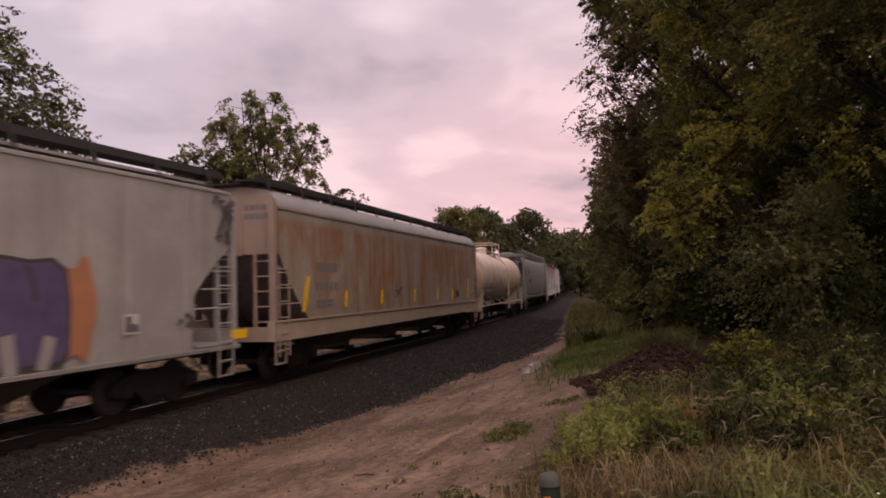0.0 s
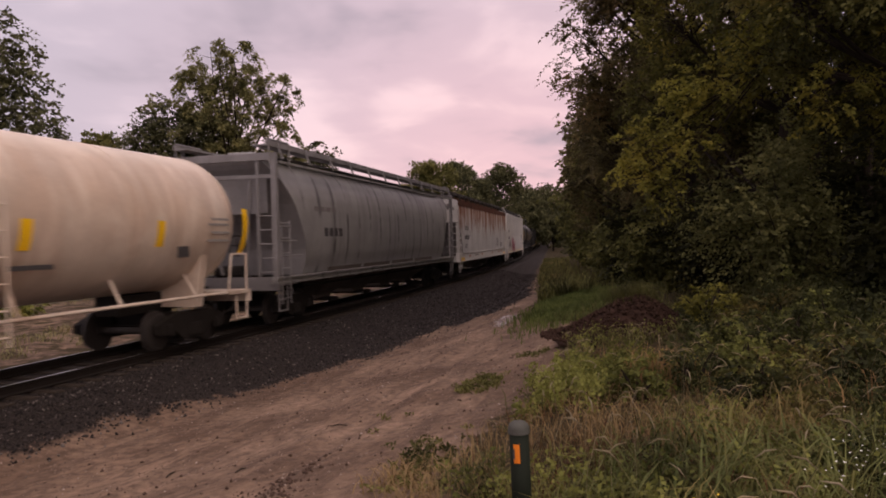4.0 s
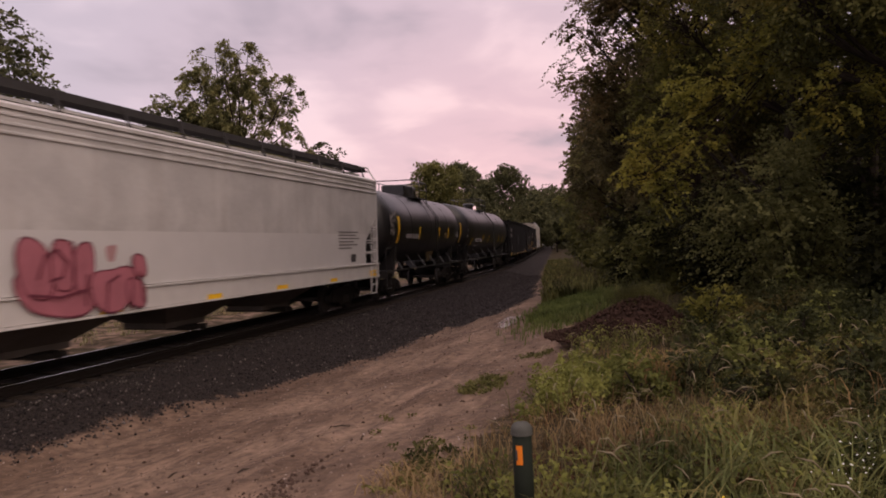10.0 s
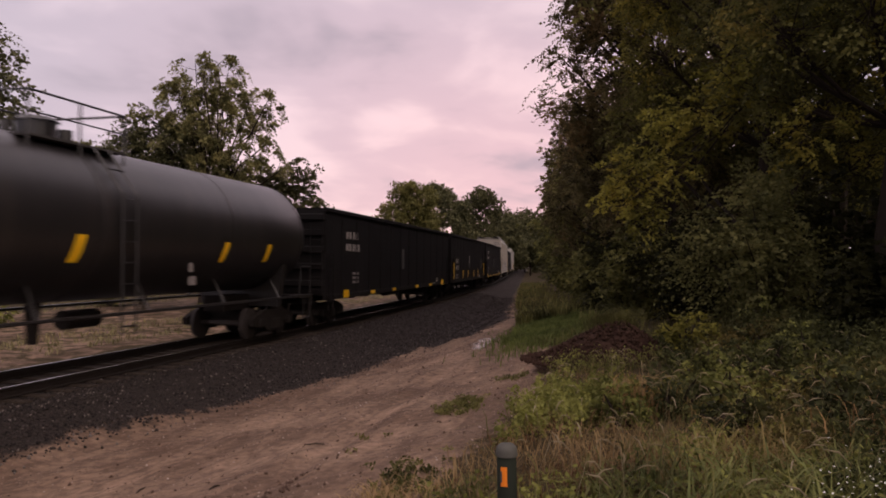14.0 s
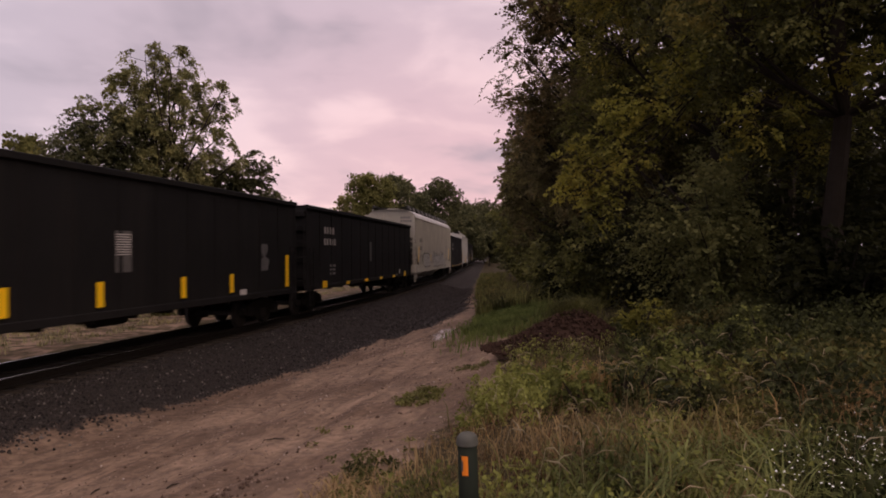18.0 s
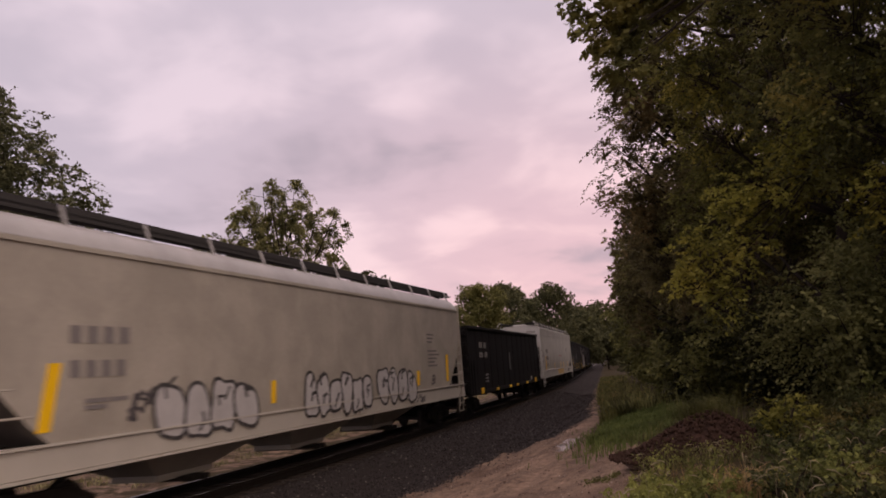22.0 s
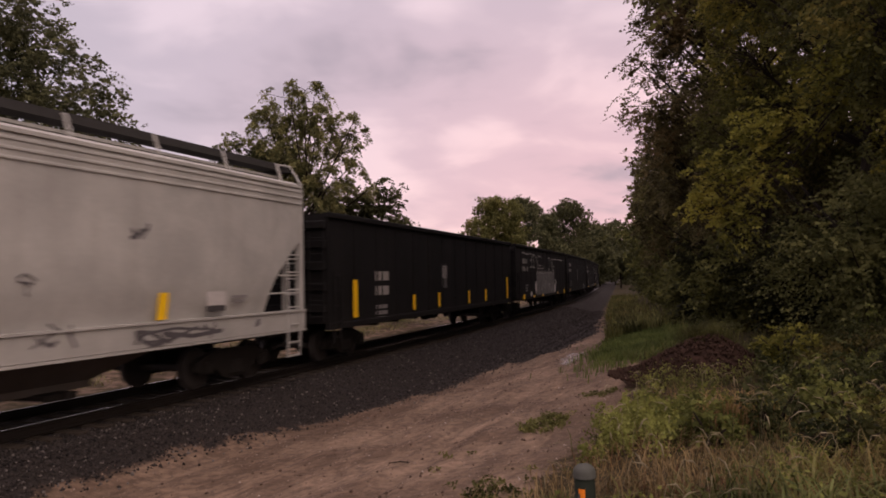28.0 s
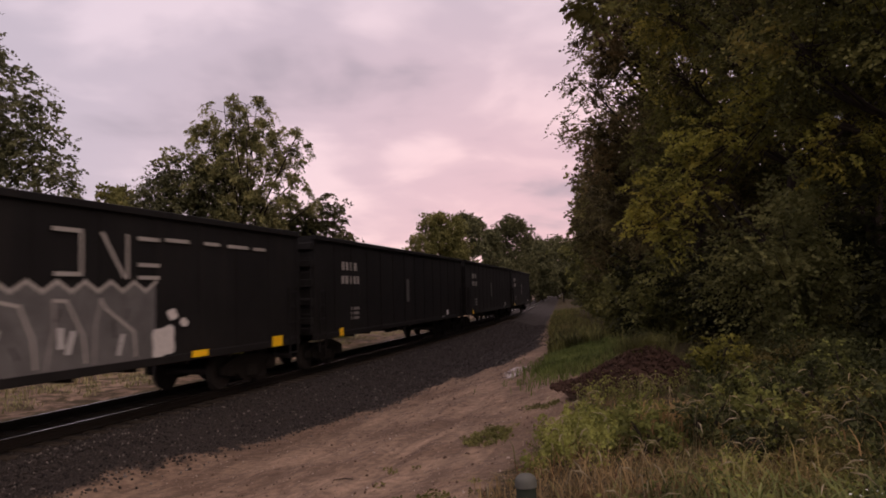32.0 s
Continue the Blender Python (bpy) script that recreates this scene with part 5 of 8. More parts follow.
def hopper(L, body_mat, style="flat", ribs=0, sill_mat=None, stripes=(), label="", bays=3, roof_mat=None, cut="arc", board_mat=None, frame_mat=None, grooves=0, band=None, bent_rail=False, high_walk=False, bay_mat=None, sill=(1.0, 1.47), slope_mat=None, shoulder=None, e=0.30, rise=0.0, bracket_mat=None, kerb=0.11):
    car = new("covered_hopper_car")
    tagged(car, label, "hopper car", "freight train")
    sill_mat, frame_mat, board_mat = sill_mat or body_mat, frame_mat or body_mat, board_mat or M_WALKWAY
    H = L / 2 - 0.72
    half = 1.54
    steps_in = CUTS[cut]
    deep = steps_in[-1][0]
    open_end = cut == "round"
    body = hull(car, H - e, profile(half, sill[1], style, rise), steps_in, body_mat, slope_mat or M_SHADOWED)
    lip = 4.12 + rise if style == "arched" else 4.36 + rise
    for i in range(ribs):
        y = -H + e + deep + 0.15 + i * (2 * H - 2 * e - 2 * deep - 0.3) / (ribs - 1)
        for sx in (1, -1):
            part("rib", boxes((*ends(sx * half, sx * (half + 0.045)), y - 0.07, y + 0.07, sill[1] + 0.03, 4.28 + rise)), body_mat, body)
    if band:
        for sx in (1, -1):
            part("top_plate", boxes((*ends(sx * half, sx * (half + 0.025)), -H + e, H - e, 4.14, 4.37 + rise)), band, body, "rusted brown top plate")
    for i in range(grooves):
        for sx in (1, -1):
            z = 3.96 + i * 0.14
            part("side_groove", boxes((*ends(sx * half, sx * (half + 0.03)), -H + e, H - e, z, z + 0.055), bevel=0.012), body_mat, body)
    # the roof: eaves, hatches in a row and a walkway on each side of them
    roof = part("roof", boxes((-1.0, 1.0, -H + e + 0.1, H - e - 0.1, 4.62 + rise, 4.675 + rise), (-half - 0.035, -half + 0.05, -H + e - 0.02, H - e + 0.02, lip, lip + 0.06), (half - 0.05, half + 0.035, -H + e - 0.02, H - e + 0.02, lip, lip + 0.06)), roof_mat or body_mat, car)
    if shoulder:
        for sx in (1, -1):
            bm = bmesh.new()
            rows = [[bm.verts.new((sx * (x + 0.006), y, z + 0.004)) for y in (-H + e, H - e)] for x, z in profile(half, sill[1], style, rise) if z > 4.19 + rise]
            for a, b in zip(rows, rows[1:]):
                bm.faces.new((a[0], a[1], b[1], b[0]))
            for f in bm.faces:
                f.smooth = True
            part("roof_shoulder", bm, shoulder, roof)

    hatches = 4 if L > 20 else 3
    for i in range(hatches):
        a = -H + 1.0 + i * (2 * H - 2.0) / hatches
        b = a + (2 * H - 2.0) / hatches - 0.25
        part("hatch", boxes((-0.40, 0.40, a, b, 4.66 + rise, 4.80 + rise), bevel=0.04), roof_mat or body_mat, roof)
    for sx in (1, -1):
        wx = (0.95, 1.38) if high_walk else (0.66, 1.10)
        board = part("running_board", boxes((*ends(sx * wx[0], sx * wx[1]), -H - 0.05, H + 0.05, 4.80 + rise, 4.84 + rise), (*ends(sx * (wx[1] - 0.03), sx * wx[1]), -H - 0.05, H + 0.05, 4.95 + rise - kerb, 4.95 + rise)), board_mat, car)
        n = 12
        for i in range(n):
            y = -H + 0.5 + i * (2 * H - 1.0) / (n - 1)
            bm = bmesh.new()
            tube(bm, (sx * (wx[1] + 0.015), y, 4.93 + rise), (sx * (wx[1] + 0.17), y, 4.47 + rise), 0.032, None, 4)
            part("board_bracket", bm, bracket_mat or board_mat, board)
        beam = part("side_sill", boxes((*ends(sx * 1.38, sx * 1.56), -H, H, sill[0] + 0.05, sill[1] - 0.018), bevel=0.01), sill_mat, car)
        part("sill_ledge", boxes((*ends(sx * 1.36, sx * 1.60), -H, H, sill[1] - 0.015, sill[1] + 0.02)), sill_mat, beam)
        part("sill_flange", boxes((*ends(sx * 1.36, sx * 1.585), -H, H, sill[0], sill[0] + 0.045)), sill_mat, beam)
    for sy in (1, -1):
        y = sy * (H - 0.05)
        yi = sy * (H - e)
        part("end_frame", boxes((-1.5, 1.5, *ends(y, y - sy * 0.12), 1.0, 1.35), (-1.5, 1.5, *ends(y, y - sy * 1.3), 1.10, 1.14), ), frame_mat, car)
        for sx in (1, -1):
            part("end_post", boxes((*ends(sx * 0.98, sx * 1.04), *ends(y, y - sy * 0.07), 1.3, 3.2 if not open_end else 4.42 + rise)), frame_mat, car)
            for k in range(5):
                part("end_rung", tubes(((sx * 1.0, y, 1.48 + 0.37 * k), (sx * 1.46, y, 1.48 + 0.37 * k), 0.017)), frame_mat, car)
        if open_end:
            part("end_sheet", boxes((-1.05, 1.05, *ends(yi - sy * 0.25, yi - sy * 0.23), 3.05, 4.4 + rise)), frame_mat, car)
            part("top_beam", boxes((-1.5, 1.5, *ends(y, y - sy * 0.12), 4.42 + rise, 4.62 + rise), (-1.45, 1.45, *ends(y - sy * 0.02, y - sy * 0.10), 3.95, 4.05 + rise), bevel=0.01), frame_mat, car)
            part("end_brace", tubes(((0.78, y - sy * 0.05, 3.9), (0.35, y - sy * 0.5, 1.4), 0.05), ((-0.78, y - sy * 0.05, 3.9), (-0.35, y - sy * 0.5, 1.4), 0.05)), frame_mat, car)
        else:
            upper = [(x - 0.012, z) for x, z in profile(half, sill[1], style, rise) if z > 3.10]
            rim = upper + [(-x, z) for x, z in upper[::-1]]
            part("end_sheet", loft([[(x, yy, z) for x, z in rim] for yy in (yi + sy * 0.001, yi + sy * 0.022)]), frame_mat, car)
            for x in (-0.5, 0.5):
                part("end_rib", boxes((x - 0.04, x + 0.04, *ends(yi + sy * 0.02, yi + sy * 0.07), 3.12, 4.40 + rise)), frame_mat, car)
            part("roof_end_walk", boxes((-1.25, 1.25, *ends(y + sy * 0.02, y - sy * 0.30), 4.76 + rise, 4.79 + rise)), board_mat, car)
            bars_end(car, y=yi + sy * 0.024, z=4.25 + rise, rows=((0.13, 0.13, 0.13, 0.13), (0.12, 0.12, 0.12, 0.12, 0.12)), x=0.62, sy=sy)
        for sx in (1, -1):
            part("corner_post", boxes((*ends(sx * 1.41, sx * 1.55), *ends(y, y - sy * 0.14), 1.0, 4.62 + rise if open_end else 4.36 + rise)), frame_mat, car)
            ladder(car, sx * 1.57, y - sy * 0.45, 0.62, 2.85, 0.50, frame_mat)
            for z, far in ((2.68, 0.62), (2.30, 0.95), (1.90, 1.30)):
                part("grab_bar", tubes(((sx * 1.53, y - sy * 0.1, z), (sx * 1.53, yi - sy * far, z), 0.020)), frame_mat, car)
            part("sill_step", tubes(((sx * 1.5, y - sy * 0.12, 1.08), (sx * 1.5, y - sy * 0.12, 0.42), 0.024), ((sx * 1.5, y - sy * 0.62, 1.08), (sx * 1.5, y - sy * 0.62, 0.42), 0.024), ((sx * 1.5, y - sy * 0.12, 0.44), (sx * 1.5, y - sy * 0.62, 0.44), 0.024), ((sx * 1.5, y - sy * 0.12, 0.74), (sx * 1.5, y - sy * 0.62, 0.74), 0.024)), frame_mat, car)
            if bent_rail:
                part("roof_handrail", tubes(((sx * 1.50, y, 3.6), (sx * 1.50, y, 4.45 + rise), 0.025), ((sx * 1.50, y, 4.45 + rise), (sx * 1.20, y, 4.92 + rise), 0.025), ((sx * 1.20, y, 4.92 + rise), (sx * 1.10, y - sy * 0.5, 4.92 + rise), 0.025)), frame_mat, car)
            if high_walk:
                part("walk_post", tubes(((sx * 1.40, y, 4.3 + rise), (sx * 1.36, y, 4.98 + rise), 0.03), ((sx * 1.36, y, 4.98 + rise), (sx * 1.36, y - sy * 1.2, 4.98 + rise), 0.03), ((sx * 1.36, y - sy * 1.2, 4.98 + rise), (sx * 1.38, y - sy * 1.2, 4.3 + rise), 0.03)), frame_mat, car)
        coupler(car, y, sy, 0.72)
        truck(car, sy * (H - 2.05))
    part("centre_sill", boxes((-0.28, 0.28, -H + 0.2, H - 0.2, 0.80, 1.10)), M_UNDER, car)
    run = 2 * H - 7.4
    for i in range(bays):
        yc = -run / 2 + (i + 0.5) * run / bays
        w = run / bays * 0.46
        part("discharge_bay", loft([[(x * a, yc + yy * b, z) for x, yy in ((-1, -1), (1, -1), (1, 1), (-1, 1))] for a, b, z in ((1.37, w, 1.47), (1.30, w * 0.9, 1.1), (0.55, w * 0.38, 0.52), (0.55, w * 0.38, 0.40))]), bay_mat or M_BAY, car)
        part("outlet_gate", boxes((-0.9, 0.9, yc - 0.3, yc + 0.3, 0.32, 0.42), (0.85, 1.05, yc - 0.05, yc + 0.05, 0.33, 0.45)), M_UNDER, car)
    part("brake_pipe", tubes(((1.2, -H + 2.5, 0.98), (1.2, H - 2.5, 0.98), 0.03)), M_UNDER, car)
    part("brake_reservoir", tubes(((-0.7, -H + 0.9, 1.45), (0.1, -H + 0.9, 1.45), 0.2), n=12), M_UNDER, car)
    ring = [(0.45 + 0.27 * math.cos(k * 0.5236), -H - 0.06, 2.2 + 0.27 * math.sin(k * 0.5236)) for k in range(13)]
    part("brake_wheel", tubes(*[(a, b, 0.018) for a, b in zip(ring, ring[1:])], ((0.18, -H - 0.06, 2.2), (0.72, -H - 0.06, 2.2), 0.014), ((0.45, -H - 0.06, 1.93), (0.45, -H - 0.06, 2.47), 0.014)), M_UNDER, car)
    for y, z, w, h, sl in stripes:
        mark(car, y, y + w, z, z + h, M_YELLOW, 1.563 if z < 1.40 else half + 0.004, "reflective_stripe", sl)
    return car, H, half


def spray(car, shapes, x, fill, edge, name="spray_paint", label="", rim_w=0.04):
    """Spray-painted shapes on a side: each outline is a ring of (y, z) points, with a darker rim behind its fill."""
    for ring in shapes:
        cy, cz = sum(p[0] for p in ring) / len(ring), sum(p[1] for p in ring) / len(ring)
        rim = None
        if edge:
            bm = bmesh.new()
            bm.faces.new([bm.verts.new((x, cy + (y - cy) * 1.0, cz + (z - cz) * 1.0)) for y, z in ring])
            rim = part(name, bm, edge, car, label)
        bm = bmesh.new()
        w, h = max(abs(p[0] - cy) for p in ring), max(abs(p[1] - cz) for p in ring)
        bm.faces.new([bm.verts.new((x + (0.004 if edge else 0), cy + (y - cy) * (1 - (rim_w / w if edge else 0)), cz + (z - cz) * (1 - (rim_w / h if edge else 0)))) for y, z in ring])
        part("fill" if edge else name, bm, fill, rim or car, "" if edge else label)


def bubble(y0, y1, z0, z1, seed, n=26, knobs=4):
    """The rounded outline of a bubble letter."""
    r = random.Random(seed)
    p1, p2 = r.uniform(0, 6.28), r.uniform(0, 6.28)
    out = []
    for i in range(n):
        q = 2 * math.pi * i / n
        k = 0.86 + 0.10 * math.sin(knobs * q + p1) + 0.05 * math.sin(2 * q + p2)
        c, s = math.cos(q), math.sin(q)
        sq = (abs(c) ** 3.0 + abs(s) ** 3.0) ** (-1 / 3.0)
        out.append(((y0 + y1) / 2 + (y1 - y0) / 2 * c * sq * k, (z0 + z1) / 2 + (z1 - z0) / 2 * s * sq * k))
    return out


def stroke(car, pts, w, mat, x, name="painted_stroke"):
    bm = bmesh.new()
    for (ya, za), (yb, zb) in zip(pts, pts[1:]):
        d = Vector((yb - ya, zb - za)).normalized() * w / 2
        o = Vector((-d.y, d.x))
        a, b = Vector((ya, za)) - d, Vector((yb, zb)) + d
        bm.faces.new([bm.verts.new((x, p.x, p.y)) for p in (a - o, b - o, b + o, a + o)])
    return part(name, bm, mat, car)


def tank(L, mat, label, radius=1.55, axis=2.76, dome="rail", stripes=(), rail_mat=None, dull=()):
    car = new("tank_car")
    tagged(car, label, "tank car", "freight train")
    rail_mat = rail_mat or mat
    H = L / 2 - 0.42
    B = H - 0.25
    secs = []
    for k in range(-8, 9):
        if abs(k) <= 4:
            y, r = k / 4 * (B - 0.7), 1.0
        else:
            q = (abs(k) - 4) / 4.0 * math.pi / 2
            y, r = math.copysign(B - 0.7 + 0.7 * math.sin(q), k), max(0.03, math.cos(q)) ** 0.6
        secs.append([(radius * r * math.sin(a), y, axis + radius * r * math.cos(a)) for a in (2 * math.pi * i / 40 for i in range(40))])
    shell = part("shell", loft(secs, True), mat, car)
    for y in (-B + 0.72, -B * 0.5, 0.0, B * 0.5, B - 0.72):
        part("weld_seam", loft([[((radius + 0.006) * math.sin(a), yy, axis + (radius + 0.006) * math.cos(a)) for a in (2 * math.pi * i / 40 for i in range(40))] for yy in (y - 0.02, y + 0.02)], True), mat, shell)
    top = axis + radius
    # manway, valves and the railed platform round them
    part("manway", tubes(((0, 0, top - 0.1), (0, 0, top + 0.32), 0.36), ((0, 0, top + 0.32), (0, 0, top + 0.40), 0.42, 0.30), n=16), mat, car)
    part("valve_box", tubes(((0, 0.75, top - 0.1), (0, 0.75, top + 0.28), 0.14), n=10), mat, car)
    part("safety_valve", tubes(((0, -0.7, top - 0.1), (0, -0.7, top + 0.22), 0.10), n=10), mat, car)
    part("top_platform", boxes((0.50, 0.98, -1.25, 1.25, top - 0.16, top - 0.12), (-0.98, -0.50, -1.25, 1.25, top - 0.16, top - 0.12)), M_WALKWAY if dome != "rail" else rail_mat, car)
    for sx in (1, -1):
        for y in (-1.25, 0.0, 1.25):
            part("railing_post", tubes(((sx * 0.98, y, top - 0.5), (sx * 0.98, y, top + 0.62), 0.024)), rail_mat, car)
        part("railing", tubes(((sx * 0.98, -1.25, top + 0.62), (sx * 0.98, 1.25, top + 0.62), 0.024)), rail_mat, car)
        part("railing", tubes(((sx * 0.98, -1.25, top + 0.25), (sx * 0.98, 1.25, top + 0.25), 0.018)), rail_mat, car)
    for y in (-1.25, 1.25):
        part("railing", tubes(((-0.98, y, top + 0.62), (0.98, y, top + 0.62), 0.024)), rail_mat, car)
    for sx in (1, -1):
        x = sx * (radius + 0.12)
        o = ladder(car, x, 0.55, 0.75, axis + 0.55, 0.42, rail_mat)
        part("ladder_top", tubes(((x, 0.34, axis + 0.5), (sx * 1.0, 0.34, top - 0.15), 0.022), ((x, 0.76, axis + 0.5), (sx * 1.0, 0.76, top - 0.15), 0.022), ((sx * 1.35, 0.34, axis + 1.0), (sx * 1.35, 0.76, axis + 1.0), 0.018)), rail_mat, o)
        part("side_rail", tubes(((sx * 1.46, -H + 1.0, 1.12), (sx * 1.46, H - 1.0, 1.12), 0.035)), rail_mat, car)
        for i in range(6):
            y = -H + 2.2 + i * (2 * H - 4.4) / 5
            part("rail_bracket", tubes(((sx * 1.46, y, 1.12), (sx * 0.95, y + 0.25, axis - radius * 0.72), 0.03)), rail_mat, car)
    for sy in (1, -1):
        y = sy * H
        part("end_platform", boxes((-1.5, 1.5, min(y, y - sy * 0.95), max(y, y - sy * 0.95), 1.06, 1.14), (-1.5, 1.5, min(y, y - sy * 0.1), max(y, y - sy * 0.1), 0.85, 1.1)), rail_mat, car)
        part("saddle", loft([[(-1.2, y - sy * 1.7 + dy, 0.86), (1.2, y - sy * 1.7 + dy, 0.86), (1.36, y - sy * 1.7 + dy, 2.05), (-1.36, y - sy * 1.7 + dy, 2.05)] for dy in (-0.12, 0.12)]), mat, car)
        part("stub_sill", boxes((-0.3, 0.3, min(y, y - sy * 3.2), max(y, y - sy * 3.2), 0.78, 1.2)), M_UNDER, car)
        for sx in (1, -1):
            part("hand_rail", tubes(((sx * 1.44, y - sy * 0.1, 1.1), (sx * 1.44, y - sy * 0.1, 2.0), 0.025), ((sx * 1.44, y - sy * 0.1, 2.0), (sx * 1.44, y - sy * 0.75, 2.0), 0.025), ((sx * 1.44, y - sy * 0.75, 2.0), (sx * 1.44, y - sy * 0.9, 1.1), 0.025)), rail_mat, car)
            part("sill_step", tubes(((sx * 1.46, y - sy * 0.15, 1.1), (sx * 1.46, y - sy * 0.15, 0.45), 0.025), ((sx * 1.46, y - sy * 0.6, 1.1), (sx * 1.46, y - sy * 0.6, 0.45), 0.025), ((sx * 1.46, y - sy * 0.15, 0.47), (sx * 1.46, y - sy * 0.6, 0.47), 0.025)), rail_mat, car)
        coupler(car, y, sy)
        truck(car, sy * (H - 1.75))
    part("brake_reservoir", tubes(((-0.4, 1.2, 0.9), (-0.4, 2.2, 0.9), 0.2), n=12), M_UNDER, car)
    part("bottom_outlet", tubes(((0, 0, axis - radius + 0.1), (0, 0, 0.55), 0.16, 0.1), n=10), M_UNDER, car)
    # reflective stripes lie on the curved shell
    for y, z, w, h, sl in stripes:
        bm = bmesh.new()
        n = 6
        prev = None
        for i in range(n + 1):
            zz = z + h * i / n
            dz = max(-radius, min(radius, zz - axis))
            x = math.sqrt(radius * radius - dz * dz) + 0.008
            row = [bm.verts.new((x, y + sl * i / n, zz)), bm.verts.new((x, y + w + sl * i / n, zz))]
            if prev:
                bm.faces.new((prev[0], prev[1], row[1], row[0]))
            prev = row
        part("reflective_stripe", bm, M_DULL_YELLOW if y in dull else M_YELLOW, car)
    return car, H, radius


def gondola(L, label, stripes=(), ribs=14, mat=None, top=3.92):
    mat = mat or M_GON
    car = new("gondola_car")
    tagged(car, label, "gondola car", "freight train")
    H = L / 2 - 0.50
    half = 1.50
    for sx in (1, -1):
        wall = part("side_wall", boxes((min(sx * half, sx * (half - 0.02)), max(sx * half, sx * (half - 0.02)), -H, H, 0.98, top - 0.1)), mat, car)
        part("top_chord", boxes((min(sx * (half - 0.10), sx * (half + 0.07)), max(sx * (half - 0.10), sx * (half + 0.07)), -H - 0.03, H + 0.03, top - 0.14, top), bevel=0.015), mat, wall)
        part("bottom_chord", boxes((min(sx * (half - 0.08), sx * (half + 0.05)), max(sx * (half - 0.08), sx * (half + 0.05)), -H, H, 0.90, 1.06), bevel=0.01), mat, wall)
        for i in range(ribs):
            y = -H + 0.08 + i * (2 * H - 0.16) / (ribs - 1)
            part("side_post", boxes((min(sx * half, sx * (half + 0.014)), max(sx * half, sx * (half + 0.014)), y - 0.06, y + 0.06, 1.05, top - 0.12)), mat, wall)
    part("floor_plate", boxes((-half + 0.02, half - 0.02, -H, H, 1.08, 1.14)), mat, car)
    for sy in (1, -1):
        y = sy * H
        wall = part("end_wall", boxes((-half + 0.02, half - 0.02, min(y, y - sy * 0.03), max(y, y - sy * 0.03), 1.06, top - 0.02)), mat, car)
        for z in (1.45, 2.0, 2.55, 3.1, 3.6):
            part("end_rib", boxes((-half + 0.03, half - 0.03, min(y, y + sy * 0.12), max(y, y + sy * 0.12), z - 0.11, z + 0.11), bevel=0.03), mat, wall)
        for sx in (1, -1):
            ladder(car, sx * (half + 0.06), y - sy * 0.40, 0.55, 2.4, 0.42, mat)
            ladder(car, sx * (half - 0.25), y + sy * 0.16, 1.1, 3.4, 0.40, mat, along_y=False)
        coupler(car, y, sy)
        truck(car, sy * (H - 1.75))
    part("centre_sill", boxes((-0.3, 0.3, -H, H, 0.74, 1.08)), M_UNDER, car)
    for i in range(9):
        y = -H + 3.2 + i * (2 * H - 6.4) / 8
        part("cross_bearer", boxes((-1.42, 1.42, y - 0.06, y + 0.06, 0.82, 1.08)), M_UNDER, car)
    part("brake_reservoir", tubes(((0.6, -0.4, 0.82), (0.6, 0.7, 0.82), 0.2), n=12), M_UNDER, car)
    for y, z, w, h, sl in stripes:
        mark(car, y, y + w, z, z + h, M_YELLOW, half + 0.055 if z < 1.1 else half + 0.037, "reflective_stripe", sl)
    return car, H, half


CARS = []


def enlist(made, front, L):
    CARS.append((made[0], front + L / 2))
    return made


SPEED = 9.52


# ---- the cars of the train, front to rear ----
def spoke_tag(car, y0, y1, z0, z1, x, mat, seed, n=9, w=0.05):
    """A scribbled tag: strokes this way and that."""
    r = random.Random(seed)
    for _ in range(n):
        ya = r.uniform(y0, y1)
        yb = min(y1, max(y0, ya + r.uniform(-0.5, 0.5) * (y1 - y0)))
        za, zb = r.uniform(z0, z1), r.uniform(z0, z1)
        stroke(car, [(ya, za), ((ya + yb) / 2 + r.uniform(-0.1, 0.1), (za + zb) / 2 + r.uniform(-0.1, 0.1)), (yb, zb)], w * r.uniform(0.6, 1.4), mat, x + 0.0006 * _, "tag_stroke")


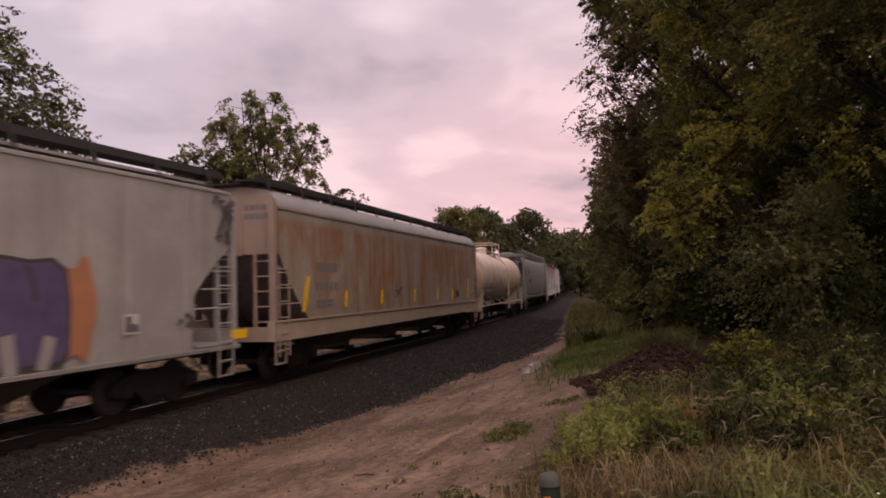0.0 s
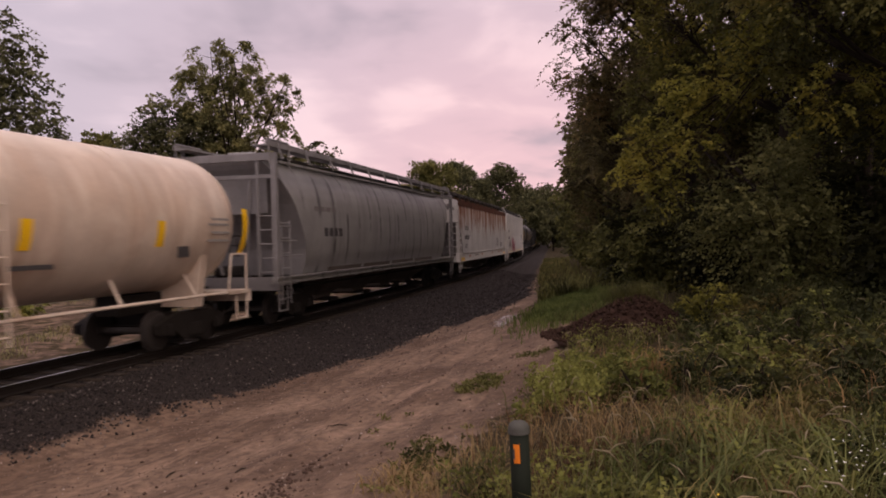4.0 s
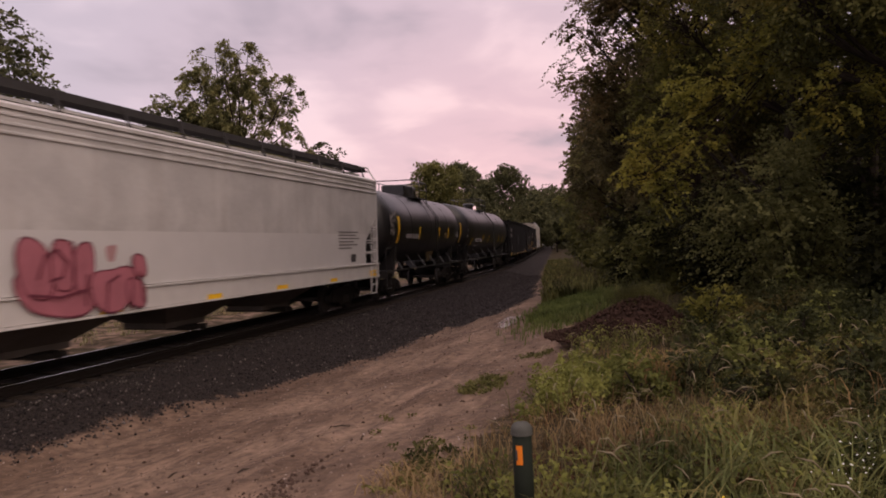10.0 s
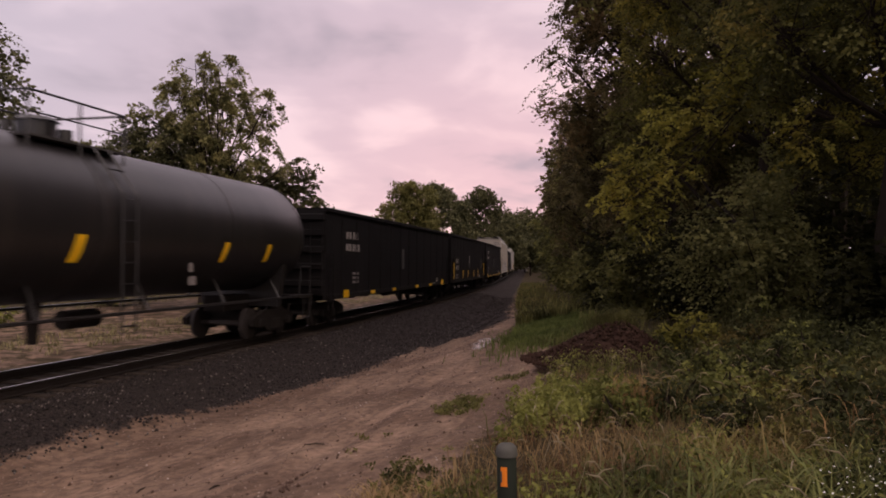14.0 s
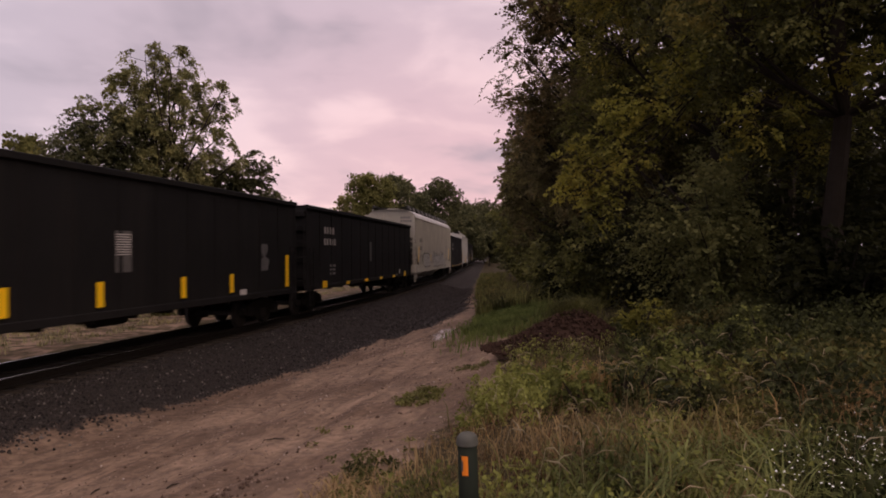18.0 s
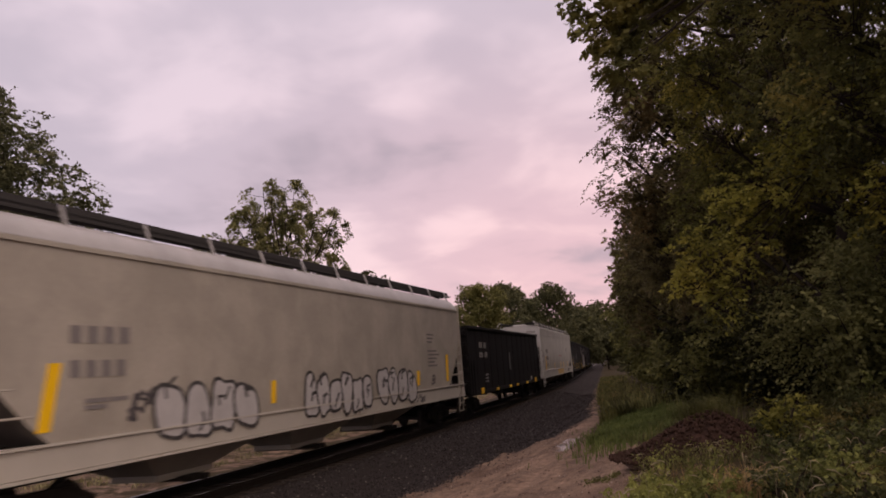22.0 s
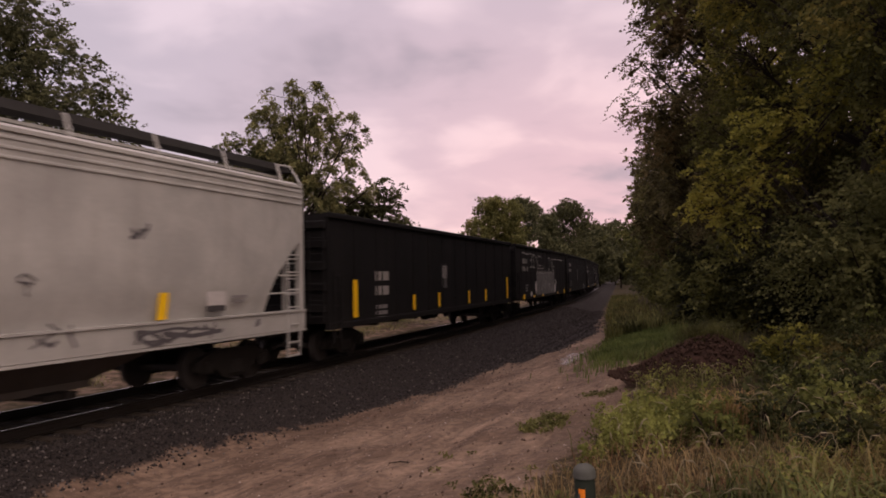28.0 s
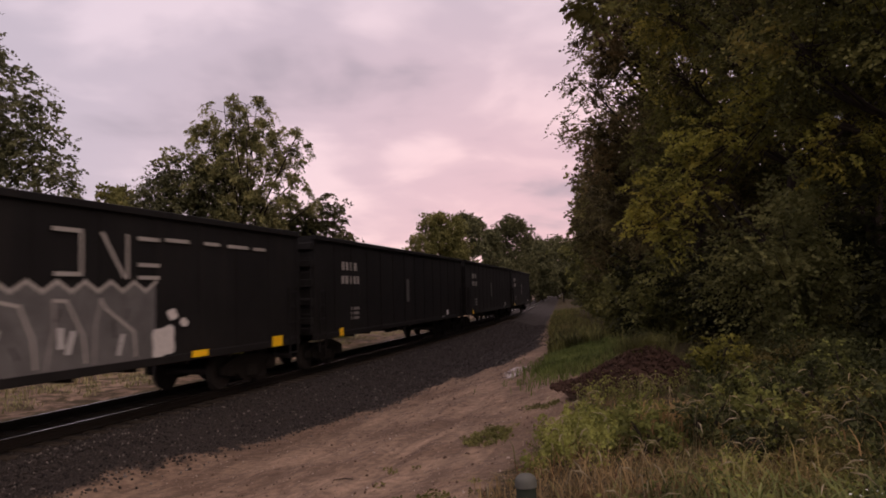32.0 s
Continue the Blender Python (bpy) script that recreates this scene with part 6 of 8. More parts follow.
def build_train():
    # light grey, ribbed, purple spray paint
    L = 20.65
    c, H, w = enlist(hopper(L, M_GREY_LIGHT, "flat", 11, cut="step", sill=(1.0, 1.06), slope_mat=M_SLOPE_GREY, label="light grey ribbed covered hopper car with purple spray paint", stripes=[(9.30, 1.20, 0.62, 0.20, 0)]), -2.58, L)
    spray(c, [[(2.95, 1.12), (4.70, 1.10), (4.86, 1.3), (4.90, 2.1), (4.82, 2.66), (4.55, 2.84), (4.1, 2.80), (3.6, 2.86), (2.95, 2.78)], bubble(0.6, 2.8, 1.24, 2.75, 2, knobs=3), bubble(-1.8, 0.5, 1.24, 2.8, 3, knobs=3)], w + 0.05, M_PURPLE, M_MARK_DARK, rim_w=0.10)
    spray(c, [bubble(4.7, 5.45, 1.05, 2.95, 4, knobs=5)], w + 0.049, M_SPRAY_ORANGE, None)
    for ya, za, yb, zb, wd in ((3.1, 1.2, 3.2, 1.5, 0.22), (3.75, 1.2, 3.7, 1.55, 0.25), (4.35, 1.2, 4.45, 1.5, 0.22), (2.2, 1.35, 2.3, 1.6, 0.2)):
        stroke(c, [(ya, za), (yb, zb)], wd, M_PANEL_GREY, w + 0.0565, "paint_dab")
    stroke(c, [(3.3, 2.7), (3.42, 2.25), (3.4, 1.9)], 0.08, M_MARK_DARK, w + 0.057, "letter_line")
    stroke(c, [(4.1, 2.65), (4.2, 2.2)], 0.07, M_MARK_DARK, w + 0.057, "letter_line")
    mark(c, 6.05, 6.42, 1.52, 1.88, M_MARK_WHITE, w + 0.052, "consolidated_plate")
    mark(c, 6.10, 6.22, 1.56, 1.84, M_MARK_DARK, w + 0.059, "plate_text")
    mark(c, 6.26, 6.38, 1.56, 1.70, M_MARK_DARK, w + 0.059, "plate_text")
    spoke_tag(c, 8.7, 9.5, 3.3, 4.25, w + 0.06, M_TAG_DARK, 5, 12, 0.07)
    spoke_tag(c, 7.5, 8.0, 1.55, 1.8, w + 0.06, M_TAG_DARK, 6, 6, 0.07)
    # rust-streaked cream
    L = 22.83
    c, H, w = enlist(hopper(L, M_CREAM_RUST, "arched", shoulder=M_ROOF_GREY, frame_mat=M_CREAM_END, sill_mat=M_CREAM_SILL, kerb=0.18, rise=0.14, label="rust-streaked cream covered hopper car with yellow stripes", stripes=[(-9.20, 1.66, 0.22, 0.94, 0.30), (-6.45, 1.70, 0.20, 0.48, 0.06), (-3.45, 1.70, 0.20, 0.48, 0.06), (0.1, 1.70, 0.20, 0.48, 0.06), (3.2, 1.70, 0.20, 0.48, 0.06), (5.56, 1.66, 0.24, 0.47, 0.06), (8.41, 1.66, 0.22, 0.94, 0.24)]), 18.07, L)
    bars(c, -8.25, 2.97, [(0.24, 0.24, 0.24, 0.24)], 0.24, M_MARK_GREY, w + 0.003)
    bars(c, -8.37, 2.44, [(0.2, 0.2, 0.2, 0.2, 0.2)], 0.24, M_MARK_GREY, w + 0.003)
    bars(c, -8.35, 1.95, [(0.5, 0.6), (0.6, 0.4)], 0.08, M_MARK_GREY, w + 0.003)
    mark(c, 6.40, 6.89, 1.73, 2.04, M_MARK_DARK, w + 0.003, "consolidated_plate")
    spoke_tag(c, -2.0, -0.9, 1.9, 2.4, w + 0.004, M_TAG_DARK, 8, 6, 0.05)
    # cream tank
    L = 16.8
    c, H, w = enlist(tank(L, M_TANK, "cream tank car with rust stains and a railed top platform", dull=(-1.45,), stripes=[(-7.75, 2.12, 0.24, 0.95, 0.06), (-4.89, 2.20, 0.24, 0.50, 0.0), (-1.45, 2.20, 0.24, 0.50, 0.0), (1.15, 2.20, 0.24, 0.50, 0), (4.46, 2.21, 0.23, 0.52, 0), (7.60, 2.00, 0.22, 1.08, 0.0)]), 40.9, L)
    bars(c, -6.48, 2.36, [(0.24, 0.24, 0.24, 0.24, 0.14, 0.24, 0.24)], 0.2, M_MARK_GREY, w - 0.03)
    bars(c, -6.48, 2.02, [(0.9, 0.6)], 0.12, M_MARK_GREY, w - 0.09)
    mark(c, 0.99, 1.94, 1.88, 1.96, M_MARK_DARK, w - 0.16, "tank_stencil")
    mark(c, 5.22, 5.60, 1.98, 2.22, M_MARK_DARK, w - 0.11, "tank_stencil")
    for z, y0 in ((2.30, 6.2), (2.48, 6.3), (2.66, 6.2), (2.78, 6.3)):
        mark(c, y0, 7.0, z, z + 0.05, M_PANEL_GREY, w + 0.002 if z > 2.4 else w - 0.035, "tank_stencil")
    # grey, round-sided
    L = 21.9
    c, H, w = enlist(hopper(L, M_GREY, "curved", cut="round", sill=(1.16, 1.32), slope_mat=M_GREY_FRAME, label="dark grey round-sided covered hopper car with soot streaks", high_walk=True, frame_mat=M_GREY_FRAME, board_mat=M_GREY_FRAME, bays=4), 57.73, L)
    bars(c, -7.67, 3.31, [(0.33, 0.33, 0.33, 0.33)], 0.24, M_MARK_GREY, w - 0.02)
    bars(c, -7.0, 2.68, [(0.27, 0.27, 0.27, 0.27)], 0.26, M_MARK_DARK, w + 0.001)
    # white with rust from the roof
    L = 23.1
    c, H, w = enlist(hopper(L, M_WHITE_RUST, "flat", cut="bulge", e=0.02, band=M_RUST_BAND, roof_mat=M_RUST_BAND, frame_mat=M_WHITE, sill_mat=M_WHITE_SILL, slope_mat=M_SLOPE_GREY, label="white covered hopper car with rust running from its roof", stripes=[(-10.31, 1.04, 1.15, 0.20, 0), (8.41, 1.04, 1.1, 0.18, 0)]), 79.55, L)
    bars(c, -8.75, 3.03, [(0.24, 0.24, 0.24, 0.24)], 0.26, M_MARK_GREY, w + 0.003)
    bars(c, -8.8, 2.50, [(0.2, 0.2, 0.2, 0.2, 0.2)], 0.25, M_MARK_DARK, w + 0.003)
    bars(c, -8.8, 1.98, [(0.35, 0.5), (0.3, 0.4)], 0.09, M_MARK_GREY, w + 0.003)
    mark(c, -7.06, -6.83, 2.46, 2.77, M_MARK_GREY, w + 0.003, "placard_square")
    mark(c, -7.02, -6.87, 2.50, 2.73, M_MARK_WHITE, w + 0.010, "placard_face")
    bars(c, 4.6, 2.30, [(1.3,), (1.0,), (1.2,), (0.9,), (1.1,), (0.8,)], 0.06, M_MARK_GREY, w + 0.003, 0.8)
    mark(c, 7.01, 7.53, 1.64, 1.98, M_MARK_DARK, w + 0.003, "consolidated_plate")
    mark(c, 7.24, 7.28, 1.66, 1.96, M_MARK_WHITE, w + 0.010, "plate_line")
    bars(c, 7.75, 1.95, [(0.45,), (0.45,), (0.4,)], 0.06, M_MARK_GREY, w + 0.003, 0.7)
    for y in (-7.6, -2.8, 2.0, 5.6, 7.2):
        mark(c, y, y + 0.45, 1.22, 1.34, M_SPRAY_ORANGE, 1.562, "sill_mark")
    bars(c, -5.4, 1.32, [(0.3, 0.4, 0.5)], 0.09, M_MARK_GREY, 1.562)
    # off-white with crimson spray paint
    L = 21.65
    c, H, w = enlist(hopper(L, M_WHITE, "shouldered", cut="bulge", e=0.12, grooves=3, bent_rail=True, sill_mat=M_WHITE_SILL, slope_mat=M_SLOPE_GREY, label="off-white covered hopper car with crimson spray paint", stripes=[(-9.54, 1.00, 0.58, 0.25, 0), (-6.81, 1.02, 0.58, 0.14, 0), (-3.92, 1.02, 0.58, 0.13, 0), (-0.64, 1.02, 0.55, 0.13, 0), (2.5, 1.02, 0.58, 0.13, 0), (5.86, 1.02, 0.5, 0.13, 0), (9.19, 1.04, 0.6, 0.22, 0)]), 102.2, L)
    bars(c, -8.5, 3.05, [(0.16, 0.16, 0.16, 0.1)], 0.25, M_MARK_GREY, w + 0.003)
    bars(c, -8.62, 2.45, [(0.2, 0.2, 0.2, 0.2)], 0.26, M_MARK_GREY, w + 0.003)
    bars(c, -8.53, 1.85, [(0.45, 0.3), (0.6,)], 0.07, M_MARK_GREY, w + 0.003)
    mark(c, -6.33, 8.9, 1.50, 2.52, M_REPAINT, w + 0.001, "repainted_panel", t=0.003)
    mark(c, -7.6, -6.35, 1.52, 2.1, M_PANEL_GREY, w + 0.001, "greyed_patch", t=0.003)
    bars(c, 6.6, 2.60, [(1.6,), (1.4,), (1.7,), (1.2,), (1.5,), (1.0,)], 0.045, M_MARK_GREY, w + 0.005, 1.3)
    mark(c, 7.55, 7.95, 1.6, 1.85, M_MARK_DARK, w + 0.009, "consolidated_plate")
    for k, (ya, yb, za, zb, kn) in enumerate(((-5.85, -4.0, 1.02, 2.0, 2), (-5.8, -4.95, 1.35, 2.45, 2), (-5.1, -4.5, 1.4, 2.48, 2), (-4.65, -4.05, 1.4, 2.40, 2), (-4.3, -3.0, 1.02, 1.95, 3), (-3.35, -2.75, 1.02, 1.72, 2), (-3.2, -2.7, 1.62, 2.12, 2))):
        spray(c, [bubble(ya, yb, za, zb, 11 + k, knobs=kn)], w + 0.064 + 0.0055 * k, M_PINK, M_PINK_DARK, rim_w=0.035)
    for pts in ([(-5.35, 1.75), (-5.2, 2.1), (-4.95, 2.2), (-4.75, 2.0), (-4.85, 1.75), (-5.1, 1.7)], [(-5.5, 1.5), (-4.9, 1.42), (-4.4, 1.5)], [(-4.62, 2.32), (-4.58, 1.6)], [(-4.35, 1.25), (-4.3, 1.75)], [(-3.85, 1.1), (-3.8, 1.6), (-3.5, 1.72)], [(-3.2, 1.1), (-3.15, 1.6)], [(-2.95, 1.75), (-2.85, 1.2)]):
        stroke(c, pts, 0.045, M_PINK_DARK, w + 0.106, "letter_line")
    spray(c, [bubble(-3.75, -3.45, 1.95, 2.3, 15, knobs=3)], w + 0.012, M_PINKLINE, None)
    spoke_tag(c, -6.75, -6.4, 1.5, 2.2, w + 0.012, M_MARK_GREY, 3, 6)
    # short black tank, with a boxed top
    L = 14.25
    c, H, w = enlist(tank(L, M_BLACK, "short black tank car with yellow stripes and sooty sides", dome="dark", radius=1.54, axis=2.86, stripes=[(-5.25, 2.20, 0.24, 1.05, 0), (-2.1, 2.34, 0.22, 0.52, 0), (1.38, 2.38, 0.22, 0.52, 0), (3.26, 2.38, 0.22, 0.5, 0), (6.2, 2.15, 0.22, 1.08, 0)]), 123.85, L)
    part("valve_housing", boxes((-0.55, 0.55, -1.0, 0.9, 4.3, 4.85), bevel=0.05), M_BLACK, c)
    bars(c, -4.1, 2.56, [(0.9, 1.0)], 0.18, M_MARK_GREY, w - 0.03)
    bars(c, 2.5, 2.66, [(0.7,)], 0.24, M_OCHRE_DARK, w - 0.02)
    bars(c, 5.0, 2.72, [(0.8,), (0.7,)], 0.10, M_MARK_GREY, w - 0.02)
    spray(c, [[(0.5, 1.75), (1.75, 1.78), (1.4, 1.5), (0.9, 1.35), (0.4, 1.3)]], w - 0.42, M_OCHRE_DARK, None)
    spoke_tag(c, -6.35, -5.4, 2.5, 3.4, w - 0.02, M_PANEL_GREY, 21, 24, 0.045)
    # long black tank
    L = 19.9
    c, H, w = enlist(tank(L, M_BLACK, "long black tank car with a thin railed platform", dome="dark", radius=1.56, axis=2.88, stripes=[(-7.3, 1.90, 0.26, 0.46, 0.12), (-3.3, 2.10, 0.28, 0.50, 0.10), (-0.75, 2.10, 0.26, 0.50, 0.06), (4.2, 2.12, 0.24, 0.48, 0.06), (6.4, 2.14, 0.24, 0.46, 0.06)]), 138.1, L)
    bars(c, -5.9, 2.37, [(0.25, 0.25, 0.25, 0.25, 0.1, 0.25, 0.25, 0.25)], 0.20, M_MARK_GREY, w - 0.09)
    bars(c, -5.9, 1.98, [(1.4,)], 0.05, M_MARK_GREY, w - 0.25)
    bars(c, 3.0, 2.1, [(0.18,), (0.3,)], 0.2, M_MARK_GREY, w - 0.20)
    for z in (2.5, 2.85):
        mark(c, -9.0, -8.6, z, z + 0.05, M_PANEL_GREY, w - 0.05 if z < 2.6 else w - 0.01, "tank_stencil")

    # black gondolas: (front, rear, kind of marking)
    square = [(0.96, 0.24)]

    def numbers(c, w, y, z=3.22, mat=M_PANEL_GREY):
        bars(c, y, z, [(0.22, 0.20)], 0.26, mat, w)
        bars(c, y + 0.72, z, [(0.20, 0.24)], 0.26, mat, w)
        bars(c, y - 0.02, z - 0.44, [(0.20, 0.22)], 0.25, mat, w)
        bars(c, y + 0.70, z - 0.44, [(0.18, 0.18, 0.18)], 0.25, mat, w)
        bars(c, y + 0.72, z - 1.44, [(0.4, 0.3), (0.3, 0.35), (0.35, 0.3)], 0.09, M_MARK_GREY, w, 0.7)

    def low_marks(L):
        a, b = -L / 2 + 2.45, L / 2 - 2.45
        return [(a - 0.28, 0.92, 0.56, 0.26, 0), (a + 2.9, 0.93, 0.55, 0.13, 0), (a + 6.0, 0.93, 0.55, 0.13, 0), (b - 6.3, 0.93, 0.6, 0.13, 0), (b - 3.3, 0.93, 0.6, 0.13, 0), (b - 0.28, 0.92, 0.57, 0.26, 0)]

    def tall_marks(a, b):
        return [(a, 1.14, 0.28, 1.03, 0), (b, 1.14, 0.27, 1.02, 0)] + [(a + k * (b - a) / 6.4, 1.15, 0.22, 0.5, 0) for k in (1.6, 2.6, 3.85, 4.85)]

    plain_cars = [(158.0, 179.4), (198.3, 218.5), (242.45, 261.6), (326.4, 346.0), (346.0, 365.5), (365.5, 385.0)]
    for i, (a, b) in enumerate(plain_cars):
        L = b - a
        c, H, w = enlist(gondola(L, "black high-sided scrap gondola car with faded white numbers", stripes=low_marks(L) if i < 3 else [(-L / 2 + 2.17, 0.92, 0.3, 0.24, 0)]), a, L)
        numbers(c, w + 0.002, -L / 2 + 2.55)
        mark(c, L / 2 - 3.85, L / 2 - 3.5, 1.10, 1.32, M_MARK_WHITE, w + 0.004, "white_stencil")
        mark(c, L / 2 - 5.0, L / 2 - 4.4, 1.02, 1.08, M_MARK_GREY, w + 0.052, "white_stencil")
        mark(c, -0.5, -0.15, 1.85, 2.75, M_PLATE_DIM if i != 5 else M_MARK_GREY, w + 0.004, "load_plate")
    for a, b in ((179.4, 198.3), (285.75, 306.2)):
        L = b - a
        c, H, w = enlist(gondola(L, "black high-sided gondola car with tall yellow stripes", stripes=tall_marks(-8.0, 8.0) if L < 20 else [(-8.35, 1.14, 0.28, 1.03, 0), (8.7, 1.14, 0.27, 1.02, 0)] + [(y, 1.15, 0.22, 0.5, 0) for y in (-3.9, -1.4, 2.3, 4.85)]), a, L)
        y = -6.8
        bars(c, y, 2.41, [(0.42, 0.42)], 0.27, M_PANEL_GREY, w + 0.003)
        bars(c, y, 1.98, [(0.42, 0.42)], 0.27, M_PANEL_GREY, w + 0.003)
        bars(c, y, 1.42, [(0.4, 0.4), (0.4, 0.4), (0.3, 0.4)], 0.11, M_MARK_GREY, w + 0.003, 0.6)
        vent = mark(c, -0.85, -0.3, 1.82, 2.68, M_PLATE_DIM, w + 0.003, "load_plate", label="grey stencilled plate of thin lines")
        for k in range(9):
            mark(vent, -0.83, -0.32, 2.18 + k * 0.052, 2.20 + k * 0.052, M_MARK_WHITE, w + 0.010, "plate_line")
        if L < 20:
            spray(c, [bubble(6.1, 6.8, 1.65, 2.15, 31, knobs=5), bubble(6.2, 6.7, 2.1, 2.55, 32, knobs=3)], w + 0.005, M_GREY_SPRAY, None)
            mark(c, 4.7, 5.1, 1.05, 1.2, M_MARK_WHITE, w + 0.054, "white_stencil")
    # the gondola with painted capitals and a silver mural
    a, L = 306.4, 20.0
    c, H, w = enlist(gondola(L, "black gondola car with painted capitals and silver graffiti", stripes=[(-7.82, 0.95, 0.6, 0.26, 0), (-4.73, 0.96, 0.56, 0.13, 0), (-1.57, 0.96, 0.5, 0.13, 0), (4.70, 0.95, 0.55, 0.14, 0), (8.0, 0.92, 0.5, 0.26, 0)]), a, L)
    x = w + 0.042
    numbers(c, w + 0.003, -7.55, 3.18)
    W = 0.075
    for pts in (
        [(-5.54, 3.5), (-5.1, 3.5), (-4.98, 3.4), (-4.98, 3.22), (-5.12, 3.12), (-4.97, 3.02), (-4.97, 2.82), (-5.1, 2.72), (-5.54, 2.72)], [(-5.4, 3.12), (-5.12, 3.12)],
        [(-4.68, 3.46), (-4.0, 3.46)], [(-4.34, 3.46), (-4.34, 2.73)], [(-4.68, 2.73), (-4.0, 2.73)],
        [(-3.68, 3.44), (-3.02, 2.67)], [(-2.95, 3.42), (-2.95, 2.66)],
        [(-2.6, 3.42), (-1.95, 3.42)], [(-2.6, 2.86), (-1.95, 2.86)], [(-2.6, 2.67), (-1.95, 2.67)],
        [(-1.62, 3.42), (-1.55, 3.28)], [(-1.5, 2.67), (-1.0, 2.67), (-0.9, 2.78), (-1.0, 2.92)],
        [(1.06, 3.38), (1.65, 3.38), (1.65, 2.64), (1.1, 2.64)],
        [(2.15, 3.36), (2.68, 2.62)], [(2.78, 3.36), (2.78, 2.6)],
        [(3.1, 3.34), (3.65, 3.34)], [(3.1, 2.84), (3.65, 2.84)], [(3.1, 2.6), (3.65, 2.6)],
        [(-7.78, 3.5), (-7.05, 3.5)], [(-6.83, 3.46), (-5.84, 3.46)], [(3.9, 3.36), (4.6, 3.36)], [(5.2, 3.36), (5.7, 3.36)], [(6.1, 3.35), (6.9, 3.35)], [(7.2, 3.34), (7.7, 3.34)],
    ):
        stroke(c, pts, W, M_PANEL_GREY, x)
    wave = [(-3.45 + k * 0.305, 2.36 + (0.16 if k % 2 else -0.02)) for k in range(24)]
    spray(c, [wave + [(3.55, 1.05), (2.2, 1.0), (0.6, 1.06), (-1.2, 0.98), (-2.6, 1.08), (-3.7, 1.0)]], x - 0.002, M_GREY_SPRAY, None, label="silver-grey spray-painted block letters")
    stroke(c, wave, 0.075, M_PANEL_GREY, x + 0.004, "wavy_outline")
    rm = random.Random(12)
    for k, (ya, yb) in enumerate(((-3.4, -2.6), (-2.45, -1.6), (-1.35, -0.4), (-0.2, 0.7), (0.9, 1.75), (1.95, 3.0))):
        lean, mid = rm.uniform(-0.15, 0.15), rm.uniform(0.25, 0.75)
        stroke(c, [(ya, 1.12), (ya + 0.1 + lean, 1.75), (ya + 0.16, 2.2)], 0.07, M_MARK_GREY, x + 0.002, "letter_outline")
        stroke(c, [(ya + 0.16, 2.2), (ya + (yb - ya) * mid, 2.12 + lean), (yb - 0.06, 1.6), (yb, 1.15)], 0.06, M_PANEL_GREY, x + 0.0026, "letter_outline")
        for _ in range(3):
            h0 = rm.uniform(1.2, 1.9)
            yy = rm.uniform(ya + 0.1, yb - 0.15)
            stroke(c, [(yy, h0), (yy + rm.uniform(-0.1, 0.1), h0 + rm.uniform(0.1, 0.3))], rm.uniform(0.04, 0.12), rm.choice((M_SILVER, M_PANEL_GREY, M_MARK_DARK)), x + 0.0032 + 0.0004 * _, "paint_dab")
    spray(c, [bubble(-4.0, -3.4, 1.1, 1.95, 41, knobs=4), bubble(3.4, 4.2, 1.0, 1.7, 42, knobs=4), bubble(-5.6, -4.8, 0.98, 1.35, 43, knobs=5), bubble(3.9, 4.25, 1.75, 2.0, 44), bubble(4.3, 4.6, 1.6, 1.8, 45)], x - 0.001, M_MARK_WHITE, None)
    # beige with silver bubble letters
    L = 23.95
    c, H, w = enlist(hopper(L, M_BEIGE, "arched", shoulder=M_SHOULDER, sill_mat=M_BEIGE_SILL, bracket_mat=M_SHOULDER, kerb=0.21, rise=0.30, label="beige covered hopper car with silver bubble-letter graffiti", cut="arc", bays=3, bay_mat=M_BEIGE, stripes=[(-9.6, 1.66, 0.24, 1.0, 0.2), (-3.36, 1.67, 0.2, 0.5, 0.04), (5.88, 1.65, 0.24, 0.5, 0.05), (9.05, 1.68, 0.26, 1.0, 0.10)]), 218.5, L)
    bars(c, -9.0, 3.24, [(0.22, 0.22, 0.22, 0.22)], 0.28, M_MARK_GREY, w + 0.003)
    bars(c, -9.0, 2.70, [(0.2, 0.2, 0.2, 0.2)], 0.27, M_MARK_GREY, w + 0.003)
    bars(c, -8.7, 2.1, [(0.5, 0.4), (0.45,)], 0.07, M_MARK_GREY, w + 0.003)
    g = w + 0.034
    rnd = random.Random(77)
    k = 0
    for y0, y1, n, z1 in ((-7.15, -4.0, 4, 2.46), (-1.9, 2.0, 6, 2.38), (2.5, 5.65, 4, 2.46)):
        wide = (y1 - y0) / n
        for i in range(n):
            ya, yb = y0 + i * wide - 0.10, y0 + (i + 1) * wide + 0.12
            za, zb = 1.02 + rnd.uniform(0, 0.14), z1 - rnd.uniform(0.0, 0.26)
            spray(c, [bubble(ya, yb, za, zb, 60 + k, knobs=2 + k % 3)], g + 0.0055 * i, M_SILVER, M_MARK_DARK, "bubble_letter", rim_w=0.075)
            ym, zm = (ya + yb) / 2, (za + zb) / 2
            for _ in range(rnd.choice((1, 2, 2))):
                p, q = rnd.uniform(-0.22, 0.1) * wide, rnd.uniform(-0.35, 0.30)
                stroke(c, [(ym + p, zm + q), (ym + p + rnd.uniform(-0.08, 0.14), zm + q + 0.16), (ym + p + rnd.uniform(0.05, 0.26), zm + q + rnd.uniform(0.1, 0.34))], rnd.uniform(0.05, 0.09), M_MARK_DARK, g + 0.0055 * i + 0.0047, "letter_line")
            k += 1
    spoke_tag(c, -7.75, -7.15, 1.6, 2.2, w + 0.005, M_TAG_DARK, 51, 10, 0.06)
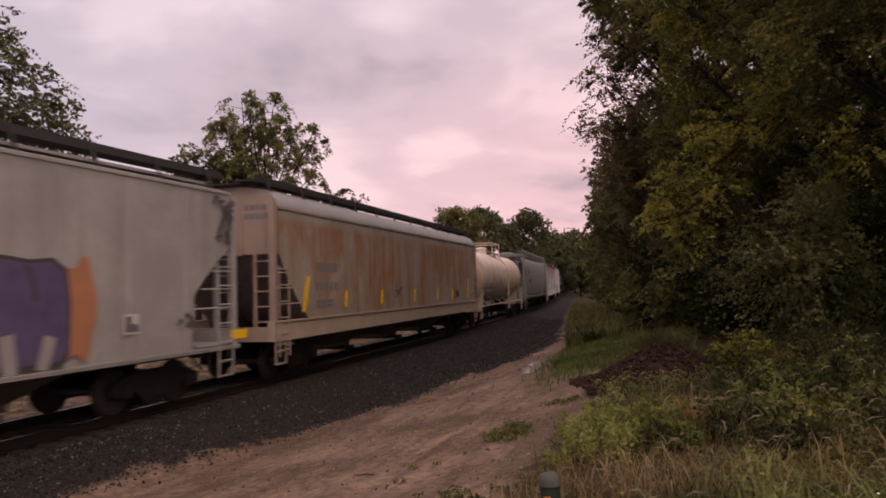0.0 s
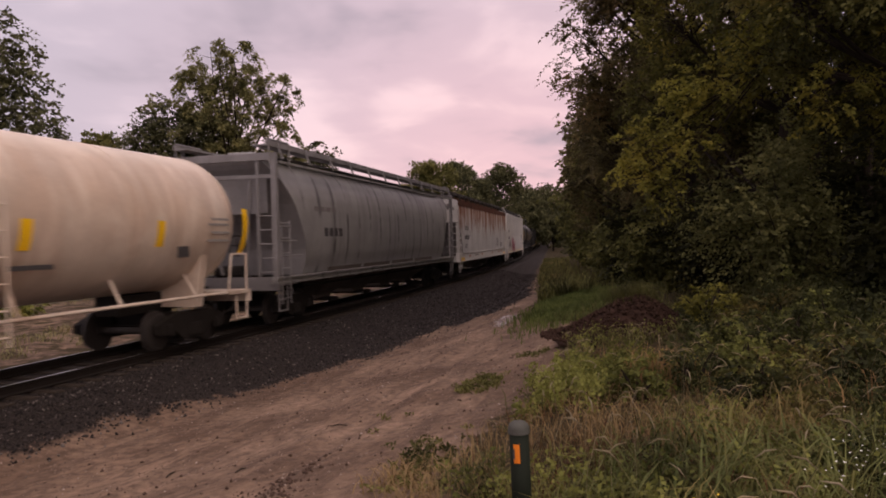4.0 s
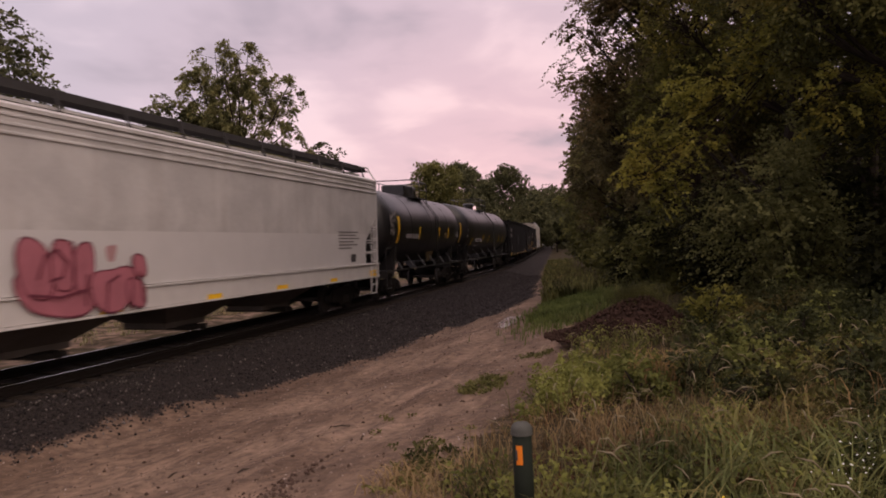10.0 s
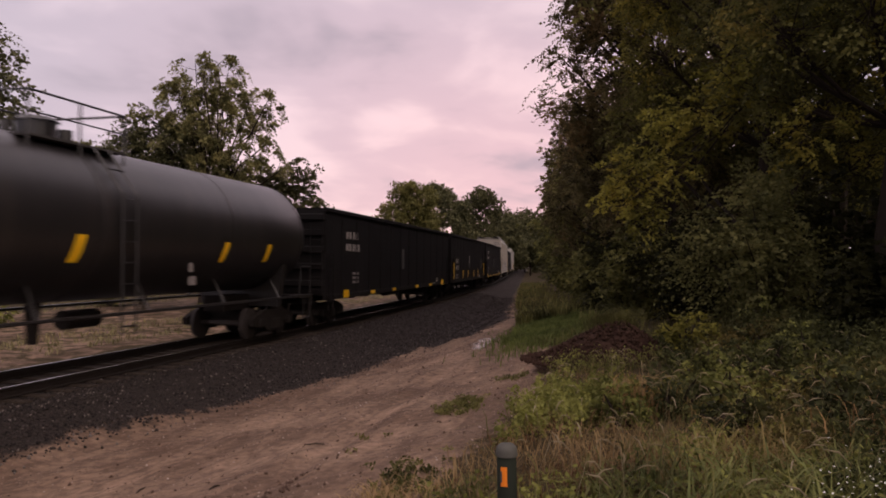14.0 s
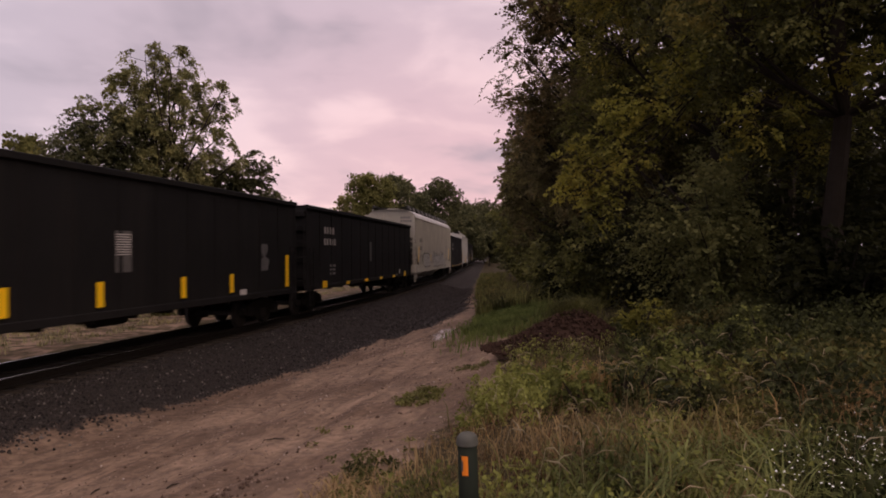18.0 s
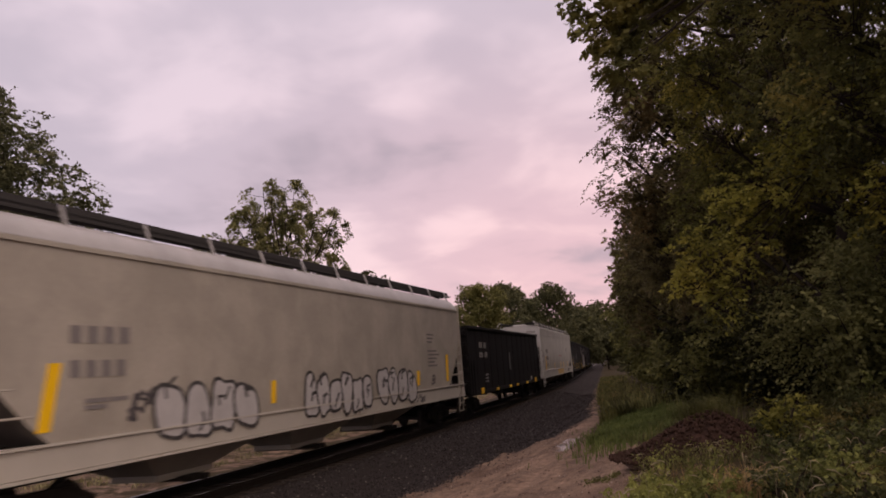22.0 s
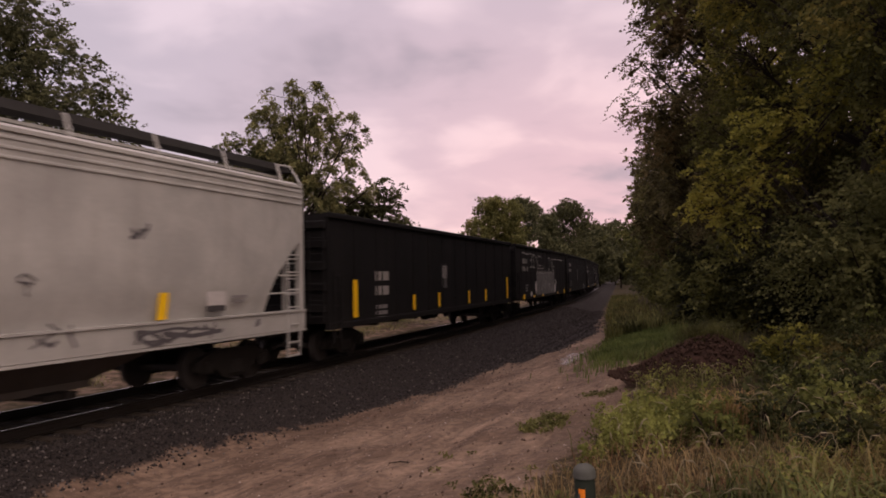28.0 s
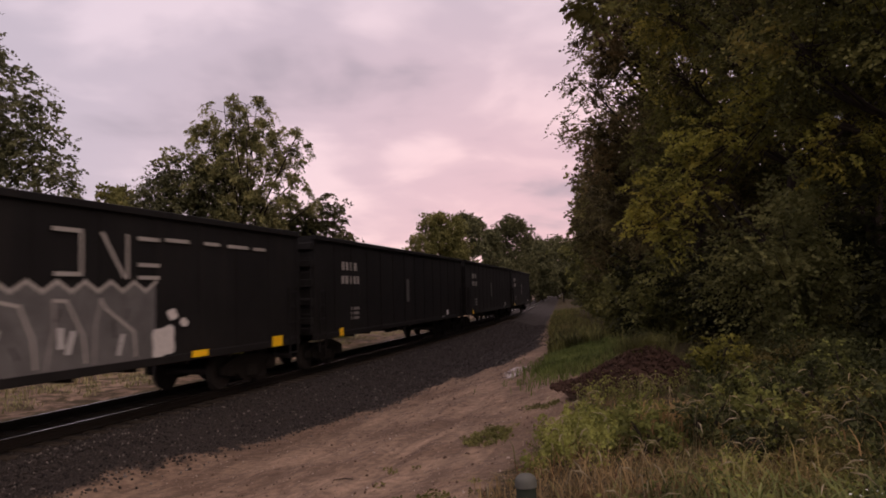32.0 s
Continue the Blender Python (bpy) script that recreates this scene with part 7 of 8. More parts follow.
    spoke_tag(c, 7.35, 7.75, 1.62, 1.95, w + 0.005, M_TAG_DARK, 52, 8, 0.06)
    spoke_tag(c, 5.7, 6.5, 1.05, 1.35, 1.563, M_TAG_DARK, 53, 8, 0.05)
    bars(c, 7.16, 3.44, [(0.7,), (0.6,), (0.5,)], 0.06, M_MARK_GREY, w + 0.003, 1.2)
    bars(c, 7.16, 2.85, [(0.9,), (1.2,), (0.9,), (0.7,), (0.9,)], 0.06, M_MARK_GREY, w + 0.003, 1.2)
    # pale grey, scuffed
    L = 24.15
    c, H, w = enlist(hopper(L, M_PALE, "shouldered", cut="bulge", e=0.12, grooves=3, bent_rail=True, sill_mat=M_PALE, bracket_mat=M_PALE, slope_mat=M_SLOPE_GREY, label="pale grey covered hopper car with scuffed sides", stripes=[(-9.3, 1.52, 0.24, 1.0, 0.1), (0.46, 1.52, 0.3, 0.48, 0.05), (2.94, 1.52, 0.24, 0.46, 0.05), (-4.0, 1.52, 0.24, 0.46, 0.05)]), 261.6, L)
    bars(c, -8.98, 2.97, [(0.24, 0.24, 0.24, 0.24)], 0.26, M_MARK_GREY, w + 0.003)
    bars(c, -8.98, 2.48, [(0.19, 0.19, 0.19, 0.19, 0.19)], 0.26, M_MARK_GREY, w + 0.003)
    bars(c, -8.98, 1.95, [(0.5, 0.9), (1.2,)], 0.06, M_MARK_GREY, w + 0.003, 0.8)
    mark(c, -0.24, 1.81, 2.45, 2.55, M_PINKLINE, w + 0.003, "faded_slogan")
    mark(c, 6.50, 6.74, 1.52, 2.0, M_YELLOW, w + 0.003, "reflective_stripe", 0.06)
    mark(c, 7.83, 8.40, 1.72, 1.99, M_MARK_WHITE, w + 0.003, "consolidated_plate")
    mark(c, 7.83, 8.40, 1.60, 1.71, M_MARK_DARK, w + 0.003, "plate_text")
    mark(c, -1.9, 2.56, 1.02, 1.44, M_OCHRE, 1.562, "ochre_stain", t=0.003)
    bars(c, 8.6, 1.9, [(0.5,), (0.4,)], 0.06, M_MARK_GREY, w + 0.003)
    spoke_tag(c, 3.9, 5.0, 1.2, 1.6, 1.563, M_TAG_DARK, 55, 6, 0.04)
    spoke_tag(c, 6.0, 9.5, 1.1, 1.4, 1.563, M_TAG_DARK, 56, 12, 0.06)
    spoke_tag(c, 5.9, 6.3, 2.95, 3.2, w + 0.004, M_TAG_DARK, 57, 5, 0.05)
    spoke_tag(c, 3.6, 4.3, 2.0, 2.3, w + 0.004, M_TAG_DARK, 58, 3, 0.04)


build_train()


# ---- undergrowth, near things ----
def blades(spots, height, width, rng, bend=0.5):
    """Curved grass blades of three triangles."""
    spots = np.asarray(spots)
    n = len(spots)
    h = rng.uniform(height[0], height[1], n)[:, None]
    q = rng.uniform(0, 6.283, n)
    d = np.stack([np.cos(q), np.sin(q), np.zeros(n)], 1)
    e = np.stack([-np.sin(q), np.cos(q), np.zeros(n)], 1) * (width * rng.uniform(0.6, 1.4, n))[:, None]
    b = (bend * rng.uniform(0.2, 1.5, n))[:, None]
    up = np.array([[0, 0, 1.0]])
    mid = spots + up * h * 0.6 + d * h * b * 0.25
    tip = spots + up * h * (1.0 - 0.25 * b) + d * h * b * 0.9
    v = np.stack([spots - e, spots + e, mid - e * 0.75, mid + e * 0.75, tip], 1).reshape(-1, 3)
    k = 5 * np.arange(n)[:, None]
    f = np.concatenate([k + np.array([0, 1, 3]), k + np.array([0, 3, 2]), k + np.array([2, 3, 4])], 0)
    return v, f


def arches(spots, length, width, rng):
    """Blades that rise and bow over, in five steps."""
    spots = np.asarray(spots)
    n = len(spots)
    L = rng.uniform(length[0], length[1], n)[:, None]
    q = rng.uniform(0, 6.283, n)
    d = np.stack([np.cos(q), np.sin(q), np.zeros(n)], 1)
    e = np.stack([-np.sin(q), np.cos(q), np.zeros(n)], 1) * (width * rng.uniform(0.6, 1.4, n))[:, None]
    curl = rng.uniform(0.5, 1.5, n)[:, None]
    p, rows = spots.copy(), []
    for k in range(6):
        taper = (1.0, 1.0, 0.9, 0.75, 0.5, 0.08)[k]
        rows += [p - e * taper, p + e * taper]
        bow = curl * (0.25 + 0.42 * k)
        p = p + (d * np.sin(bow) + np.array([[0, 0, 1.0]]) * np.cos(bow)) * L / 5
    v = np.stack(rows, 1).reshape(-1, 3)
    v[:, 2] = np.maximum(v[:, 2], np.repeat(spots[:, 2], 12) + 0.012)
    k = 12 * np.arange(n)[:, None]
    f = np.concatenate([k + np.array(o) for i in range(5) for o in ((2 * i, 2 * i + 1, 2 * i + 3), (2 * i, 2 * i + 3, 2 * i + 2))], 0)
    return v, f


def meadow():
    rng = np.random.default_rng(4)
    rnd = random.Random(4)

    def field(n, s0, s1, wide, pick, pull=1.6):
        out = []
        while len(out) < n:
            s = s0 + (s1 - s0) * rnd.random() ** pull
            u = along(DIRT_NEAR, s) + 0.16 + wide * rnd.random() ** 1.2 + rnd.gauss(0, 0.10)
            p = at(s, u, 0)
            if p.x * p.x + p.y * p.y < 4.5:
                continue
            w = noise.noise(Vector((p.x * 0.55, p.y * 0.55, 3.0)))
            if pick(w, s, u):
                p.z = lie(s, u) - 0.01
                out.append(tuple(p))
        return out

    v, f = blades(field(26000, 3.0, 22, 7.5, lambda w, s, u: w + 0.6 * noise.noise(Vector((s * 2.6, u * 2.6, 5.0))) > -0.05), (0.06, 0.34), 0.005, rng, 1.6)
    tagged(soup("grass", v, f, M_GRASS), "long tangled green grass beside the dirt track", "grass", kind="stuff")
    v, f = blades(field(1900, 3.0, 14, 3.0, lambda w, s, u: w + 0.7 * noise.noise(Vector((s * 1.7, u * 1.7, 2.0))) < -0.12), (0.08, 0.32), 0.0045, rng, 1.3)
    tagged(soup("dry_grass", v, f, M_STRAW), "dry straw-coloured grass in patches", "grass", kind="stuff")
    # a russet tuft of dry stalks
    spots = [tuple(at(11.3 + rnd.gauss(0, 0.25), 10.95 + rnd.gauss(0, 0.18), 0.58)) for _ in range(260)]
    v, f = blades(spots, (0.25, 0.52), 0.005, rng, 0.7)
    tagged(soup("straw_tuft", v, f, M_RUSSET), "tuft of rust-coloured dry grass before the earth heap", "grass", kind="stuff")
    spots = [tuple(at(9.6 + rnd.gauss(0, 0.4), 13.6 + rnd.gauss(0, 0.4), 0.68)) for _ in range(1000)]
    v, f = blades(spots, (0.25, 0.55), 0.006, rng, 1.2)
    tagged(soup("straw_tuft", v, f, M_RUSSET), "flattened tuft of dry reddish grass", "grass", kind="stuff")
    # short turf beyond the heap, and along the far side of the line
    spots = []
    for _ in range(14000):
        s, u = 24.6 + rnd.gauss(0, 2.2), 8.9 + rnd.gauss(0, 0.5)
        spots.append(tuple(at(s, u, lie(s, u) - 0.01)))
    v, f = blades(spots, (0.10, 0.28), 0.012, rng, 0.6)
    tagged(soup("turf", v, f, M_TURF), "short bright turf at the end of the dirt track", "grass", kind="stuff")
    spots = []
    for _ in range(9000):
        s = 27 + 60 * rnd.random() ** 1.3
        u = along(DIRT_NEAR, s) + 0.2 + abs(rnd.gauss(0, 1.0))
        spots.append(tuple(at(s, u, lie(s, u) - 0.01)))
    v, f = blades(spots, (0.25, 0.75), 0.022, rng, 0.6)
    tagged(soup("verge_grass", v, f, M_GRASS), "yellow-green grass along the ballast", "grass", kind="stuff")
    spots = []
    for _ in range(22000):
        s = 2 + 80 * rnd.random() ** 1.2
        u = -(rnd.uniform(5.2, 9.5) if rnd.random() < 0.6 else rnd.uniform(16, 26))
        if u > -10 and noise.noise(Vector((s * 0.5, u * 0.8, 9.0))) < -0.1:
            continue
        spots.append(tuple(at(s, u, lie(s, u) - 0.01)))
    v, f = blades(spots, (0.08, 0.26), 0.014, rng, 1.2)
    tagged(soup("far_verge_grass", v, f, M_VERGE), "rough grass along the pale road across the tracks", "grass", kind="stuff")
    # tall leafy weeds that lead up to the wood
    cs, rs = [], []
    for _ in range(2600):
        s = 6.5 + 14.5 * rnd.random()
        lo = along([(6, 12.4), (9, 12.2), (12, 11.6), (16, 11.4), (19, 11.8), (22, 12.5)], s)
        u = lo + 5.0 * rnd.random() ** 1.2
        hgt = 0.18 + 0.5 * min(1, (u - lo) / 3.5) + 0.2 * noise.noise(Vector((s * 0.8, u * 0.8, 1)))
        z = lie(s, u)
        for h in (0.25, 0.6, 1.0):
            if rnd.random() < 0.8:
                p = at(s + rnd.gauss(0, 0.08), u + rnd.gauss(0, 0.08), z + h * max(0.15, hgt))
                cs.append(tuple(p))
                rs.append(0.15 + 0.1 * rnd.random())
    v, f = leaf_cloud(cs, rs, np.full(len(cs), 8), 0.065, rng, 0.15)
    tagged(soup("weeds", v, f, M_WEED_DULL), "dense green broad-leaved weeds leading up to the wood", "weeds", kind="stuff")
    cs, rs = [], []
    for _ in range(120):
        s, u = 11.3 + rnd.gauss(0, 0.6), 10.3 + rnd.gauss(0, 0.33)
        tall = rnd.uniform(0.12, 0.42)
        for k in range(5):
            cs.append(tuple(at(s + rnd.gauss(0, 0.03), u + rnd.gauss(0, 0.03), lie(s, u) + tall * (0.15 + 0.85 * k / 4))))
            rs.append(0.12 - 0.014 * k)
    v, f = leaf_cloud(cs, rs, np.full(len(cs), 14), 0.046, rng, 0.1)
    tagged(soup("bright_weeds", v, f, M_WEED), "bright green leafy weeds beside the dirt track", "weeds", kind="stuff")
    cs, rs = [], []
    for p in field(2000, 3.6, 18, 6.0, lambda w, s, u: w > 0.02, 1.4):
        cs.append((p[0], p[1], p[2] + 0.05 + 0.22 * rnd.random()))
        rs.append(0.09 + 0.05 * rnd.random())
    v, f = leaf_cloud(cs, rs, np.full(len(cs), 8), 0.042, rng, 0.1)
    tagged(soup("low_herbs", v, f, M_WEED), "small-leaved green herbs growing through the grass", "weeds", kind="stuff")
    cs = []
    for s0, u0, k in ((8.9, 9.1, 45), (9.4, 9.0, 30), (12.6, 8.75, 70), (15.0, 9.1, 20), (11.2, 7.9, 4)):
        for _ in range(k):
            s, u = s0 + rnd.gauss(0, 0.28), u0 + rnd.gauss(0, 0.16)
            cs.append(tuple(at(s, u, lie(s, u) + 0.02 + 0.04 * rnd.random())))
    v, f = leaf_cloud(cs, np.full(len(cs), 0.08), np.full(len(cs), 16), 0.04, rng, 0.0, 0.45)
    tagged(soup("mat_weeds", v, f, M_GRASS), "low mats of dark green weeds on bare dirt", "weeds", kind="stuff")
    spots = [p for p in field(2400, 5.6, 11.5, 3.4, lambda w, s, u: True, 1.0) if noise.noise(Vector((p[0] * 0.9 + 7, p[1] * 0.9, 0))) > 0.05]
    v, f = blades(spots, (0.08, 0.30), 0.0045, rng, 1.3)
    tagged(soup("dead_stalks", v, f, M_DEAD), "reddish-brown dead stalks tangled low in the grass", "dry stalks", kind="stuff")
    # dry thatch round the post, and thick arching blades close by
    def ground_at(x, y):
        a0 = bearing(0)
        s = (x + 11.49) * math.sin(a0) + y * math.cos(a0)
        u = (x + 11.49) * math.cos(a0) - y * math.sin(a0)
        return Vector((x, y, lie(s, u) - 0.01))

    for x0, x1, y0, y1, clumps, each, lengths, wide, mat, name, label in (
        (0.9, 5.0, 3.7, 5.0, 46, 34, (0.22, 0.55), 0.0075, M_BLADE, "arching_grass", "thick arching bright green grass blades"),
        (0.7, 3.4, 4.6, 6.6, 34, 30, (0.18, 0.42), 0.0045, M_STRAW, "dry_grass", "dry yellow grass bent over round the marker post"),
        (-0.45, 0.40, 4.7, 6.0, 20, 26, (0.15, 0.34), 0.0042, M_STRAW, "dry_grass", "dry seeding grass at the edge of the dirt"),
        (0.5, 3.2, 4.2, 5.6, 40, 34, (0.12, 0.30), 0.0035, M_DEAD, "dead_stalks", "reddish dead stalks matted round the marker post"),
        (2.5, 6.5, 5.2, 9.0, 60, 30, (0.20, 0.48), 0.0065, M_BLADE, "arching_grass", "thick arching green grass blades among weeds"),
    ):
        spots = []
        for _ in range(clumps):
            cx, cy = rnd.uniform(x0, x1), rnd.uniform(y0, y1)
            for _ in range(each):
                spots.append(tuple(ground_at(cx + rnd.gauss(0, 0.10), cy + rnd.gauss(0, 0.10))))
        v, f = arches(spots, lengths, wide, rng)
        tagged(soup(name, v, f, mat), label, "grass", kind="stuff")
    # leafy clumps standing over the grass, and long arching blades near the post
    for i, (s, u, h, r, n, mat, label) in enumerate((
        (11.0, 11.3, 0.62, 0.5, 900, M_WEED_DULL, "dark green leafy weed clump in the grass"),
        (11.3, 11.9, 0.55, 0.5, 800, M_WEED, "green leafy weed clump in the grass"),
        (12.5, 12.5, 0.75, 0.6, 1100, M_WEED_DULL, "dark green leafy weed clump in the grass"),
        (13.3, 13.1, 0.8, 0.7, 1200, M_WEED, "green leafy weed clump in the grass"),
        (10.2, 11.9, 0.45, 0.45, 700, M_WEED_DULL, "dark green leafy weed clump in the grass"),
        (10.8, 12.9, 0.6, 0.55, 900, M_WEED_DULL, "dark green leafy weed clump in the grass"),
        (12.0, 11.8, 0.5, 0.5, 900, M_WEED, "bright green leafy weed clump in the grass"),
        (13.4, 11.9, 0.5, 0.5, 900, M_WEED, "bright green leafy weed clump in the grass"),
        (11.6, 12.7, 0.6, 0.5, 900, M_WEED, "bright green leafy weed clump in the grass"),
        (14.2, 12.8, 0.7, 0.6, 1000, M_WEED, "bright green leafy weed clump in the grass"),
        (10.5, 10.8, 0.40, 0.4, 600, M_WEED, "green leafy weed clump in the grass"),
        (8.8, 13.2, 0.5, 0.5, 800, M_WEED_DULL, "dark green leafy weed clump in the grass"),
        (14.6, 12.3, 0.45, 0.5, 1100, M_WEED, "green leafy weed clump beside the mound"),
        (15.6, 13.0, 0.7, 0.6, 1200, M_WEED_DULL, "dark green leafy weed clump beside the mound"),
        (17.4, 13.4, 0.8, 0.6, 1100, M_WEED, "green leafy weed clump beside the mound"),
    )):
        shrub(label, s, u, h, r, 0.06, n, mat, 700 + i, "weed_clump")
    spots = field(420, 5.2, 9.5, 3.8, lambda w, s, u: w > 0.0 and u > along(DIRT_NEAR, s) + 0.7, 1.0)
    v, f = blades(spots, (0.3, 0.6), 0.006, rng, 1.7)
    tagged(soup("arching_grass", v, f, M_GRASS), "long arching pale green grass blades", "grass", kind="stuff")
    # nodding seed heads
    verts, faces = [], []
    for _ in range(260):
        s = 4.2 + 9.0 * rnd.random() ** 1.3
        u = along(DIRT_NEAR, s) + 0.2 + 3.6 * rnd.random()
        base = at(s, u, lie(s, u))
        if base.x ** 2 + base.y ** 2 < 5:
            continue
        hgt, q = rnd.uniform(0.32, 0.62), rnd.uniform(0, 6.283)
        d = Vector((math.cos(q), math.sin(q), 0))
        pts = [base, base + d * 0.05 + Vector((0, 0, hgt * 0.7)), base + d * 0.13 + Vector((0, 0, hgt)), base + d * 0.20 + Vector((0, 0, hgt * 0.98)), base + d * 0.26 + Vector((0, 0, hgt * 0.88))]
        rad = [0.0014, 0.0014, 0.0018, 0.0065, 0.002]
        k0 = len(verts)
        e = Vector((-d.y, d.x, 0))
        for p, r in zip(pts, rad):
            verts += [tuple(p + e * r), tuple(p - e * r * 0.5 + Vector((0, 0, r * 0.87))), tuple(p - e * r * 0.5 - Vector((0, 0, r * 0.87)))]
        for i in range(4):
            for j in range(3):
                a, b = k0 + 3 * i + j, k0 + 3 * i + (j + 1) % 3
                faces += [(a, b, b + 3), (a, b + 3, a + 3)]
    tagged(soup("seed_heads", verts, faces, M_SEED), "pale nodding foxtail seed heads on thin stalks", "grass", kind="stuff")
    # small white asters and a few yellow flowers
    for name, spots, mat, label in (("white_flowers", [(8.0, 12.6, 0.28, 190), (8.6, 13.0, 0.28, 120), (7.6, 12.1, 0.2, 40)], M_FLOWER, "tiny white asters in a loose cloud"), ("yellow_flowers", [(6.8, 11.2, 0.12, 7)], M_DANDELION, "small yellow flowers in the grass")):
        verts, faces = [], []
        for s0, u0, sd, k in spots:
            for _ in range(k):
                s, u = s0 + rnd.gauss(0, sd), u0 + rnd.gauss(0, sd)
                c = at(s, u, lie(s, u) + rnd.uniform(0.2, 0.42))
                k0 = len(verts)
                r = rnd.uniform(0.004, 0.0075)
                verts.append(tuple(c + Vector((0, 0, 0.004))))
                for i in range(6):
                    verts.append(tuple(c + Vector((r * math.cos(i * 1.047), r * math.sin(i * 1.047), rnd.uniform(-0.004, 0.004)))))
                faces += [(k0, k0 + 1 + i, k0 + 1 + (i + 1) % 6) for i in range(6)]
        tagged(soup(name, verts, faces, mat), label, "flowers", kind="stuff")


meadow()


HEAP_TOP = 0.92


def heap_fall(r):
    """The slope of tipped earth: a blunt top, straight flanks and a spread foot."""
    return max(0.0, 1.0 - math.sqrt(r * r + 0.03)) ** 1.1


def earth_heap():
    c = at(15.9, 10.75, 0)
    bm = bmesh.new()
    n, m = 14, 40
    rings = []
    for i in range(n + 1):
        r = i / n
        ring = []
        for j in range(m):
            q = 2 * math.pi * j / m
            x, y = (1.45 if math.cos(q) < 0 else 1.15) * r * math.cos(q), 1.35 * r * math.sin(q)
            p = Vector((x, y, 0))
            z = HEAP_TOP * heap_fall(r) + 0.16 * noise.noise(p * 2.2) * (1 - r) + 0.045 * noise.noise(p * 7.0) + 0.02 * noise.noise(p * 17)
            ring.append(bm.verts.new((x, y, z - 0.10)))
        rings.append(ring)
    for a, b in zip(rings, rings[1:]):
        for j in range(m):
            bm.faces.new((a[j], b[j], b[(j + 1) % m], a[(j + 1) % m]))
    for f in bm.faces:
        f.smooth = True
    ob = part("earth_mound", bm, M_HEAP)
    ob.matrix_basis = pose(c.x, c.y, lie(16.0, 10.4) - 0.02, 0, 0, 20)
    tagged(ob, "dark reddish mound of earth and bark at the track's edge", "earth mound")
    rng = random.Random(9)
    spots = []
    for _ in range(2600):
        q, r = rng.uniform(0, 6.283), rng.random() ** 0.5
        x, y = (1.65 if math.cos(q) < 0 else 1.25) * r * math.cos(q), 1.45 * r * math.sin(q)
        z = HEAP_TOP * heap_fall(r)
        spots.append((c.x + x, c.y + y, lie(16.0, 10.4) + max(z - 0.10, 0.0)))
    stones("clods", spots, (0.015, 0.045), M_HEAP, "loose clods and bark chips on an earth heap", "clods")
    rnd = np.random.default_rng(5)
    tips = [(c.x + rng.gauss(0.0, 0.22), c.y + 0.25 + rng.gauss(0, 0.18), lie(16.0, 10.4) + 0.50) for _ in range(1500)]
    v, f = blades(tips, (0.25, 0.52), 0.0022, rnd, 1.2)
    tagged(soup("wispy_grass", v, f, M_GRASS), "wispy feathery grass on top of the earth heap", "grass", kind="stuff")


earth_heap()


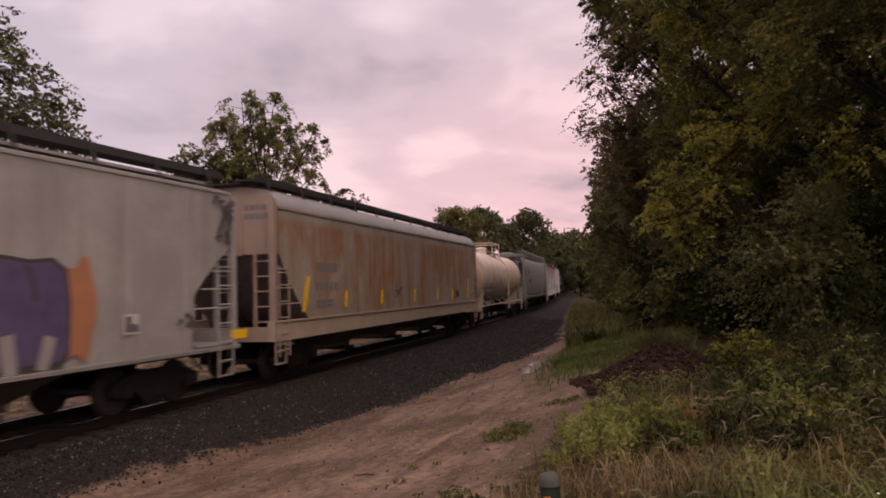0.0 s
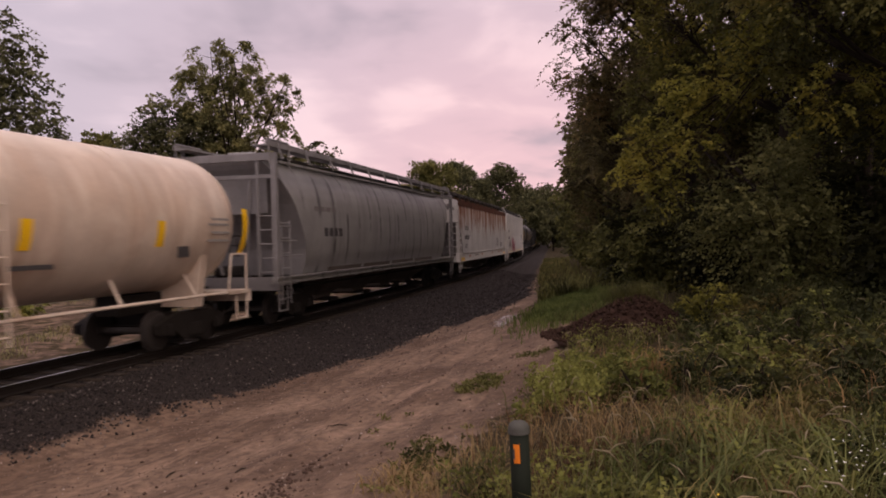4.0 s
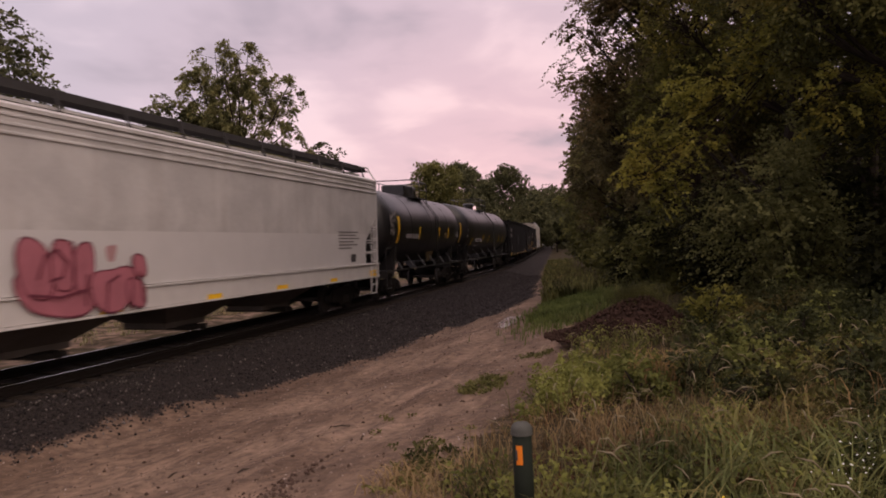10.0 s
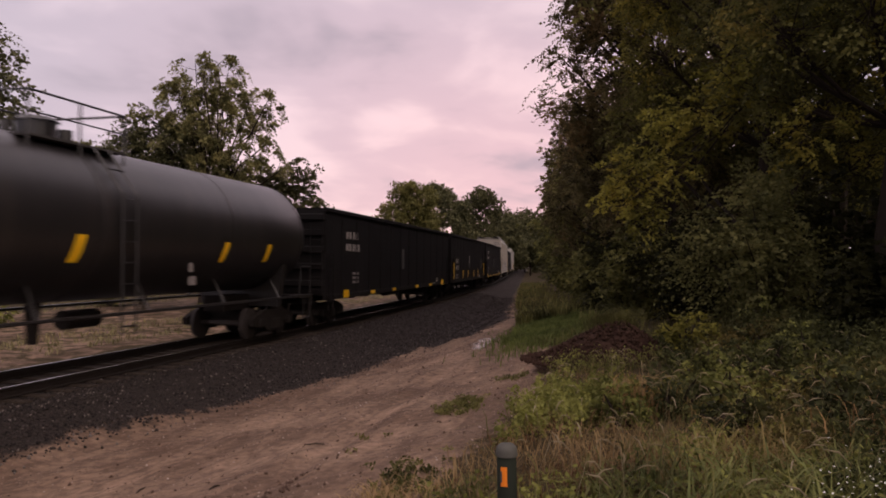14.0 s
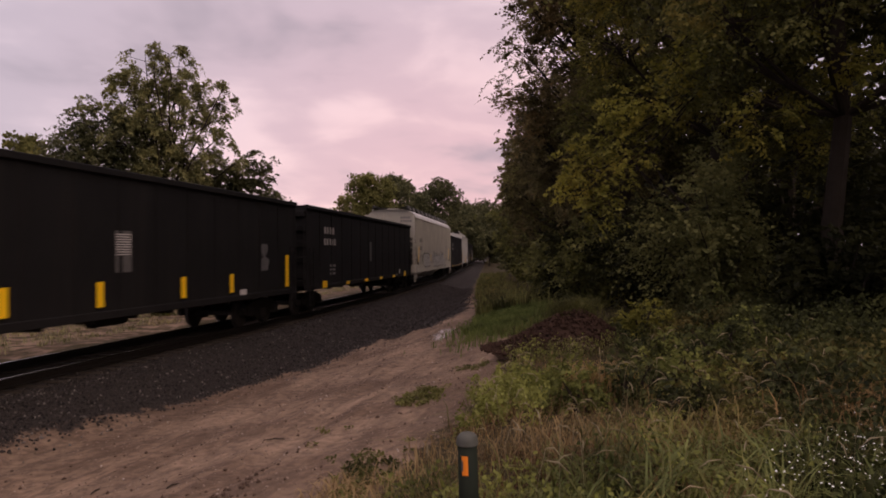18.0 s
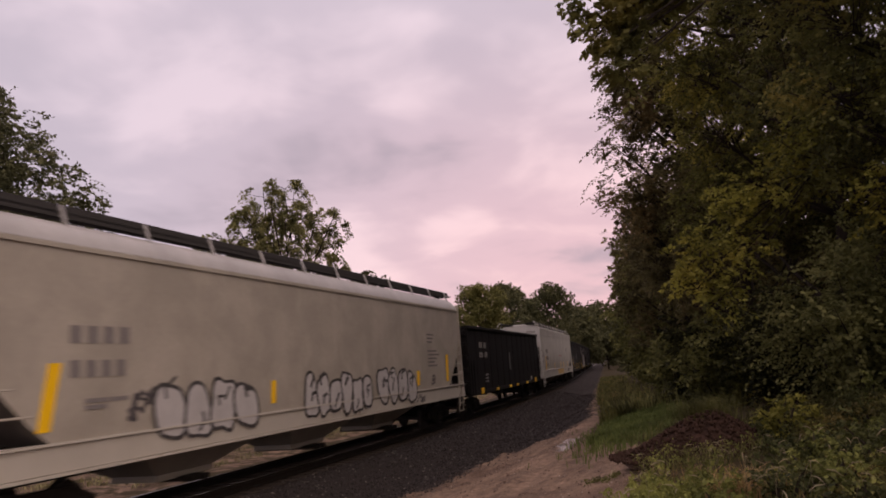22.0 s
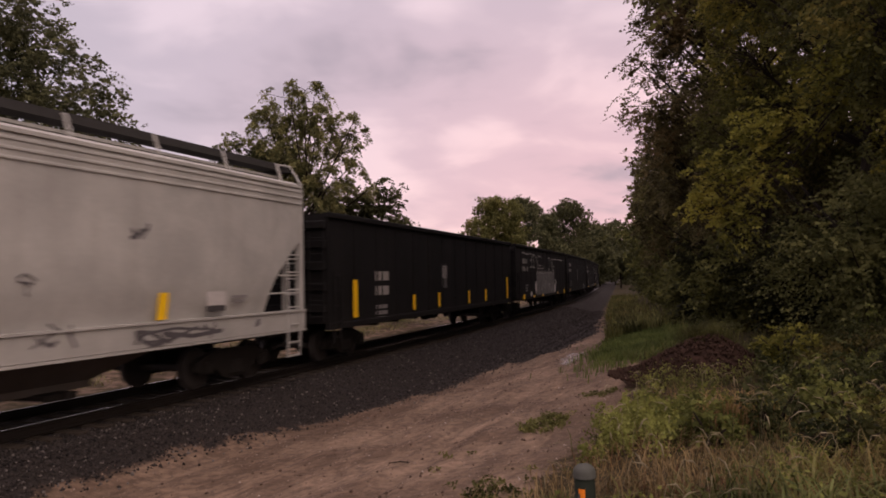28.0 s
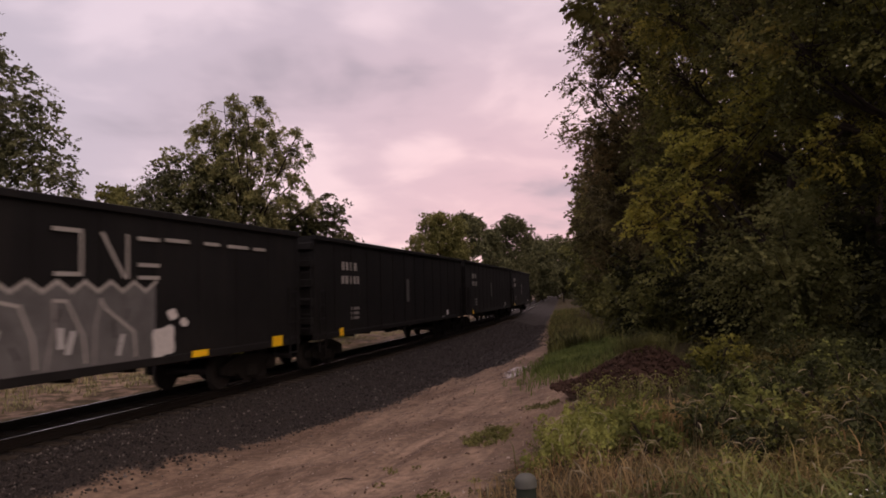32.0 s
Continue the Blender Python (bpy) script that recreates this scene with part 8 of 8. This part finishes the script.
def marker_post():
    ob = new("marker_post")
    ob.matrix_basis = pose(0.485, 4.20, lie(7.4, 10.15) - 0.06, 1.0, -1.2, -14)
    tagged(ob, "grey-green plastic utility marker post with an orange strip", "marker post")
    bm = bmesh.new()
    tube(bm, (0, 0, 0), (0, 0, 0.66), 0.058, 0.056, 20)
    for f in bm.faces:
        f.smooth = len(f.verts) == 4
    part("tube", bm, M_POST, ob)
    bm = bmesh.new()
    prof = [(0.062, 0.640), (0.062, 0.662), (0.056, 0.682), (0.038, 0.698), (0.004, 0.704)]
    for (r0, z0), (r1, z1) in zip(prof, prof[1:]):
        tube(bm, (0, 0, z0), (0, 0, z1), r0, r1, 20, False)
    bmesh.ops.remove_doubles(bm, verts=bm.verts[:], dist=0.001)
    for f in bm.faces:
        f.smooth = True
    cap = part("cap", bm, M_CAP, ob)
    part("cap_rim", tubes(((0, 0, 0.632), (0, 0, 0.644), 0.0635), n=20), M_CAP, cap)
    bm = bmesh.new()
    prev = None
    for i in range(5):
        q = radians(-118 + i * 9)
        row = [bm.verts.new((0.0605 * math.cos(q), 0.0605 * math.sin(q), z)) for z in (0.47, 0.58)]
        if prev:
            bm.faces.new((prev[0], row[0], row[1], prev[1]))
        prev = row
    strip = part("reflective_strip", bm, M_ORANGE, ob, "orange reflective strip with a dark mark")
    part("strip_mark", boxes((-0.031, -0.021, -0.0615, -0.0555, 0.495, 0.555)), M_MARK_DARK, strip)


marker_post()


def litter():
    rng = random.Random(2)
    for s, u, ln, ang in ((8.6, 7.4, 0.30, 20), (7.4, 8.6, 0.55, 70), (9.8, 6.9, 0.16, 50), (11.5, 7.2, 0.22, 10), (10.4, 5.6, 0.2, 80), (8.0, 8.95, 0.8, 40)):
        bm = bmesh.new()
        p0, p1, p2 = Vector((-ln / 2, 0, 0.012)), Vector((0, rng.uniform(-0.04, 0.04), 0.02)), Vector((ln / 2, rng.uniform(-0.05, 0.05), 0.012))
        tube(bm, p0, p1, 0.007, 0.009, 6)
        tube(bm, p1, p2, 0.009, 0.004, 6)
        ob = part("twig", bm, M_BARK)
        p = at(s, u, lie(s, u))
        ob.matrix_basis = pose(p.x, p.y, p.z, 0, 0, ang)
        tagged(ob, "dry brown twig lying on the dirt track", "twig", "fallen twigs")


litter()


# ---- what moves: the train rolls by ----
def motions():
    for car, mid in CARS:
        rows = []
        for k in range(0, 33):
            s = mid - SPEED * k
            p = at(s, 0)
            rows.append((k, pose(p.x, p.y, 0, 0, 0, -math.degrees(bearing(s)))))
        walk(car, rows)
    where = {car: mid for car, mid in CARS}
    for ob, y, car in WHEELSETS:
        # turning while the wheel is within sight
        t0 = max(0.0, (where[car] + y - 100) / SPEED)
        t1 = min(32.0, (where[car] + y + 2) / SPEED)
        if t1 <= t0:
            t0, t1 = 0.0, 0.1
        n = int((t1 - t0) / 0.0667) + 1
        times = sorted({0.0, 32.0} | {round((t0 + i * 0.0667) * 30) / 30 for i in range(n)})
        walk(ob, [(t, pose(0, y, R_WHEEL, math.degrees(SPEED / R_WHEEL * (min(max(t, t0), t1) - t0)), 0, 0)) for t in times])


motions()
